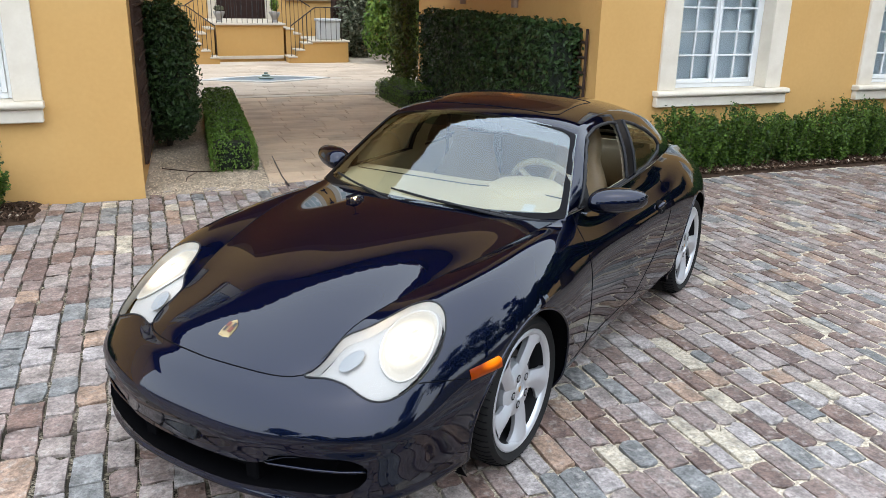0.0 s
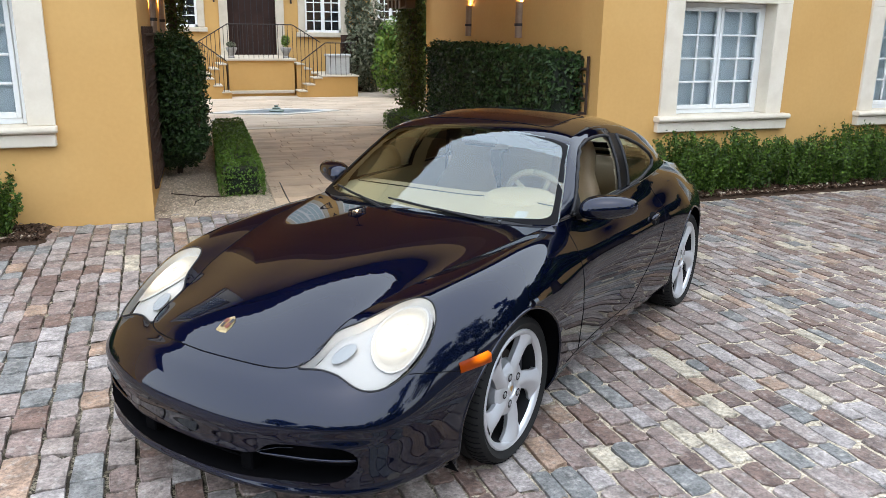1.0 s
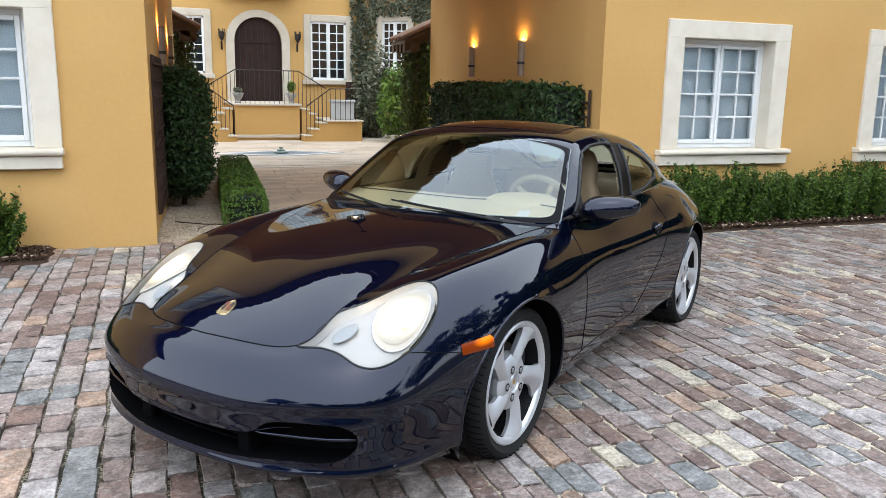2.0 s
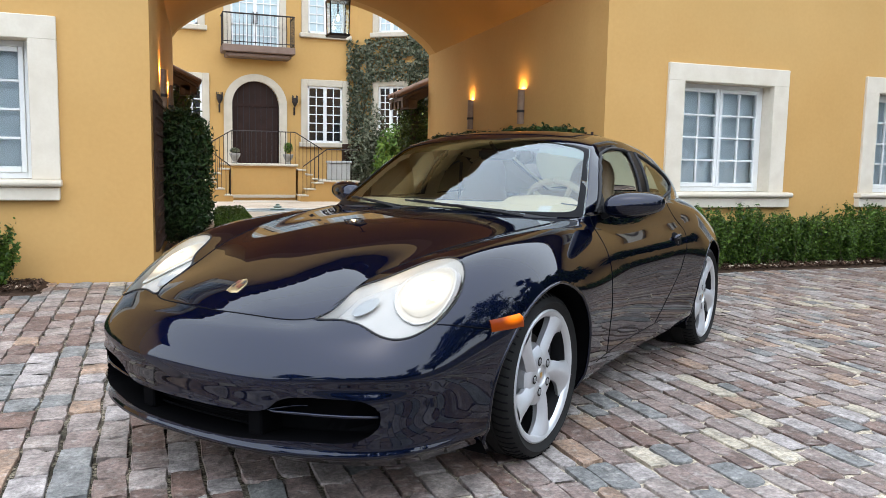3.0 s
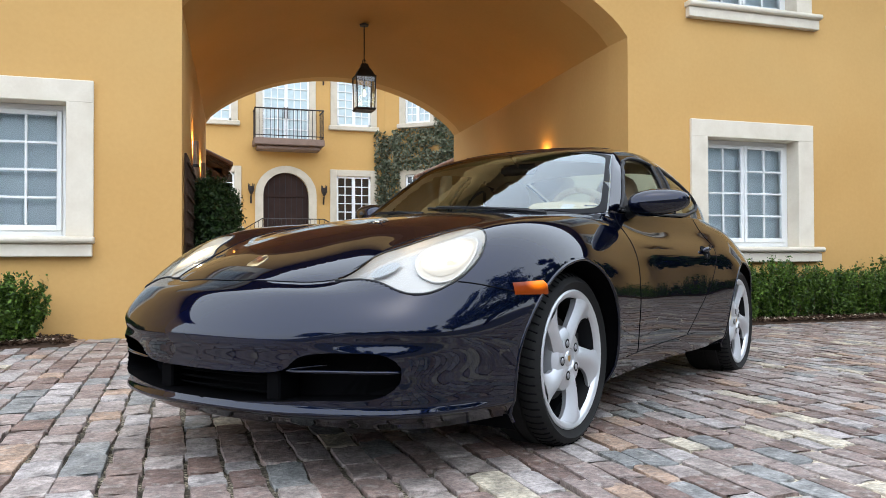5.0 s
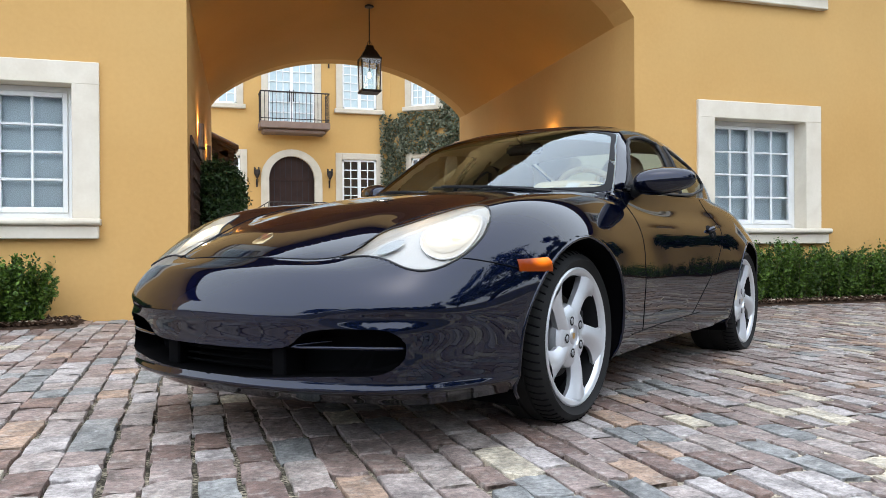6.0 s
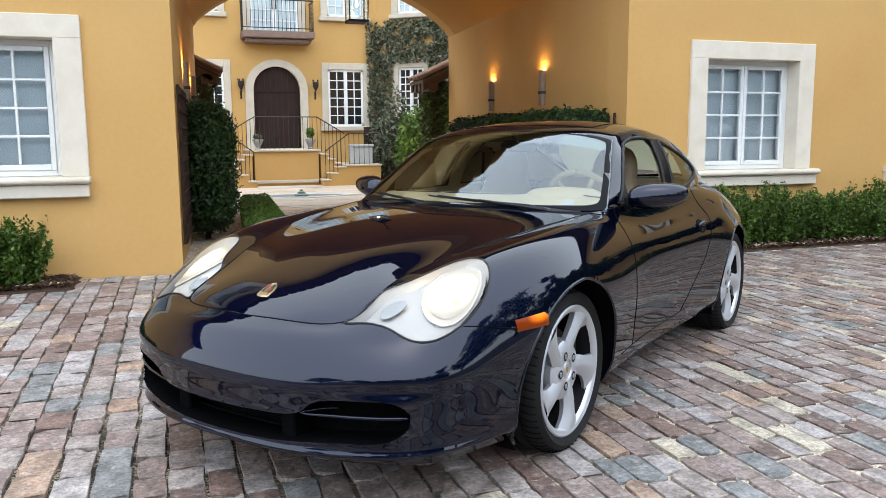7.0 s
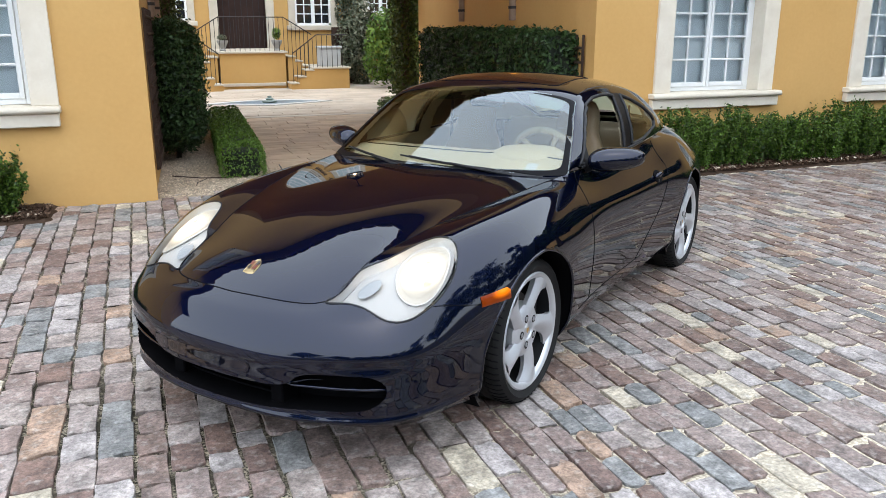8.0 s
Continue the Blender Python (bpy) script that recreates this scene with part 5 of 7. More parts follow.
# ---- wheels ----
def build_wheel(name, radius, width, rim_r):
    """A wheel with its hub face at y = 0, facing +y."""
    w = thing(name)
    ty = Geo()
    hw = width / 2
    prof = [(rim_r - .004, -.012), (rim_r + .012, -.002), (rim_r + .03, .008), (radius - .035, .010), (radius - .015, -.004), (radius - .004, -.022), (radius, -.045)]
    prof += [(radius, -.06), (radius - .007, -.062), (radius - .007, -.070), (radius, -.072), (radius, -width * .5), (radius - .007, -width * .5 - .002), (radius - .007, -width * .5 - .01),
             (radius, -width * .5 - .012), (radius, -width + .04), (radius - .02, -width + .005), (rim_r, -width)]
    ty.lathe([(r, h) for r, h in prof], 72, axis="y")
    tread = part("tyre", ty, RUBBER, w, "black low profile tyre", True, 35)
    gr = Geo()
    for k in range(64):
        a = 2 * math.pi * k / 64
        p = [((radius + dr) * math.cos(a + s), y, (radius + dr) * math.sin(a + s)) for s, y, dr in ((0, -.002, -.014), (.012, -.020, -.004), (.03, -.044, .0005), (.05, -.060, .0005))]
        gr.tube(p, .0026, 4)
    part("tread_band", gr, GAP, tread)
    rm = Geo()
    rm.lathe([(rim_r + .002, -.016), (rim_r + .004, -.004), (rim_r - .002, .000), (rim_r - .012, -.003), (rim_r - .022, -.009), (rim_r - .026, -.020)], 72, axis="y")
    rim = part("rim", rm, ALLOY, w, "silver alloy rim", True, 40)
    part("barrel", Geo().lathe([(rim_r - .024, -.018), (rim_r - .027, -.034), (rim_r - .029, -.10), (rim_r - .033, -width + .03)], 60, axis="y"), WHEEL_SHADE, w, "", True)
    # five broad twisted spokes
    for k in range(5):
        a0 = 2 * math.pi * k / 5 + 0.56
        g = Geo()
        secs = []
        for t in np.linspace(0, 1, 15):
            r = .040 + (rim_r - .018 - .040) * t
            tw = 0.36 * (t ** 1.3)
            half = .043 - .004 * math.sin(math.pi * t) + .002 * t + .040 * t ** 6
            top = -.026 + .018 * t + .003 * math.sin(math.pi * t)
            row = []
            for s in np.linspace(-1, 1, 9):
                ang = a0 + tw + s * half / max(r, .055) * (1.0 if t > .12 else .8)
                crown = .021 * (1 - abs(s + .2 * t) ** 1.5) + .004 * s * (1 - t)
                row.append((r * math.cos(ang), top + crown - .012, r * math.sin(ang)))
            for s in np.linspace(1, -1, 5):
                ang = a0 + tw + s * half * .92 / max(r, .055)
                row.append((r * math.cos(ang), top - .032, r * math.sin(ang)))
            row.append(row[0])
            secs.append(row)
        g.sheet(secs)
        part("spoke", g, ALLOY, w, "", True, 50)
    hub = Geo().lathe([(.122, -.070), (.116, -.034), (.098, -.021), (.064, -.016), (.042, -.016), (.039, -.023), (.0, -.023)], 30, axis="y")
    part("hub", hub, ALLOY, w, "", True, 40)
    part("centre_cap", Geo().lathe([(.031, -.028), (.029, -.021), (.0, -.019)], 24, axis="y"), plain("cap_silver", (.55, .55, .56), rough=.3, metal=.8), w, "silver centre cap", True)
    part("cap_crest", Geo().add([(.010 * sx, -.0182, .012 * sz) for sx, sz in ((-1, 1), (1, 1), (1, -.2), (0, -1.1), (-1, -.2))], [(0, 1, 2, 3, 4)]), plain("crest_gold", (.55, .33, .10), rough=.35, metal=.7), w)
    for k in range(5):
        a = 2 * math.pi * k / 5 + .56 + .66
        part("wheel_bolt", Geo().lathe([(.0115, -.045), (.0115, -.032), (.008, -.029), (0, -.031)], 10, axis="y", at=(.062 * math.cos(a), .017, .062 * math.sin(a))), BOLT, w)
        # dark disc laid on the hub paints the pocket's shade
        part("pocket_shade", Geo().lathe([(.0175, -.0150), (.0150, -.0148), (.0, -.0146)], 16, axis="y", at=(.062 * math.cos(a), 0, .062 * math.sin(a))), WHEEL_SHADE, w)
    part("brake_disc", Geo().lathe([(.07, -.085), (.155, -.085), (.157, -.105), (.07, -.105)], 40, axis="y"), BRAKE, w, "", True, 40)
    part("caliper", Geo().box(-.19, -.06, -.125, -.062, -.07, .09, .014), TRIM, w)
    part("valve", Geo().tube([((rim_r - .025) * math.cos(.1 + a0), -.02, (rim_r - .025) * math.sin(.1 + a0)), ((rim_r - .05) * math.cos(.1 + a0), -.012, (rim_r - .05) * math.sin(.1 + a0))], .004, 6), TRIM, w)
    # black disc added across the wheel as the shade inside it
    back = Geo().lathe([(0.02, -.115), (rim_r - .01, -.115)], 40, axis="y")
    part("wheel_shade_disc", back, INTAKE, w)
    return w


FACE_F, FACE_R = .799, .806
wheel = build_wheel("wheel", .318, .225, .251)
wheel.parent = car
wheel.matrix_basis = pose(WX0, FACE_F, .298)
rearw = build_wheel("wheel", .318, .27, .251)
rearw.parent = car
rearw.matrix_basis = pose(WX1, FACE_R, .285)
for src, x, fy, hz in ((wheel, WX0, FACE_F, .298), (rearw, WX1, FACE_R, .285)):
    c = copy_thing(src, pose(x, -fy, hz, 0, 0, 180))

for k_arch, ((cx, cz), r) in enumerate(ARCHES):
    def rad(a, k_arch=k_arch):
        return float(arch_r(k_arch, math.cos(a), math.sin(a)))

    def liner():
        g = Geo()
        rows = []
        for yy in (None, .55):
            row = []
            for a in np.linspace(-.45, math.pi + .45, 40):
                xx, zz = cx + (rad(a) + .004) * math.cos(a), cz + (rad(a) + .004) * math.sin(a)
                row.append((xx, on_shell(xx, max(zz, .17))[1] - .006 if yy is None else yy, zz))
            rows.append(row)
        g.sheet(rows)
        g.sheet([[(cx + q * (rad(a) + .004) * math.cos(a), .55, cz + q * (rad(a) + .004) * math.sin(a)) for a in np.linspace(-.45, math.pi + .45, 40)] for q in (1, .02)])
        return g
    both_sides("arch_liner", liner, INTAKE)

    def lip():
        pts = []
        for a in np.linspace(-.38, math.pi + .38, 60):
            xx, zz = cx + rad(a) * math.cos(a), cz + rad(a) * math.sin(a)
            p = on_shell(xx, max(zz, .17))
            pts.append((xx, p[1] - .003, zz))
        return Geo().tube(pts, .007, 7)
    both_sides("arch_edge", lip, PAINT)


# ---- car: lamps, intakes, trim ----
lq = quads[lamp]
INDICATOR = plain("indicator_grey", (.30, .315, .33), rough=.4)
for mirror in (False, True):
    sg = -1 if mirror else 1
    hl = thing("headlamp")
    hl.parent = car
    skin("lens", V + NRM * .002, lq, LAMP_GLASS, hl, NRM, mirror, "clear headlamp lens").visible_shadow = False
    # the bowl behind the lens
    lc = np.array([.655, .60, .64])
    Vi = V - NRM * .036
    Vi = lc + (Vi - lc) * .97
    skin("bowl", Vi, lq, LAMP_WHITE, hl, smooth_normals(Vi, lq), mirror)
    O = np.array([over_shell(a, b) for a, b in LAMP_OUTLINE])
    for _ in range(3):
        O[:, 2] = (O[:, 2] + np.roll(O[:, 2], 1) + np.roll(O[:, 2], -1)) / 3
    inn = lc + (O - np.array([0, 0, .045]) - lc) * .97
    g = Geo().sheet([[(a, sg * b, c) for a, b, c in np.vstack([O, O[:1]])], [(a, sg * b, c) for a, b, c in np.vstack([inn, inn[:1]])]])
    part("bowl_wall", g, LAMP_SILVER, hl, smooth=True)
    part("lens_seal", Geo().tube([(a, sg * b, c) for a, b, c in np.vstack([O, O[:1]])], .0035, 6), TRIM, hl)
    # the glowing main lamp and the smaller indicator behind the lens, both oval and following its curve
    def oval(cx, cy, a, b, turn, deep, dome, sg=sg):
        c_, s_ = math.cos(turn), math.sin(turn)
        rows = []
        for q in np.linspace(1, .02, 7):
            row = []
            for w in np.linspace(0, 2 * math.pi, 41):
                dx, dy = a * q * math.cos(w), b * q * math.sin(w)
                p = over_shell(cx + dx * c_ - dy * s_, cy + dx * s_ + dy * c_, -deep + dome * (1 - q * q))
                row.append((p[0], p[1] * sg, p[2]))
            rows.append(row)
        return rows
    # the lit reflector with the brighter projector in its middle
    rows = oval(.605, .618, .146, .097, .25, .030, .002)
    part("reflector", Geo().sheet(rows), LAMP_HALO, hl, "lit silver reflector", True)
    part("main_bezel", Geo().tube(rows[0], .0035, 6), LAMP_SILVER, hl, "", True)
    rows = oval(.603, .620, .126, .082, .25, .027, .010)
    part("main_lamp", Geo().sheet(rows), LAMP_GLOW, hl, "glowing low beam lamp", True)
    rows = oval(.757, .484, .048, .030, -.35, .022, .004)
    part("indicator_lamp", Geo().sheet(rows), INDICATOR, hl, "", True)
    part("indicator_bezel", Geo().tube(rows[0], .0012, 6), INDICATOR, hl, "", True)

    # the bulb itself, which lights the inside of the bowl
    bulb = new("headlamp_bulb", bpy.data.lights.new("headlamp_bulb", "POINT"))
    bulb.data.energy, bulb.data.color, bulb.data.shadow_soft_size = .15, (1.0, .74, .46), .012
    p = over_shell(.64, .60, -.010)
    bulb.matrix_basis = CAR_AT @ pose(p[0], sg * p[1], p[2])

# intake backs, slats
def intake_back(outline, depth=.13):
    pts = []
    fr = V[(V[:, 0] > .7)]
    for yy, zz in outline:
        d = (np.abs(fr[:, 1]) - abs(yy)) ** 2 + (fr[:, 2] - zz) ** 2
        pts.append((fr[np.argmin(d), 0], yy, zz))
    P = np.array(pts)
    B = P - (depth, 0, 0)
    g = Geo().sheet([[tuple(p) for p in np.vstack([P, P[:1]])], [tuple(p) for p in np.vstack([B, B[:1]])]])
    g.add([tuple(p) for p in B], [tuple(range(len(B)))])
    return g, P


part("lower_intake", intake_back(MOUTH)[0], INTAKE, car)


def nose_x(yy, zz):
    fr = V[(V[:, 0] > .7)]
    d = (fr[:, 1] - abs(yy)) ** 2 + (fr[:, 2] - zz) ** 2
    i = np.argpartition(d, 4)[:4]
    w = 1 / (d[i] + 1e-6)
    return float((fr[i, 0] * w).sum() / w.sum())


SLAT = [(.43, .352), (.38, .346), (.345, .341), (.322, .336), (.345, .335), (.42, .336), (.50, .337), (.58, .337), (.62, .337), (.656, .337)]
both_sides("intake_slat", lambda: Geo().tube([(nose_x(a, .335) - .010 - (.035 if k < 2 else .012 if k == 2 else 0), a, b) for k, (a, b) in enumerate(SLAT)], [.002, .003, .004, .005, .0055, .006, .006, .006, .006, .005], 8), PAINT)
both_sides("intake_post", lambda: Geo().box(nose_x(.26, .28) - .13, nose_x(.26, .28) - .040, .225, .285, .236, .330, .006), INTAKE, smooth=False)
for zz in (.256, .278, .300):
    part("grille_bar", Geo().tube([(nose_x(q, zz) - .085, q, zz) for q in np.linspace(-.225, .225, 15)], .004, 5), INTAKE, car)

# side markers, amber and lit
def marker():
    g = Geo()
    rows = []
    for a in np.linspace(.352, .512, 12):
        k = (a - .352) / .16
        zt, zb = .596 - .006 * k - .014 * max(0, (.06 - k) / .06), .548 + .004 * k
        rows.append([tuple(on_shell(a, zz, .001 + .007 * math.sin(math.pi * j / 6) ** .5 * (1 if 0.01 < k < .99 else .2))) for j, zz in enumerate(np.linspace(zb, zt, 7))])
    return g.sheet(rows)


both_sides("side_marker", marker, AMBER, label="lit amber side marker lens")
# crest on the bonnet
CREST_X = .832
sh = [(-.024, .032), (-.012, .034), (0, .036), (.012, .034), (.024, .032), (.026, .005), (.020, -.015), (.010, -.028), (0, -.036), (-.010, -.028), (-.020, -.015), (-.026, .005)]


def bonnet_z(px, py):
    d = (bv[:, 0] - px) ** 2 + (bv[:, 1] - abs(py)) ** 2
    i = np.argpartition(d, 4)[:4]
    w = 1 / (d[i] + 1e-7)
    return float((bv[i, 2] * w).sum() / w.sum())


crest = part("bonnet_crest", Geo().add([(CREST_X + b, a, bonnet_z(CREST_X + b, a) + .005) for a, b in sh] + [(CREST_X + b * 1.1, a * 1.1, bonnet_z(CREST_X + b, a) - .002) for a, b in sh],
                                        [tuple(range(12))[::-1]] + [(i, i + 12, (i + 1) % 12 + 12, (i + 1) % 12) for i in range(12)]), plain("crest_enamel_gold", (.42, .32, .17), rough=.3, metal=.8), car, "gold shield shaped bonnet crest")
for a, b, w, h, c in ((.012, .010, .008, .012, (.14, .03, .015)), (-.012, -.008, .008, .010, (.14, .03, .015)), (.012, -.010, .006, .010, (.02, .02, .02)), (-.012, .012, .006, .010, (.03, .02, .015)), (0, 0, .007, .010, (.25, .14, .05))):
    part("crest_field", Geo().add([(CREST_X + b + sb * h, a + sa * w, bonnet_z(CREST_X + b, a) + .0062 - .45 * sb * h) for sa, sb in ((-1, -1), (1, -1), (1, 1), (-1, 1))], [(0, 1, 2, 3)]), plain("enamel", c, rough=.3), crest)

# door mirrors
def mirror_shell():
    g = Geo()
    rows = []
    for t in np.linspace(0, math.pi, 15):
        ring = []
        for a in np.linspace(0, 2 * math.pi, 29):
            ca, sa = math.cos(a), math.sin(a)
            rr = math.sin(t) ** .62
            yy = -math.cos(t)
            fx = .088 * rr * ca if ca > 0 else .055 * rr * ca
            zz = .060 * rr * (abs(sa) ** .9) * (1 if sa > 0 else -1)
            taper = 1 - .16 * yy
            ring.append((-.785 + fx * taper - .045 * yy, .842 + .122 * yy, .922 + zz * taper + .010 * yy))
        rows.append(ring)
    return g.sheet(rows)


dm = []
for sg in (1, -1):
    t_ = thing("door_mirror")
    t_.parent = car
    dm.append(t_)
both_sides("housing", mirror_shell, PAINT, dm)
both_sides("mirror_glass", lambda: Geo().add([(-.842 - .036 * math.cos(a), .842 + .098 * math.cos(a), .922 + .044 * math.sin(a)) for a in np.linspace(0, 2 * math.pi, 28, endpoint=False)], [tuple(range(28))]), plain("mirror_silver", (.8, .8, .82), rough=.02, metal=1.0), dm, smooth=False)
both_sides("mirror_foot", lambda: Geo().tube([(-.755, .69, .878), (-.765, .735, .890), (-.785, .79, .912)], [.036, .026, .024], 8), TRIM, dm)
both_sides("mirror_sail", lambda: Geo().add([side_glass_point(a, b, .006) for a, b in ((-.675, .888), (-.79, .985), (-.80, .888))] + [side_glass_point(a, b, -.004) for a, b in ((-.675, .888), (-.79, .985), (-.80, .888))], [(0, 1, 2), (5, 4, 3), (0, 3, 4, 1), (1, 4, 5, 2), (2, 5, 3, 0)]), TRIM, dm, smooth=False)

# door handles: a black oval painting the recess's shade, and a painted flap
HX, HZ = -1.625, .700


def recess():
    rows = []
    for q, dep in ((1.0, .0015), (.8, .003), (.0, .003)):
        rows.append([tuple(on_shell(HX + .062 * q * math.cos(a), HZ + .036 * q * math.sin(a), dep)) for a in np.linspace(0, 2 * math.pi, 25)])
    return Geo().sheet(rows)


both_sides("handle_recess", recess, GAP)
both_sides("door_handle", lambda: Geo().tube([tuple(on_shell(HX + q, HZ + .010 - q * .1, .006 + .012 * math.sin((q + .06) / .12 * math.pi))) for q in np.linspace(-.06, .06, 9)], [.006, .012, .014, .015, .015, .015, .014, .012, .006], 8), PAINT)
both_sides("door_lock", lambda: Geo().lathe([(.010, 0), (.009, .004), (0, .005)], 12, axis="y", at=tuple(on_shell(HX + .02, HZ - .018, .003))), TRIM)
# waist crease under the windows and the door's rubbing edge
both_sides("window_trim", lambda: Geo().tube([side_glass_point(a, b, .008) for a, b in zip(np.linspace(-.69, -1.63, 30), np.interp(np.linspace(.69, 1.63, 30), [.69, 1.2, 1.7], [.884, .889, .902]))], .007, 6), TRIM)
# sunroof line
sun_o = [(-1.06, .36), (-1.09, .39), (-1.50, .39), (-1.53, .36), (-1.53, -.36), (-1.50, -.39), (-1.09, -.39), (-1.06, -.36)]


def roof_z(px, py):
    d = (tv[:, 0] - px) ** 2 + (tv[:, 1] - abs(py)) ** 2
    i = np.argpartition(d, 4)[:4]
    w = 1 / (d[i] + 1e-7)
    return float((tv[i, 2] * w).sum() / w.sum())


part("sunroof_line", Geo().tube([(a, b, roof_z(a, b)) for a, b in dense(sun_o, 8)], .003, 5), GAP, car)

# windscreen wipers at rest along the foot of the screen
def screen_point(u, py, lift=.0):
    m, e = spline(MID_T, MID, np.array([u]))[0], spline(EDGE_T, EDGE, np.array([u]))[0]
    w = min(1.0, abs(py) / e[1])
    return (m[0] + (e[0] - m[0]) * w ** 2.2 + lift * .55, py, m[2] + (e[2] - m[2]) * (.6 * w ** 2.2 + .4 * w ** 5) + lift * .83)


for y0, y1, u0, u1, py in ((-.60, -.10, .040, .012, -.28), (-.16, .45, .040, .012, .28)):
    wp = thing("windscreen_wiper")
    wp.parent = car
    part("blade", Geo().tube([screen_point(u0 + (u1 - u0) * k, y0 + (y1 - y0) * k, .005) for k in np.linspace(0, 1, 12)], .0045, 6).tube([screen_point(u0 + (u1 - u0) * k, y0 + (y1 - y0) * k, .012) for k in np.linspace(.1, .9, 10)], .004, 6), TRIM, wp)
    part("arm", Geo().tube([screen_point(.002, y1 + .02, .006), screen_point(u1 * .7, y1 - .08, .014), screen_point((u0 + u1) / 2, (y0 + y1) / 2, .014)], [.009, .007, .005], 6), TRIM, wp)
part("cowl_grille", Geo().sheet([[(p[0] + .012, q, p[2] - .004) for q in np.linspace(-.60, .60, 25) for p in [screen_point(.0, q)]], [(p[0] - .01, q, p[2] + .004) for q in np.linspace(-.60, .60, 25) for p in [screen_point(.02, q)]]]), TRIM, car)

# ---- car: cabin ----
def rounded(x0, x1, y0, y1, z0, z1, r=.03, seg=3):
    bm = bmesh.new()
    bmesh.ops.create_cube(bm, size=1.0)
    for p in bm.verts:
        p.co = Vector(((x0 + x1) / 2 + p.co.x * (x1 - x0), (y0 + y1) / 2 + p.co.y * (y1 - y0), (z0 + z1) / 2 + p.co.z * (z1 - z0)))
    bmesh.ops.bevel(bm, geom=bm.edges[:], offset=r, segments=seg, affect="EDGES", clamp_overlap=True)
    bm.verts.index_update()
    g = Geo().add([p.co for p in bm.verts], [[q.index for q in f.verts] for f in bm.faces])
    bm.free()
    return g


rows = []
for q in np.linspace(-.64, .64, 33):
    binn = .03 * math.exp(-((q - .36) / .17) ** 2)
    rows.append([(-.37 - .21 * (q / .64) ** 2, q, .846), (-.50 - .14 * (q / .64) ** 2, q, .882), (-.68, q, .904 + binn * .5), (-.82, q, .903 + binn), (-.89, q, .885 + binn), (-.915, q, .82), (-.90, q, .60), (-.80, q, .45)])
part("dashboard", Geo().sheet(rows, flip=True), LEATHER, car, "cream leather dashboard top", True, 50)
part("dash_seam", Geo().tube([(-.70, q, .908 + .016 * math.exp(-((q - .36) / .17) ** 2)) for q in np.linspace(-.6, .6, 30)], .003, 5), TRIM, car)
part("instrument_hood", Geo().lathe([(.19, 0), (.185, .03), (.15, .05), (.05, .06), (0, .06)], 24, at=(-.80, .36, .885)), LEATHER, car, smooth=True)
wheel_at = Matrix.Translation((-1.03, .36, .845)) @ Euler((0, radians(-66), 0)).to_matrix().to_4x4()
sw = thing("steering_wheel")
sw.parent = car
sw.matrix_basis = wheel_at
part("rim", Geo().tube([(.185 * math.cos(a), .185 * math.sin(a), 0) for a in np.linspace(0, 2 * math.pi, 49)], .017, 10), WHEEL_LEATHER, sw, "", True)
part("airbag_pad", rounded(-.075, .075, -.085, .085, -.03, .02, .025), LEATHER, sw, "", True)
for a in (0.5, 2.64, 3.9, 5.5):
    part("wheel_spoke", Geo().tube([(.06 * math.cos(a), .06 * math.sin(a), -.01), (.18 * math.cos(a), .18 * math.sin(a), 0)], .014, 6), LEATHER, sw, "", True)


def seat(yc):
    s = thing("seat")
    s.parent = car
    s.matrix_basis = pose(-1.18, yc * .95, .285)
    part("cushion", rounded(-.22, .28, -.24, .24, .0, .17, .07, 4), LEATHER_TAN, s, "", True)
    rows = []
    for q in np.linspace(0, 1, 25):
        zq = .06 + .80 * q
        wide = float(np.interp(q, [0, .25, .52, .66, .74, .86, .95, 1], [.21, .235, .215, .165, .130, .125, .10, .03]))
        deep = float(np.interp(q, [0, .2, .6, .72, .86, .96, 1], [.09, .085, .065, .055, .060, .045, .01]))
        ring = [(-.17 - .19 * q + deep * math.cos(a) * abs(math.cos(a)) ** -.4 if abs(math.cos(a)) > 1e-6 else -.17 - .19 * q,
                 wide * math.copysign(abs(math.sin(a)) ** .6, math.sin(a)), zq) for a in np.linspace(0, 2 * math.pi, 29)]
        rows.append(ring)
    part("backrest", Geo().sheet(rows, flip=True), LEATHER_TAN, s, "", True)
    for sy in (-.22, .22):
        b = rounded(-.07, .08, sy - .04, sy + .04, .05, .44, .039, 5)
        b.v = [(a - .35 * (c / .6) * .45 - .13, bb * (1 - .15 * (c / .6) ** 2), c + .05) for a, bb, c in b.v]
        part("bolster", b, LEATHER_TAN, s, "", True)


seat(.36)
seat(-.36)
part("rear_bench", rounded(-2.25, -1.85, -.55, .55, .45, .62, .06), LEATHER_TAN, car, "", True)
rb = rounded(-2.36, -2.24, -.55, .55, .5, .92, .05)
part("rear_backrest", rb, LEATHER_TAN, car, "", True)
part("parcel_shelf", Geo().box(-2.62, -2.30, -.44, .44, .845, .865), LEATHER, car)
part("cabin_floor", Geo().box(-2.3, -.55, -.70, .70, .20, .24), CARPET, car)
part("transmission_tunnel", rounded(-1.9, -.75, -.11, .11, .24, .52, .05), CARPET, car, "", True)
part("gear_knob", Geo().tube([(-1.08, 0, .52), (-1.07, 0, .64)], .012).lathe([(0, -.03), (.022, -.02), (.028, 0), (.02, .025), (0, .03)], 14, at=(-1.07, 0, .66)), TRIM, car, "", True)
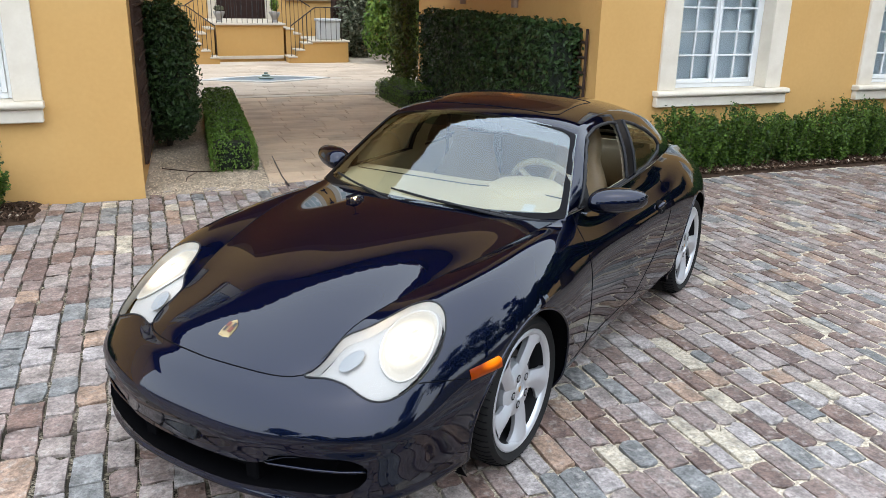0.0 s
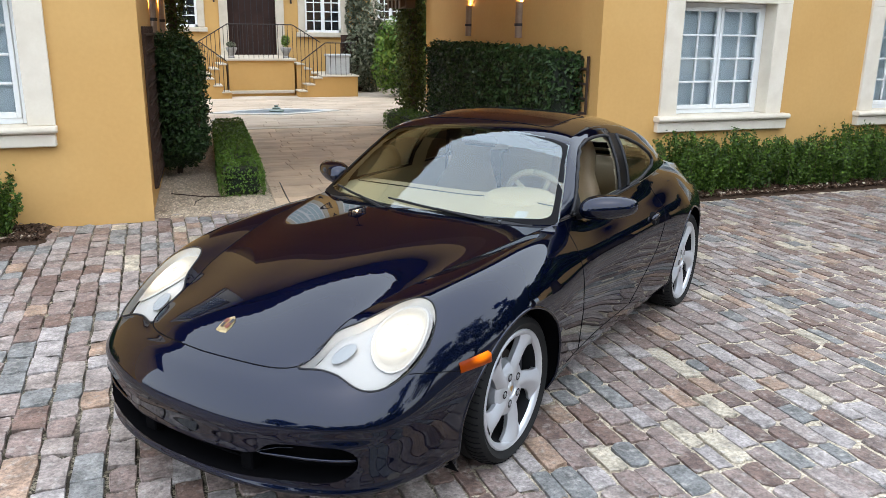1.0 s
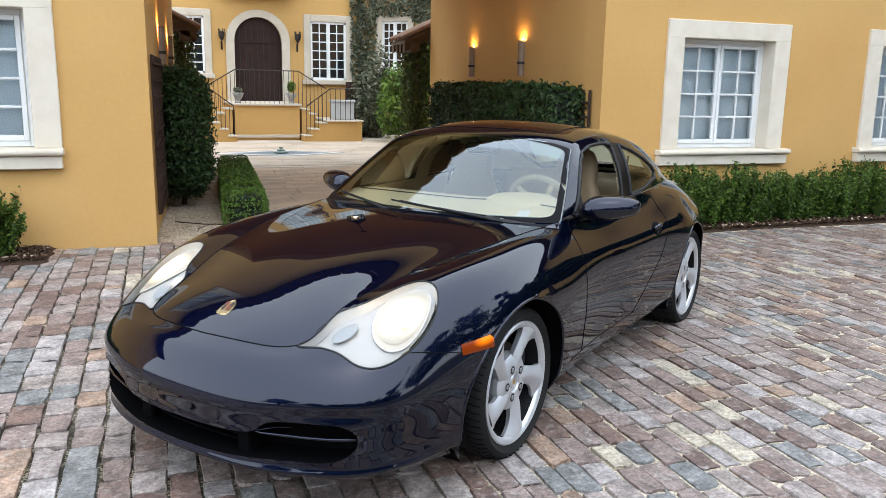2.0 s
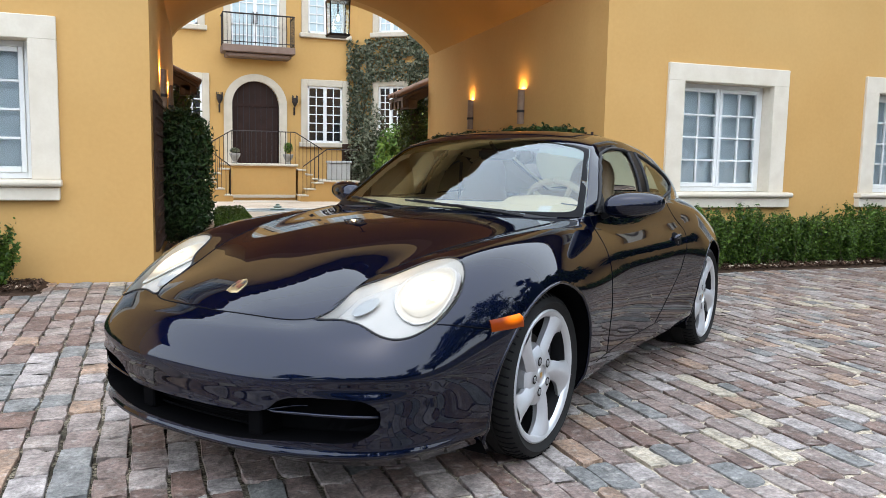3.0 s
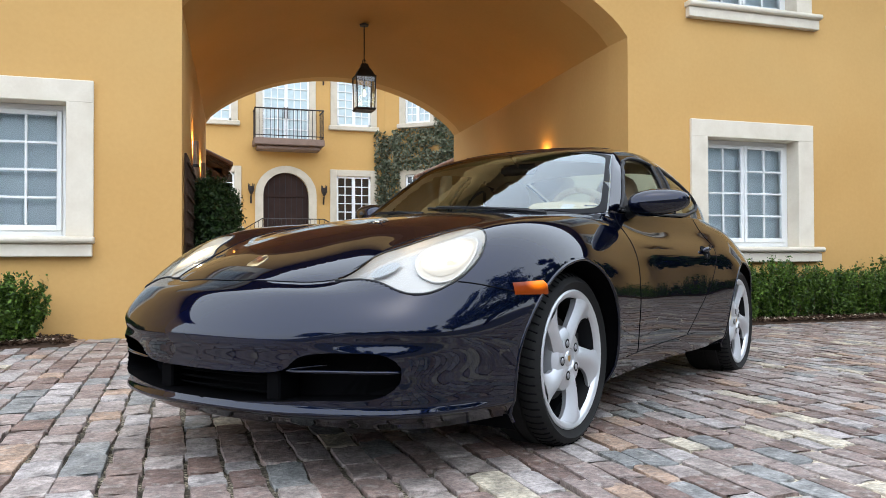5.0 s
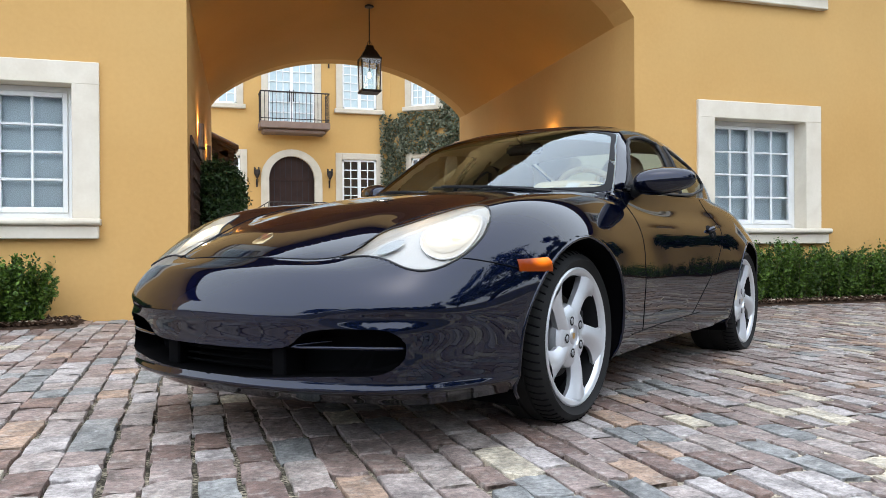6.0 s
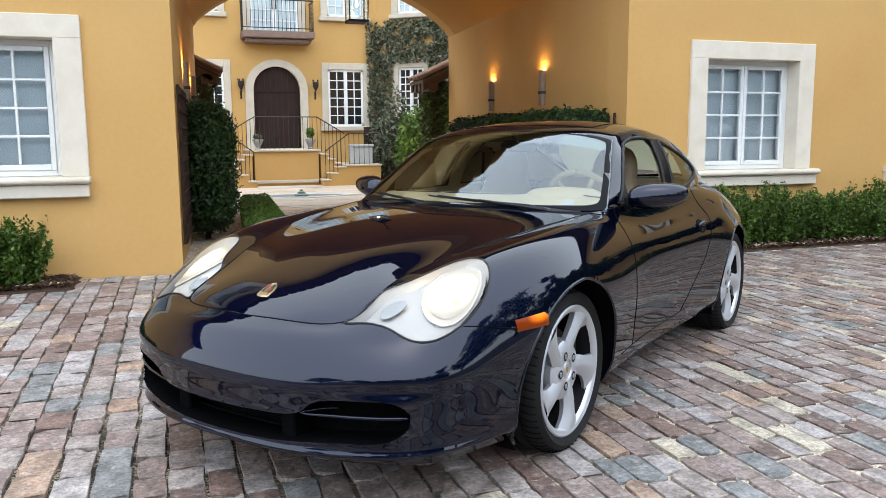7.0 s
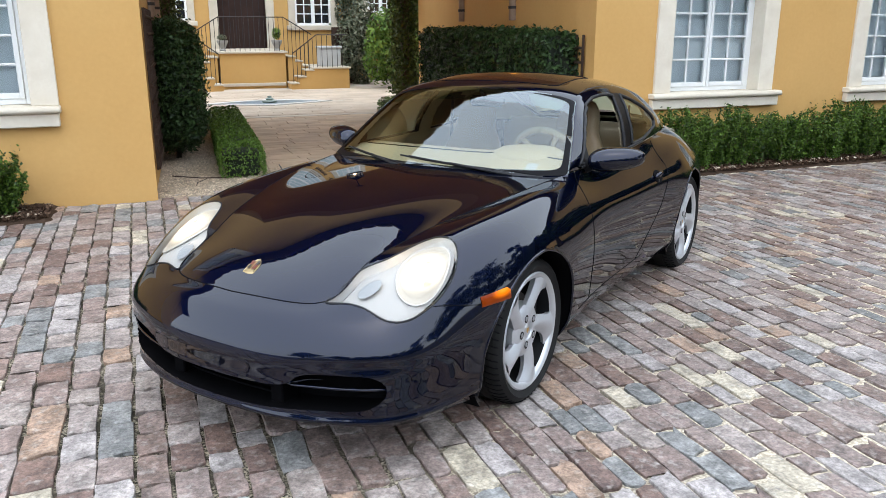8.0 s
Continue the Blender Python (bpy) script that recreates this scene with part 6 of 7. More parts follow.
both_sides("door_card", lambda: Geo().sheet([[(a, on_shell(a, .60)[1] - .06, .30), (a, on_shell(a, .60)[1] - .055, .60), (a, on_shell(a, .60)[1] - .09, .63), (a, on_shell(a, .60)[1] - .09, .66), (a, on_shell(a, .6)[1] - .07, .70), (a, seam_at(a)[0] - .02, seam_at(a)[1])] for a in np.linspace(-.62, -2.2, 20)]), LEATHER, smooth=True)
HEADLINER = surface("cream_headliner", (.50, .42, .28), (.58, .50, .35), rough=.9, scale=10, fine=100, bump=.1)
hlq = tq[~(screen | rear_screen)]
skin("headliner", np.concatenate([tv, tv * flip]) - np.concatenate([tn, tn * flip]) * .022, np.concatenate([hlq, hlq[:, ::-1] + len(tv)])[:, ::-1], HEADLINER, car, -np.concatenate([tn, tn * flip]))
for mirror in (False, True):
    skin("pillar_lining", sv - sn * .02, sq[~(dg | qg)][:, ::-1], HEADLINER, car, -sn, mirror)
part("rear_view_mirror", rounded(-1.02, -.99, -.11, .11, 1.115, 1.175, .02), TRIM, car, "", True)
part("mirror_stem", Geo().tube([(-.93, 0, 1.205), (-1.0, 0, 1.16)], .010, 6), TRIM, car)
both_sides("seat_belt", lambda: Geo().sheet([[(-1.66, .60, 1.10), (-1.62, .60, 1.10)], [(-1.62, .59, .80), (-1.58, .59, .80)], [(-1.60, .58, .45), (-1.56, .58, .45)]]), TRIM)
part("screen_sticker", Geo().sheet([[screen_point(.028 + a * .022, .50 + b * .05, -.006) for b in (0, 1)] for a in (0, 1)]), plain("sticker_white", (.6, .6, .6), rough=.5), car)

# tail: lamps, exhausts, the lower rear apron
both_sides("tail_lamp", lambda: Geo().sheet([[tuple(over_shell(a, b, .003) if zz is None else on_shell(a, zz, .004)) for zz in np.linspace(.56, .68, 5)] for a in np.linspace(-2.98, -3.20, 8) for b in [0]]), plain("tail_red", (.35, .01, .01), rough=.15, coat=1.0))
both_sides("exhaust_pipe", lambda: Geo().lathe([(.035, 0), (.04, .0), (.04, .10), (.035, .10)], 18, axis="x", at=(-3.42, .50, .25)), ALLOY)


# ---- courtyard: steps, rail, basin, planting ----
FRONT = 20.9
LX0, LX1, LZ = 2.02, 3.70, 0.94
steps = thing("entrance_stair", pose(0, 0, 0), "ochre stucco double stair with pale limestone treads", "stairs", kind="structure")
part("landing_block", Geo().box(LX0, LX1, 21.55, HY - .002, SOLE, LZ - .05), STUCCO_FAR, steps)
part("landing_slab", Geo().box(LX0 - .05, LX1 + .05, 21.48, HY - .002, LZ - .048, LZ + .01, .012), HOUSE_STONE_DIM, steps)
part("base_band", Geo().box(LX0 + .02, LX1 - .02, 21.50, 21.56, .06, .14, .01), HOUSE_STONE_DIM, steps)
for sgn in (1, -1):
    def mx(a, b):
        c = (LX0 + LX1) / 2
        a, b = (a, b) if sgn > 0 else (2 * c - b, 2 * c - a)
        return a, b
    # lower flight rises outwards in front, the upper one back inwards behind it
    for k in range(3):
        a, b = mx(LX1 + .02 + .20 * k, LX1 + .02 + .20 * (k + 1))
        part("lower_step", Geo().box(a, b, FRONT + .02, 21.48, SOLE, .165 * (k + 1) - .04), STUCCO_FAR, steps)
        part("tread", Geo().box(a - .03, b + .0, FRONT - .01, 21.50, .165 * (k + 1) - .038, .165 * (k + 1), .008), HOUSE_STONE_DIM, steps)
    a, b = mx(LX1 + .62, LX1 + 1.55)
    part("plinth", Geo().box(a, b, FRONT + .02, 22.9, SOLE, .50), STUCCO_FAR, steps)
    part("plinth_slab", Geo().box(a - .03, b + .04, FRONT - .02, 22.9, .502, .545, .01), HOUSE_STONE_DIM, steps)
    for k in range(3):
        a, b = mx(LX1 + .06 + .19 * k, LX1 + .06 + .19 * (k + 1))
        h = LZ - .12 * (k + 1)
        part("upper_step", Geo().box(a, b, 21.56, 22.7, SOLE, h - .04), STUCCO_FAR, steps)
        part("tread", Geo().box(a, b + .02, 21.52, 22.7, h - .038, h, .008), HOUSE_STONE_DIM, steps)
rail = thing("stair_railing", pose(0, 0, 0), "thin black wrought iron stair railing", "railing")
C2 = (LX0 + LX1) / 2


def run(points, foot, name="handrail", spacing=.125):
    part(name, Geo().tube(points, .015, 6), IRON, rail)
    for (a, b) in zip(points, points[1:]):
        a, b = Vector(a), Vector(b)
        n = max(1, round((b - a).length / spacing))
        for k in range(n):
            p = a.lerp(b, k / n)
            part("baluster", Geo().tube([(p.x, p.y, foot(p.x)), (p.x, p.y, p.z)], .008, 5), IRON, rail)


def stair_foot(x):
    d = abs(x - C2) - (LX1 - LX0) / 2
    return LZ if d <= 0 else max(.52, LZ - d * .68)


run([(C2 - 1.55, 21.55, 1.36), (LX0 + .02, 21.55, LZ + .86), (LX1 - .02, 21.55, LZ + .86), (C2 + 1.55, 21.55, 1.36)], stair_foot)
for sgn in (1, -1):
    run([(C2 + sgn * .92, FRONT + .06, .90), (C2 + sgn * 1.55, FRONT + .06, 1.36), (C2 + sgn * 2.36, FRONT + .06, 1.36)], lambda x: max(.03, min(.54, (abs(x - C2) - .84) * .8)))


def potted(x, y, z, hgt, leaf, scale=1.0):
    p = thing("plant_pot", pose(x, y, z) @ Matrix.Scale(.75, 4), "weathered grey stone urn with a small green plant", "plant pot", "pots on the stair")
    part("urn", Geo().lathe([(0, 0), (.10, 0), (.11, .03), (.07, .07), (.15, .22), (.20, .33), (.19, .36), (.16, .34), (0, .33)], 18), surface("grey_urn", (.22, .21, .20), (.36, .35, .33), rough=.85), p, "", True, 50)
    n = 500
    d = rng.normal(0, 1, (n, 3))
    d /= np.linalg.norm(d, axis=1, keepdims=True)
    P = d * np.array([.17, .17, hgt / 2]) * rng.uniform(.5, 1, (n, 1)) + (0, 0, .36 + hgt / 2)
    tagged(leaf_cloud("leaves", P, d, leaf, p, size=.035, rng=rng), kind="stuff")


potted(2.15, 21.9, LZ + .01, .18, LEAF_IVY_GREY)
potted(3.55, 21.9, LZ + .01, .45, LEAF_BRIGHT)
pl = thing("planter", pose(4.85, 21.5, .545), "pale grey stone planter on the stair plinth", "planter")
part("trough", Geo().box(-.28, .28, -.2, .2, 0, .46, .02).box(-.31, .31, -.23, .23, .46, .52, .01), surface("pale_grey_stone", (.38, .39, .39), (.52, .53, .52), rough=.8), pl)
sc_ = thing("timber_screen", pose(5.55, 22.6, 0), "dark brown timber gate beside the stair", "gate")
for k in range(7):
    part("board", Geo().box(-.35 + .1 * k, -.255 + .1 * k, -.02, .02, 0, 1.55, .004), TRELLIS, sc_)

# basin, a low pointed star of pale stone with dark water
basin = thing("fountain_basin", pose(2.58, 17.35, -.006), "low pale stone star shaped fountain basin", "fountain")
star_o, star_i = [], []
for k in range(32):
    a = 2 * math.pi * k / 32
    r = 1.36 * (1 - .22 * abs(math.sin(2 * a)) ** .7)
    star_o.append((r * math.cos(a), r * .50 * math.sin(a)))
    star_i.append((r * .80 * math.cos(a), r * .36 * math.sin(a)))
g = Geo()
lay = [[(x, y, z) for x, y in s + s[:1]] for s, z in ((star_o, 0), (star_o, .018), (star_i, .018), (star_i, .0))]
g.sheet(lay)
part("kerb", g, surface("white_basin_stone", (.50, .49, .46), (.62, .61, .58), rough=.6, scale=5, fine=40, bump=.2), basin)
part("water", Geo().add([(x, y, .010) for x, y in star_i], [tuple(range(32))]), plain("dark_water", (.16, .21, .24), rough=.35, spec=.2), basin, "still dark water")
part("spout", Geo().lathe([(0, .01), (.15, .01), (.16, .04), (.08, .06), (.09, .09), (.04, .11), (.045, .14), (0, .15)], 18), surface("verdigris", (.16, .21, .18), (.30, .36, .32), rough=.7), basin, "", True, 50)


def bush(name, x, y, rx, ry, h, count, leaf, label, size=.05, lumps=7, z0=0.0, category="shrub", core=True):
    b = thing(name, pose(x, y, z0), label, category)
    pts, nrm = [], []
    if core:
        part("stem", Geo().tube([(0, 0, 0), (.02, .01, h * .3), (-.03, .02, h * .6)], [.035, .025, .012], 6), TWIG, b)
    for k in range(lumps):
        c = np.array([rng.uniform(-.5, .5) * rx, rng.uniform(-.5, .5) * ry, h * rng.uniform(.2, .72)])
        n = count // lumps
        d = rng.normal(0, 1, (n, 3))
        d /= np.linalg.norm(d, axis=1, keepdims=True)
        q = c + d * np.array([rx * .55, ry * .55, h * .28]) * rng.uniform(.65, 1.05, (n, 1))
        q[:, 2] = np.clip(q[:, 2], .02, h * 1.05)
        pts.append(q)
        nrm.append(d + (0, 0, .3))
    tagged(leaf_cloud("leaves", np.concatenate(pts), np.concatenate(nrm), leaf, b, size=size, rng=rng), kind="stuff")
    return b


bush("green_shrub", 6.35, 20.4, .80, .7, 2.6, 5500, LEAF_BRIGHT, "bright green leafy shrub in the courtyard", .07, 9)
bush("dark_shrub", 7.3, 21.4, 1.2, .9, 2.5, 4000, LEAF_DARK, "dark green dense shrub by the house wing", .07, 9)
bush("dark_shrub", 5.85, 22.4, .6, .6, 2.9, 3500, LEAF_IVY_GREY, "dark green narrow shrub by the house corner", .06, 9)


def creeper(name, m, cells, count, leaf, label, size=.055):
    """Leaves over stretches of a wall, ragged at the rims; cells are (x0, x1, z0, z1) on the wall."""
    c = thing(name, m, label, "creeper")
    area = np.array([(b - a) * (d - e) for a, b, e, d in cells])
    pick = rng.choice(len(cells), count, p=area / area.sum())
    P = np.zeros((count, 3))
    for k, (a, b, e, d) in enumerate(cells):
        s = pick == k
        n = s.sum()
        P[s] = np.stack([rng.uniform(a - .12, b + .12, n), -np.abs(rng.normal(.08, .07, n)) - .01, rng.uniform(e - .12, d + .12, n)], 1)
    keep = np.array([noise.noise(Vector(p) * 2.3) > -.42 for p in P])
    N = np.tile([0, -1, .3], (keep.sum(), 1))
    tagged(leaf_cloud("leaves", P[keep], N, leaf, c, size=size, rng=rng), kind="stuff")
    part("vine_stem", Geo().tube([(cells[0][0] + .2, -.03, 0), (cells[0][0] + .25, -.04, 1.5), (cells[0][0] + .2, -.03, 3.2)], [.03, .02, .01], 5), TWIG, c)


creeper("wall_creeper", pose(0, HY, 0), [(5.88, 6.22, .0, 4.6)], 2600, LEAF_IVY_GREY, "green creeper up the corner of the house")
creeper("wall_creeper", WING, [(.05, .45, .0, 4.5), (.45, 1.9, 3.62, 4.65), (1.85, 3.4, .0, 5.0), (.5, 1.9, .0, 1.7)], 19000, LEAF_IVY_GREY, "grey green flowering creeper around the wing window")

# tiled pent roofs on the courtyard side of the passage, and a vine on a post
def pent(name, turn, x0, x1, y0, y1, z0, z1, label):
    r = thing(name, pose(0, 0, 0, 0, 0, turn), label, "roof", kind="structure")
    part("pent_boards", Geo().add([(x0, y1, z0), (x1, y1, z0), (x1, y0, z1), (x0, y0, z1), (x0, y1, z0 - .06), (x1, y1, z0 - .06), (x1, y0, z1 - .06), (x0, y0, z1 - .06)],
                                  [(0, 1, 2, 3), (7, 6, 5, 4), (0, 4, 5, 1), (1, 5, 6, 2), (2, 6, 7, 3), (3, 7, 4, 0)]), EAVE_WOOD, r)
    n = max(2, round((x1 - x0) / .2))
    for k in range(n):
        x = x0 + (x1 - x0) * (k + .5) / n
        rows = [[(x + .095 * math.cos(a), yy, zz + .02 + .085 * math.sin(a)) for a in np.linspace(math.pi, 0, 8)] for yy, zz in ((y1 + .06, z0 - .01), (y0, z1))]
        rows2 = [[(x + .075 * math.cos(a), yy, zz + .02 + .065 * math.sin(a)) for a in np.linspace(math.pi, 0, 8)] for yy, zz in ((y1 + .06, z0 - .01), (y0, z1))]
        part("roof_tile", Geo().sheet(rows).sheet(rows2, flip=True).sheet([rows[0], rows2[0]]), TERRACOTTA, r, "", True, 40)
    for x in np.linspace(x0 + .05, x1 - .12, 4):
        tip = y1 - .02
        part("rafter", Geo().add([(x + a, b, c) for b, c in ((y0, z1 - .20), (tip, z0 - .20), (tip, z0 - .061), (y0, z1 - .061)) for a in (0, .12)], [(0, 2, 3, 1), (4, 6, 7, 5), (2, 4, 5, 3), (6, 0, 1, 7), (0, 6, 4, 2), (1, 3, 5, 7)]), EAVE_WOOD, r)
        part("post", Geo().box(x, x + .12, y0, y0 + .12, 0, z1 - .2), EAVE_WOOD, r)
    part("eave_beam", Geo().box(x0, x1, y1 - .30, y1 - .12, z0 - .20, z0 - .02, .01), EAVE_WOOD, r)


pent("pent_roof", 90, 14.8, 15.7, -5.6, -4.55, 2.30, 2.80, "terracotta barrel tile pent roof on dark timber")
pent("pent_roof", -90, -15.7, -14.8, -.30, .84, 2.36, 2.92, "terracotta barrel tile pent roof on dark timber")
VINE_LEAF = leafage("vine_leaf", (.025, .042, .009), (.12, .14, .032))


def vine_post(x, y, n, thick):
    post = thing("vine_post", pose(x, y, 0), "dark timber post wrapped in green vine", "post", "posts under the pent roofs")
    part("post", Geo().box(-.07, .07, -.07, .07, 0, 2.32, .008), EAVE_WOOD, post)
    a = rng.uniform(0, 2 * math.pi, n)
    rr = np.abs(rng.normal(thick, .08, n))
    P = np.stack([rr * np.cos(a), rr * np.sin(a), rng.uniform(.02, 2.33, n)], 1)
    tagged(leaf_cloud("leaves", P, P * (1, 1, 0), VINE_LEAF, post, size=.04, rng=rng), kind="stuff")


vine_post(4.95, 15.3, 5200, .19)
vine_post(.56, 15.15, 3200, .14)


# ---- passage: lantern, wall lamps, trellis ----
FLAME = plain("warm_bulb", (1, .75, .4), emit=9.0, emit_colour=(1.0, .62, .25))
LANTERN_AT = (2.44, 11.0)
lan = thing("hanging_lantern", pose(*LANTERN_AT, 0) @ Matrix.Diagonal((.86, .86, 1, 1)), "black iron hanging lantern with clear glass and a lit bulb", "lantern")
part("canopy", Geo().lathe([(0, 3.925), (.07, 3.93), (.075, 3.95), (.03, 3.97)], 18), IRON, lan)
part("rod", Geo().tube([(0, 0, 3.42), (0, 0, 3.95)], .010, 6), IRON, lan)
part("ring", Geo().tube([(.03 * math.cos(a), 0, 3.43 + .03 * math.sin(a)) for a in np.linspace(0, 6.28, 13)], .006, 5), IRON, lan)


def square_frustum(g, a, za, b, zb):
    v = [(s * a, t * a, za) for s, t in ((-1, -1), (1, -1), (1, 1), (-1, 1))] + [(s * b, t * b, zb) for s, t in ((-1, -1), (1, -1), (1, 1), (-1, 1))]
    return g.add(v, [(i, (i + 1) % 4, (i + 1) % 4 + 4, i + 4) for i in range(4)] + [(0, 3, 2, 1), (4, 5, 6, 7)])


part("cap", square_frustum(square_frustum(square_frustum(Geo(), .165, 3.20, .165, 3.225), .15, 3.225, .085, 3.33), .075, 3.33, .05, 3.40), IRON, lan)
part("base", square_frustum(Geo(), .15, 2.745, .165, 2.775), IRON, lan)
for sx, sy in ((-1, -1), (1, -1), (1, 1), (-1, 1)):
    part("corner_bar", Geo().tube([(sx * .14, sy * .14, 2.77), (sx * .155, sy * .155, 3.205)], .011, 5), IRON, lan)
for k in range(4):
    q = Geo().add([(-.145, -.146, 2.775), (.145, -.146, 2.775), (.155, -.156, 3.2), (-.155, -.156, 3.2)], [(0, 1, 2, 3)])
    m4 = Matrix.Rotation(k * math.pi / 2, 4, "Z")
    q.v = [tuple(m4 @ Vector(p)) for p in q.v]
    part("pane", q, CLEAR, lan).visible_shadow = False
part("bulb", Geo().lathe([(0, 2.95), (.014, 2.96), (.019, 2.98), (.015, 3.005), (.008, 3.03), (0, 3.04)], 14), FLAME, lan, "small lit bulb", True)
part("bulb_holder", Geo().tube([(0, 0, 3.04), (0, 0, 3.20)], .014, 6), IRON, lan)
ll = new("lantern_light", bpy.data.lights.new("lantern_light", "POINT"))
ll.data.energy, ll.data.color, ll.data.shadow_soft_size = 1.5, (1.0, .68, .36), .03
ll.location = (*LANTERN_AT, 2.90)

SCONCE_BODY = surface("bronze_sconce", (.20, .13, .085), (.32, .22, .15), rough=.5, scale=14, fine=80, bump=.2, metal=.3)


def sconce(x, y, z, inward, m_rot):
    s = thing("wall_sconce", pose(x, y, z, 0, 0, m_rot), "bronze half round wall lamp throwing warm light upwards", "wall lamp", "passage wall lamps")
    half = [(.062 * math.cos(a), -.07 * math.sin(a) - .004) for a in np.linspace(0, math.pi, 13)]
    inn = [(.050 * math.cos(a), -.056 * math.sin(a) - .004) for a in np.linspace(0, math.pi, 13)]
    g = Geo().sheet([[(a, b, -.24) for a, b in half], [(a, b, .22) for a, b in half], [(a, b, .22) for a, b in inn], [(a, b, -.1) for a, b in inn]])
    g.add([(a, b, -.24) for a, b in half], [tuple(range(13))])
    part("shield", g, SCONCE_BODY, s, "", True, 40)
    part("band", Geo().sheet([[(a * 1.12, b * 1.12, -.09) for a, b in half], [(a * 1.12, b * 1.12, -.055) for a, b in half], [(a, b, -.055) for a, b in half]]), IRON, s)
    part("flame_bulb", Geo().lathe([(0, .06), (.018, .08), (.024, .12), (.014, .17), (0, .19)], 12, at=(0, -.03, 0)), FLAME, s, "", True)
    l = new("sconce_light", bpy.data.lights.new("sconce_light", "POINT"))
    l.data.energy, l.data.color, l.data.shadow_soft_size = 9.0, (1.0, .53, .14), .025
    l.matrix_basis = pose(x, y, z) @ Matrix.Translation((inward * .045, 0, .205))


for y in (10.08, 12.2):
    sconce(AX1 + SKEW * (y - FY - .42), y, 1.87, -1, -90)
    sconce(AX0 + SKEW * (y - FY - .42), y, 1.87, 1, 90)

# trellis on the passage walls behind the tall hedges
for x, y0, y1, z1, s in ((AX0, 8.35, 9.9, 1.72, 1), (AX1, 8.0, 13.0, 1.46, -1)):
    tr = thing("wall_trellis", pose(x + s * .035, y0, 0, 0, 0, -math.degrees(math.atan(SKEW))), "dark weathered timber trellis on the passage wall", "trellis")
    ln = y1 - y0
    for k in range(int(ln / .16) + 1):
        part("lath", Geo().box(-.012, .012, .16 * k - .014, .16 * k + .014, .18, z1, .003), TRELLIS, tr)
    for k in range(int((z1 - .2) / .16) + 1):
        part("lath", Geo().box(-.012 + s * .014, .012 + s * .014, -.02, ln, .2 + .16 * k - .013, .2 + .16 * k + .013, .003), TRELLIS, tr)

# ---- beds and shrubs along the front ----
def bed(name, pts, label):
    n = len(pts)
    v = [(x, y, -.03) for x, y in pts] + [(x, y, .012) for x, y in pts]
    cx, cy = sum(p[0] for p in pts) / n, sum(p[1] for p in pts) / n
    grid = []
    x0, x1 = min(p[0] for p in pts), max(p[0] for p in pts)
    y0, y1 = min(p[1] for p in pts), max(p[1] for p in pts)
    for i in range(13):
        row = []
        for j in range(int((x1 - x0) / .06) + 1):
            x, y = x0 + .06 * j, y0 + (y1 - y0) * i / 12
            e = min(1, (y - y0) / .1, (x - x0) / .1, (x1 - x) / .1)
            wob = .03 * noise.noise(Vector((x * 2, y * 2, 0)))
            row.append((x, y + (wob if i == 0 else 0), -.02 + .045 * max(0, e) + .02 * noise.noise(Vector((x * 9, y * 9, 1)))))
        grid.append(row)
    tagged(part(name, Geo().sheet(grid), SOIL, smooth=True), label, "flower bed", kind="structure")


bed("bed_east", [(5.38, 7.02), (22.0, 7.02), (22.0, FY), (5.38, FY)], "dark bark mulch bed under the front wall")
bed("bed_west", [(-8.0, 7.18), (-.80, 7.18), (-.80, FY), (-8.0, FY)], "dark bark mulch bed under the front wall")


def mulch(name, x0, x1, y0, y1, n, label):
    """Loose bark chips and a few dry leaves over a bed."""
    r = np.random.default_rng(61)
    P = np.column_stack([r.uniform(x0, x1, n), y0 + (y1 - y0) * r.random(n) ** 1.6, r.uniform(.02, .045, n)])
    bark = leafage("bark_chip", (0.020, 0.010, 0.006), (0.14, 0.085, 0.055), rough=.9)
    tagged(leaf_cloud(name, P, np.tile([0, 0, 1.], (n, 1)), bark, None, size=.022, slim=.45, rng=r, tilt=.5), label, "mulch", kind="stuff")
    n2 = n // 14
    P = np.column_stack([r.uniform(x0, x1, n2), y0 + (y1 - y0) * r.random(n2) ** 2.2, r.uniform(.035, .05, n2)])
    dry = leafage("dry_leaf", (0.22, 0.16, 0.11), (0.50, 0.42, 0.33), rough=.8)
    tagged(leaf_cloud("dry_leaves", P, np.tile([0, 0, 1.], (n2, 1)), dry, None, size=.020, slim=.5, rng=r, tilt=.4), "pale dry leaves lying on the bark", "leaves", kind="stuff")


mulch("bark_mulch", 5.4, 11.5, 7.06, 7.75, 9000, "dark brown bark mulch under the shrubs")
mulch("bark_mulch", -3.2, -.84, 7.22, 7.75, 3500, "dark brown bark mulch under the shrubs")


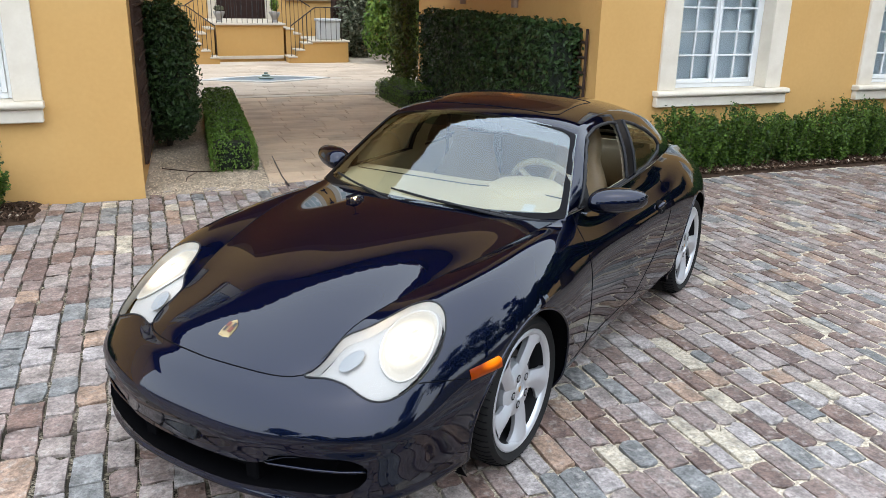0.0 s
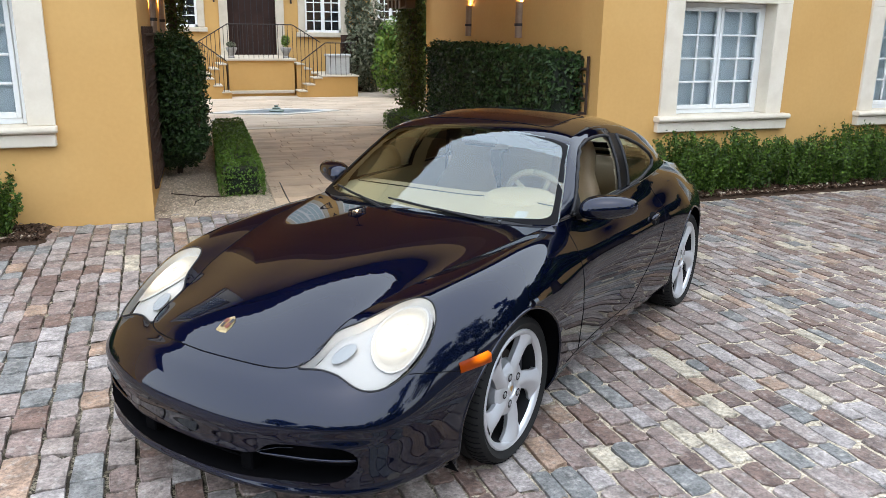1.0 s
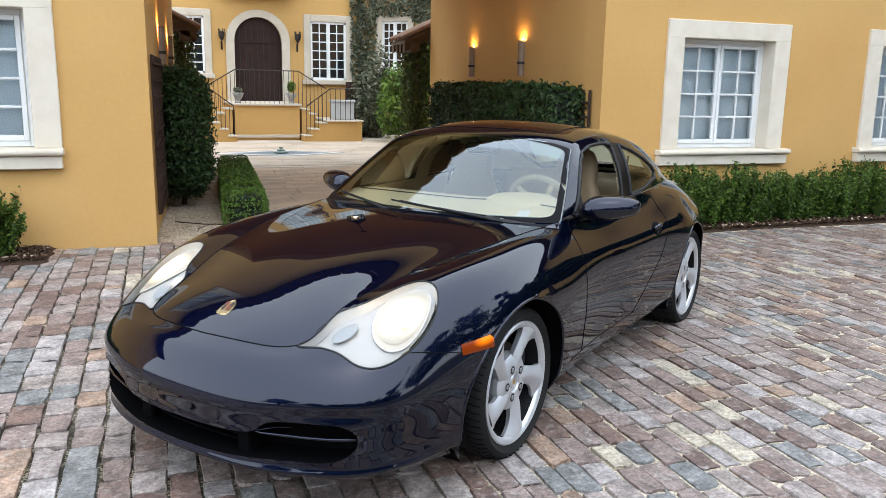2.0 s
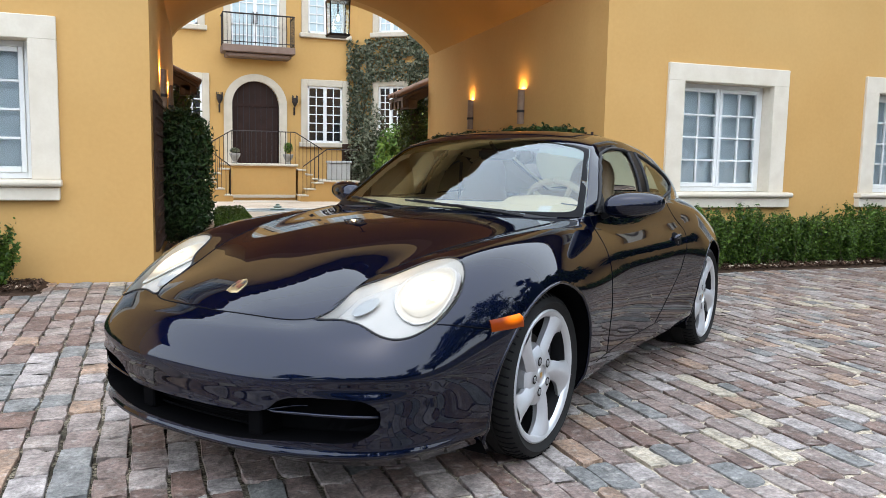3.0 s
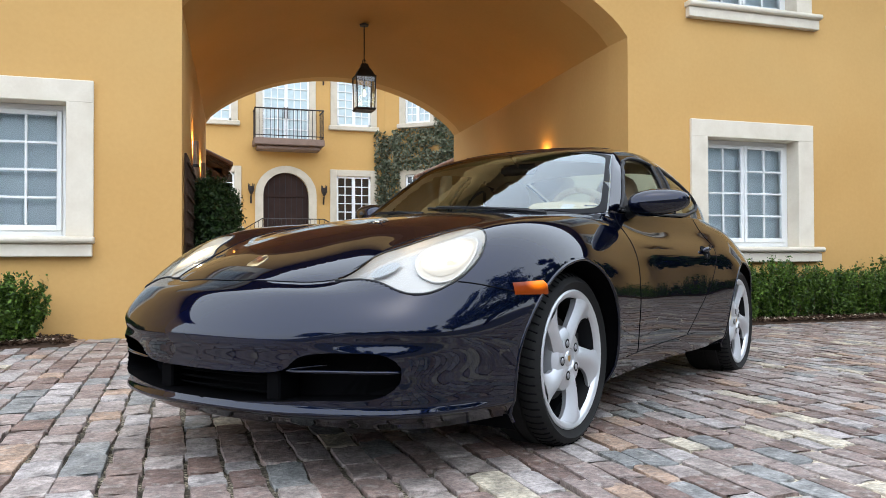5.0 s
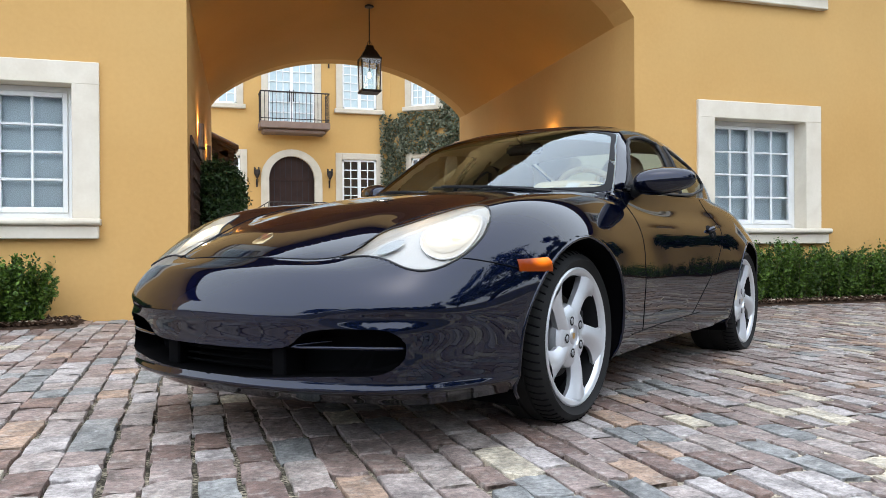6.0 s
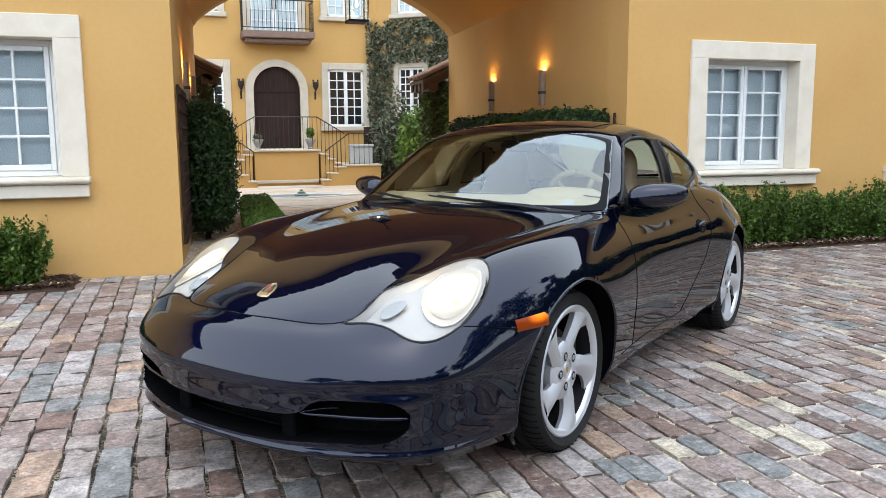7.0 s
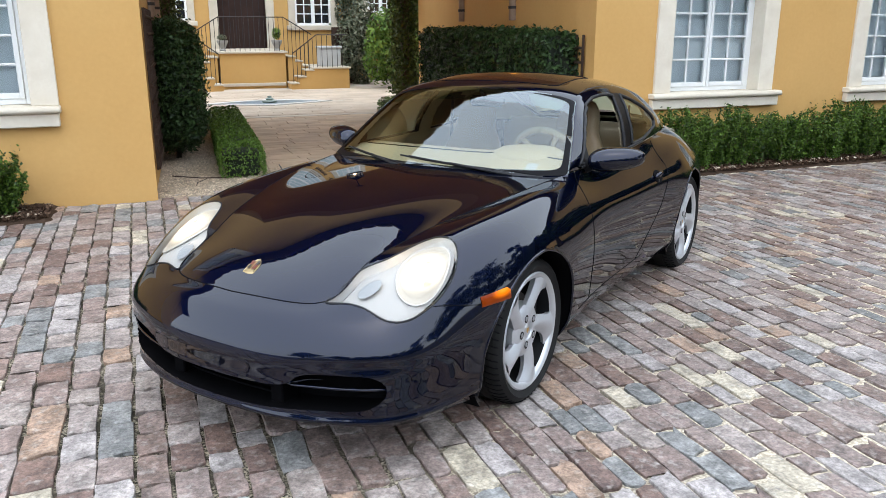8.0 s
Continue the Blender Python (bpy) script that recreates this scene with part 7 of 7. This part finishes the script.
def shrub(x, y, w, h, count, seed, loose=.26):
    """A loose evergreen shrub of many upright shoots set with narrow leaves."""
    r = np.random.default_rng(seed)
    b = thing("evergreen_shrub", pose(x, y, .0), "loose bright green evergreen shrub with upright shoots", "shrub", "shrubs along the front")
    shoots = int(w * 150)
    pts, nrm = [], []
    stems = Geo()
    for k in range(shoots):
        bx_, by_ = r.normal(0, w * .16), r.normal(0, .10)
        lean = np.array([r.normal(0, loose) + bx_ * .9, r.normal(0, .22) + by_ * .9, 1.0])
        lean /= np.linalg.norm(lean)
        L = h * r.uniform(.45, 1.16) * (1 - .30 * min(1.6, abs(bx_) / (w * .5)) ** 2)
        base = np.array([bx_, by_, 0])
        if k % 3 == 0:
            stems.tube([base, base + lean * L * .5, base + lean * L * .98], [.006, .004, .002], 4, cap=False)
        n = count // shoots
        t = r.uniform(.06, 1.0, n) ** .75
        p = base + np.outer(t * L, lean) + r.normal(0, .018, (n, 3))
        p[:, 2] = np.clip(p[:, 2], .02, None)
        pts.append(p)
        nrm.append(np.tile(lean, (n, 1)) * .6 + r.normal(0, .7, (n, 3)))
    part("stem", stems, TWIG, b)
    tagged(leaf_cloud("leaves", np.concatenate(pts), np.concatenate(nrm), LEAF_SHRUB, b, size=.017, slim=.58, rng=r), kind="stuff")


k = 0
x = 5.66
while x < 21:
    w = .78 + .14 * math.sin(k * 2.1)
    shrub(x, 7.40 + .04 * math.sin(k * 3.3), w, .56 + .07 * math.sin(k * 1.7 + .6), 16000 if x < 9.8 else 1800, 20 + k)
    x += w * .80
    k += 1
x = -1.42
while x > -4.5:
    shrub(x, 7.42, .80, .55 + .04 * math.sin(k * 1.9), 22000 if x > -2.5 else 3000, 40 + k, .20)
    x -= .46
    k += 1

# ---- trees behind the viewer, which the paintwork mirrors ----
def tree(x, y, h, spread, leaves, seed, low=.10):
    r = np.random.default_rng(seed)
    t = thing("garden_tree", pose(x, y, -.05), "tall broad leafed garden tree with a ragged crown", "tree", "garden trees")
    g = Geo().tube([(0, 0, 0), (.1, .05, h * .25), (0, .1, h * .5), (.1, 0, h * .8)], [.24, .18, .12, .04], 9)
    pts, nrm = [], []
    for k in range(26):
        z0 = h * r.uniform(low, .85)
        a = r.uniform(0, 2 * math.pi)
        L = spread * r.uniform(.5, 1.0) * (1.15 - z0 / h * .7)
        tip = np.array([L * math.cos(a), L * math.sin(a), z0 + L * .35])
        g.tube([(0, .05, z0), tip * (.5, .5, 1) + (0, 0, -.15), tip], [.06, .04, .012], 5)
        for q in (.55, .8, 1.0):
            c = np.array([0, .05, z0]) * (1 - q) + tip * q
            n = leaves // 78
            d = r.normal(0, 1, (n, 3))
            d /= np.linalg.norm(d, axis=1, keepdims=True)
            pts.append(c + d * r.uniform(.1, 1, (n, 1)) * spread * .34)
            nrm.append(d)
    part("trunk", g, TWIG, t, "", True)
    tagged(leaf_cloud("crown", np.concatenate(pts), np.concatenate(nrm), LEAF_DARK, t, size=.19, rng=r), kind="stuff")


for k, (x, y, h, s) in enumerate(((-15, -7, 6.0, 2.8), (-12, -11, 6.5, 2.8), (-8.5, -14, 6.0, 3.0), (-5, -16, 6.8, 3.0), (-1.2, -17, 6.2, 2.8), (2.6, -17, 6.6, 3.0),
                                 (6.5, -16, 6.0, 2.8), (10, -14.5, 8.5, 3.2), (14.0, -9.0, 10.5, 3.6), (16.5, -4.5, 11.0, 3.8), (20.5, -.5, 8.0, 2.6), (15.5, 2.2, 9.0, 1.8))):
    tree(x, y, h, s, 5200 if s < 3.1 else 8200, k + 1)
# four unseen trees added to the east to darken the door's reflection
for k, (x, y, h) in enumerate(((13.0, 6.0, 4.0), (13.6, 4.4, 4.4), (14.6, 2.8, 4.2), (15.8, 1.0, 4.6))):
    tree(x, y, h, 1.7, 9000, 30 + k, .36)
clipped_hedge("garden_hedge", -18, 18, -19.5, -18.5, 3.6, 20000, LEAF_DARK, "long dark green hedge behind the garden trees", size=.12, wobble=.15)



# ---- cobbles: courses of worn granite setts running square to the front ----
def sett_colour(m, rnd_from_object):
    nt = m.node_tree
    N, L = nt.nodes, nt.links
    b = N["Principled BSDF"]
    rnd = N.new("ShaderNodeObjectInfo").outputs["Random"] if rnd_from_object else N.new("ShaderNodeNewGeometry").outputs["Random Per Island"]
    ramp = N.new("ShaderNodeValToRGB")
    ramp.color_ramp.interpolation = "CONSTANT"
    tones = [(.00, (0.177, 0.129, 0.112)), (.10, (0.235, 0.194, 0.172)), (.20, (0.137, 0.086, 0.068)), (.28, (0.271, 0.241, 0.228)), (.41, (0.202, 0.153, 0.135)), (.53, (0.142, 0.143, 0.139)),
             (.59, (0.348, 0.302, 0.228)), (.66, (0.162, 0.112, 0.093)), (.76, (0.234, 0.194, 0.176)), (.86, (0.251, 0.167, 0.116)), (.91, (0.172, 0.171, 0.165)), (.95, (0.117, 0.075, 0.062))]
    e = ramp.color_ramp.elements
    while len(e) < len(tones):
        e.new(.5)
    for k, (p, c) in enumerate(tones):
        e[k].position = p
        e[k].color = (*c, 1)
    L.new(rnd, ramp.inputs[0])
    geo = N.new("ShaderNodeNewGeometry")
    broad = N.new("ShaderNodeTexNoise")
    broad.inputs["Scale"].default_value, broad.inputs["Detail"].default_value = 11, 5
    fine = N.new("ShaderNodeTexNoise")
    fine.inputs["Scale"].default_value, fine.inputs["Detail"].default_value, fine.inputs["Roughness"].default_value = 62, 6, .7
    patch = N.new("ShaderNodeTexNoise")
    patch.inputs["Scale"].default_value, patch.inputs["Detail"].default_value = 28, 4
    for n_ in (broad, fine, patch):
        L.new(geo.outputs["Position"], n_.inputs["Vector"])
    hs = N.new("ShaderNodeHueSaturation")
    mr = N.new("ShaderNodeMapRange")
    L.new(broad.outputs["Fac"], mr.inputs["Value"])
    mr.inputs["From Min"].default_value, mr.inputs["From Max"].default_value = .3, .7
    mr.inputs["To Min"].default_value, mr.inputs["To Max"].default_value = .58, 1.45
    # stones brighter to the west: the uneven daylight is put into their colour
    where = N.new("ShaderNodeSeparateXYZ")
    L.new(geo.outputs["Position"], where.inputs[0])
    west_light = N.new("ShaderNodeMapRange")
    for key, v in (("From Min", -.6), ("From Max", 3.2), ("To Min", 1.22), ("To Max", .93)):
        west_light.inputs[key].default_value = v
    L.new(where.outputs["X"], west_light.inputs["Value"])
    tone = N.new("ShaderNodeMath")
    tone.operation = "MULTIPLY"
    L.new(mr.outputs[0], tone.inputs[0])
    L.new(west_light.outputs[0], tone.inputs[1])
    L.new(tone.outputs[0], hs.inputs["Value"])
    hs.inputs["Saturation"].default_value = .95
    L.new(ramp.outputs[0], hs.inputs["Color"])
    worn = N.new("ShaderNodeMix")
    worn.data_type = "RGBA"
    wr = N.new("ShaderNodeMapRange")
    L.new(patch.outputs["Fac"], wr.inputs["Value"])
    wr.inputs["From Min"].default_value, wr.inputs["From Max"].default_value, wr.inputs["To Max"].default_value = .54, .72, .50
    L.new(wr.outputs[0], worn.inputs["Factor"])
    L.new(hs.outputs[0], worn.inputs["A"])
    worn.inputs["B"].default_value = (.42, .395, .36, 1)
    grit = N.new("ShaderNodeHueSaturation")
    gm = N.new("ShaderNodeMapRange")
    L.new(fine.outputs["Fac"], gm.inputs["Value"])
    gm.inputs["From Min"].default_value, gm.inputs["From Max"].default_value = .36, .64
    gm.inputs["To Min"].default_value, gm.inputs["To Max"].default_value = .58, 1.36
    L.new(gm.outputs[0], grit.inputs["Value"])
    L.new(worn.outputs["Result"], grit.inputs["Color"])
    L.new(grit.outputs[0], b.inputs["Base Color"])
    b.inputs["Roughness"].default_value = .62
    bp = N.new("ShaderNodeBump")
    bp.inputs["Strength"].default_value, bp.inputs["Distance"].default_value = .9, .004
    mixh = N.new("ShaderNodeMath")
    mixh.operation = "MULTIPLY_ADD"
    L.new(patch.outputs["Fac"], mixh.inputs[0])
    mixh.inputs[1].default_value = 1.6
    L.new(fine.outputs["Fac"], mixh.inputs[2])
    L.new(mixh.outputs[0], bp.inputs["Height"])
    L.new(bp.outputs[0], b.inputs["Normal"])
    return m


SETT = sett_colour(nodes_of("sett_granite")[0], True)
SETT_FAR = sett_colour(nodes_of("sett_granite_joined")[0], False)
srng = np.random.default_rng(11)


def sett_shape(r):
    """A unit sett with hewn, uneven edges: a short flank, a worn arris and a nearly flat top."""
    side = np.array([-.5, -.20, .16, .5])
    ring = [(a, -.5) for a in side[:-1]] + [(.5, a) for a in side[:-1]] + [(-a, .5) for a in side[:-1]] + [(-.5, -a) for a in side[:-1]]
    E = np.array(ring) + r.normal(0, 1, (12, 2)) * (.028, .044)
    E[::3] *= r.uniform(.93, 1.0, (4, 1))
    arris = E * r.uniform(.978, .992, (12, 1))
    top = arris * r.uniform(.955, .98, (12, 1))
    Vs = np.concatenate([np.column_stack([E, np.full(12, -.026)]), np.column_stack([arris, r.normal(-.0042, .001, 12)]), np.column_stack([top, r.normal(0, .0012, 12)])])
    F = []
    for k in (0, 12):
        for j in range(12):
            a, b = k + j, k + (j + 1) % 12
            F += [(a, b, b + 12), (a, b + 12, a + 12)]
    F += [(24, 24 + j, 25 + j) for j in range(1, 11)]
    return Vs, np.array(F)


SHAPES = [sett_shape(srng) for _ in range(24)]
# the bedding shows in the joints: filled flush with sand here, washed out deep there
bed_x, bed_y = np.meshgrid(np.arange(-9, 15.01, .06), np.arange(1.12, 7.95, .06))
bed_z = np.array([-.0175 - .008 * min(1.0, max(0.0, (1.6 - a + .25 * b) / 1.6)) + .011 * noise.noise(Vector((a * .55, b * .55, 3))) + .008 * noise.noise(Vector((a * 9, b * 9, 7))) for a, b in zip(bed_x.ravel(), bed_y.ravel())])
bn_, bm_ = bed_x.shape
ids = np.arange(bn_ * bm_).reshape(bn_, bm_)
bed_q = np.stack([ids[:-1, :-1], ids[:-1, 1:], ids[1:, 1:], ids[1:, :-1]], -1).reshape(-1, 4)
pavement = tagged(mesh_arrays("pavement", np.column_stack([bed_x.ravel(), bed_y.ravel(), np.minimum(bed_z, -.0138)]), bed_q, JOINT, None, smooth=True),
                  "worn granite sett pavement with sandy joints", "pavement", kind="structure")
shared = []
for Vs, Fs in SHAPES:
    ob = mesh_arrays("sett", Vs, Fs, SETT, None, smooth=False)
    shared.append(ob.data)
    bpy.data.objects.remove(ob)
near_count = 0
far_V, far_F, far_n = [], [], 0
x = -8.5
while x < 14.5:
    w = float(np.clip(srng.normal(np.interp(x, [-.2, 1.4], [.130, .104]), .011), .085, .160))
    y = 1.14 + srng.uniform(0, .2)
    end = 7.76
    if 0.06 < x + w / 2 < 4.64:
        end = 8.02
    if x + w / 2 > 5.36:
        end = 7.0
    if x + w / 2 < -.82:
        end = 7.17
    while y < end:
        ln = float(np.clip(srng.normal(.215, .038), .12, .32))
        if y + ln > end + .06:
            ln = end - y
            if ln < .06:
                break
        gap = srng.uniform(.006, .017)
        cx, cy = x + w / 2 + srng.normal(0, .003) + .010 * math.sin(y * .9 + x), y + ln / 2
        k = int(srng.integers(len(SHAPES)))
        z = np.clip(srng.normal(0, .002), -.003, .004) - .010
        rx, ry, rz = srng.normal(0, .38, 3)
        sx, sy = w - gap, ln - gap
        m = pose(cx, cy, z, rx, ry, rz) @ Matrix.Diagonal((sx, sy, 1, 1))
        if 1.7 < y < 3.4 and -.75 < x < 3.2 and near_count < 300:
            ob = new("sett", shared[k])
            ob.parent = pavement
            ob.matrix_basis = m
            near_count += 1
        else:
            A = np.array(m)
            Vs = SHAPES[k][0] @ A[:3, :3].T + A[:3, 3]
            far_V.append(Vs)
            far_F.append(SHAPES[k][1] + far_n)
            far_n += len(Vs)
        y += ln
    x += w
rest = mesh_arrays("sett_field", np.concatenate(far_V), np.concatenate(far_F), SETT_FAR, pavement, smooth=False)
tagged(rest, kind="stuff")

# slabs of the drive through the passage
slab_n = 0
y = FY + .24
row = 0
while y < BY:
    d = .19 + .05 * srng.random()
    xl, xr = 1.19 + SKEW * (y - FY), AX1 - .02 + SKEW * max(0, y - FY - .42)
    x = xl
    while x < xr - .05:
        ln = min(srng.uniform(.35, .62), xr - x)
        z = srng.normal(-.004, .0012)
        ob = part("paving_slab", Geo().box(x + .003, x + ln - .003, y + .003, y + d - .003, -.05, z, .004), SLAB, slab_parent)
        slab_n += 1
        x += ln
    y += d
    row += 1

# the courtyard's long thin slabs, laid in rows
CV, CF, cn = [], [], 0
y = BY + .36
while y < 21.4:
    d = .19 + .04 * srng.random()
    x = -2.2 - srng.uniform(0, .4)
    while x < 8.0:
        ln = srng.uniform(.40, .75)
        mx, my = x + ln / 2 - 2.58, y + d / 2 - 17.35
        if abs(mx) / 1.75 + abs(my) / .95 > 1 and not (y > 20.6 and -.6 < x < 6.0):
            z = -.0025 + srng.normal(0, .0008)
            a, b, c, e = x + .004, x + ln - .004, y + .004, y + d - .004
            CV.append([(a, c, -.03), (b, c, -.03), (b, e, -.03), (a, e, -.03), (a, c, z), (b, c, z), (b, e, z), (a, e, z)])
            CF.append(np.array([(4, 5, 6, 7), (0, 1, 5, 4), (1, 2, 6, 5), (2, 3, 7, 6), (3, 0, 4, 7)]) + cn)
            cn += 8
        x += ln
    y += d
SLAB_FAR = surface("courtyard_slab", (0.41, 0.325, 0.235), (0.58, 0.485, 0.375), rough=0.8, scale=2, fine=35, bump=0.3, per_piece=0.10, island=True,
                   stain=(0.26, 0.20, 0.145), stain_scale=.7, stain_amount=0.5)
tagged(mesh_arrays("slab_field", np.concatenate(CV), np.concatenate(CF), SLAB_FAR, court_floor), kind="stuff")
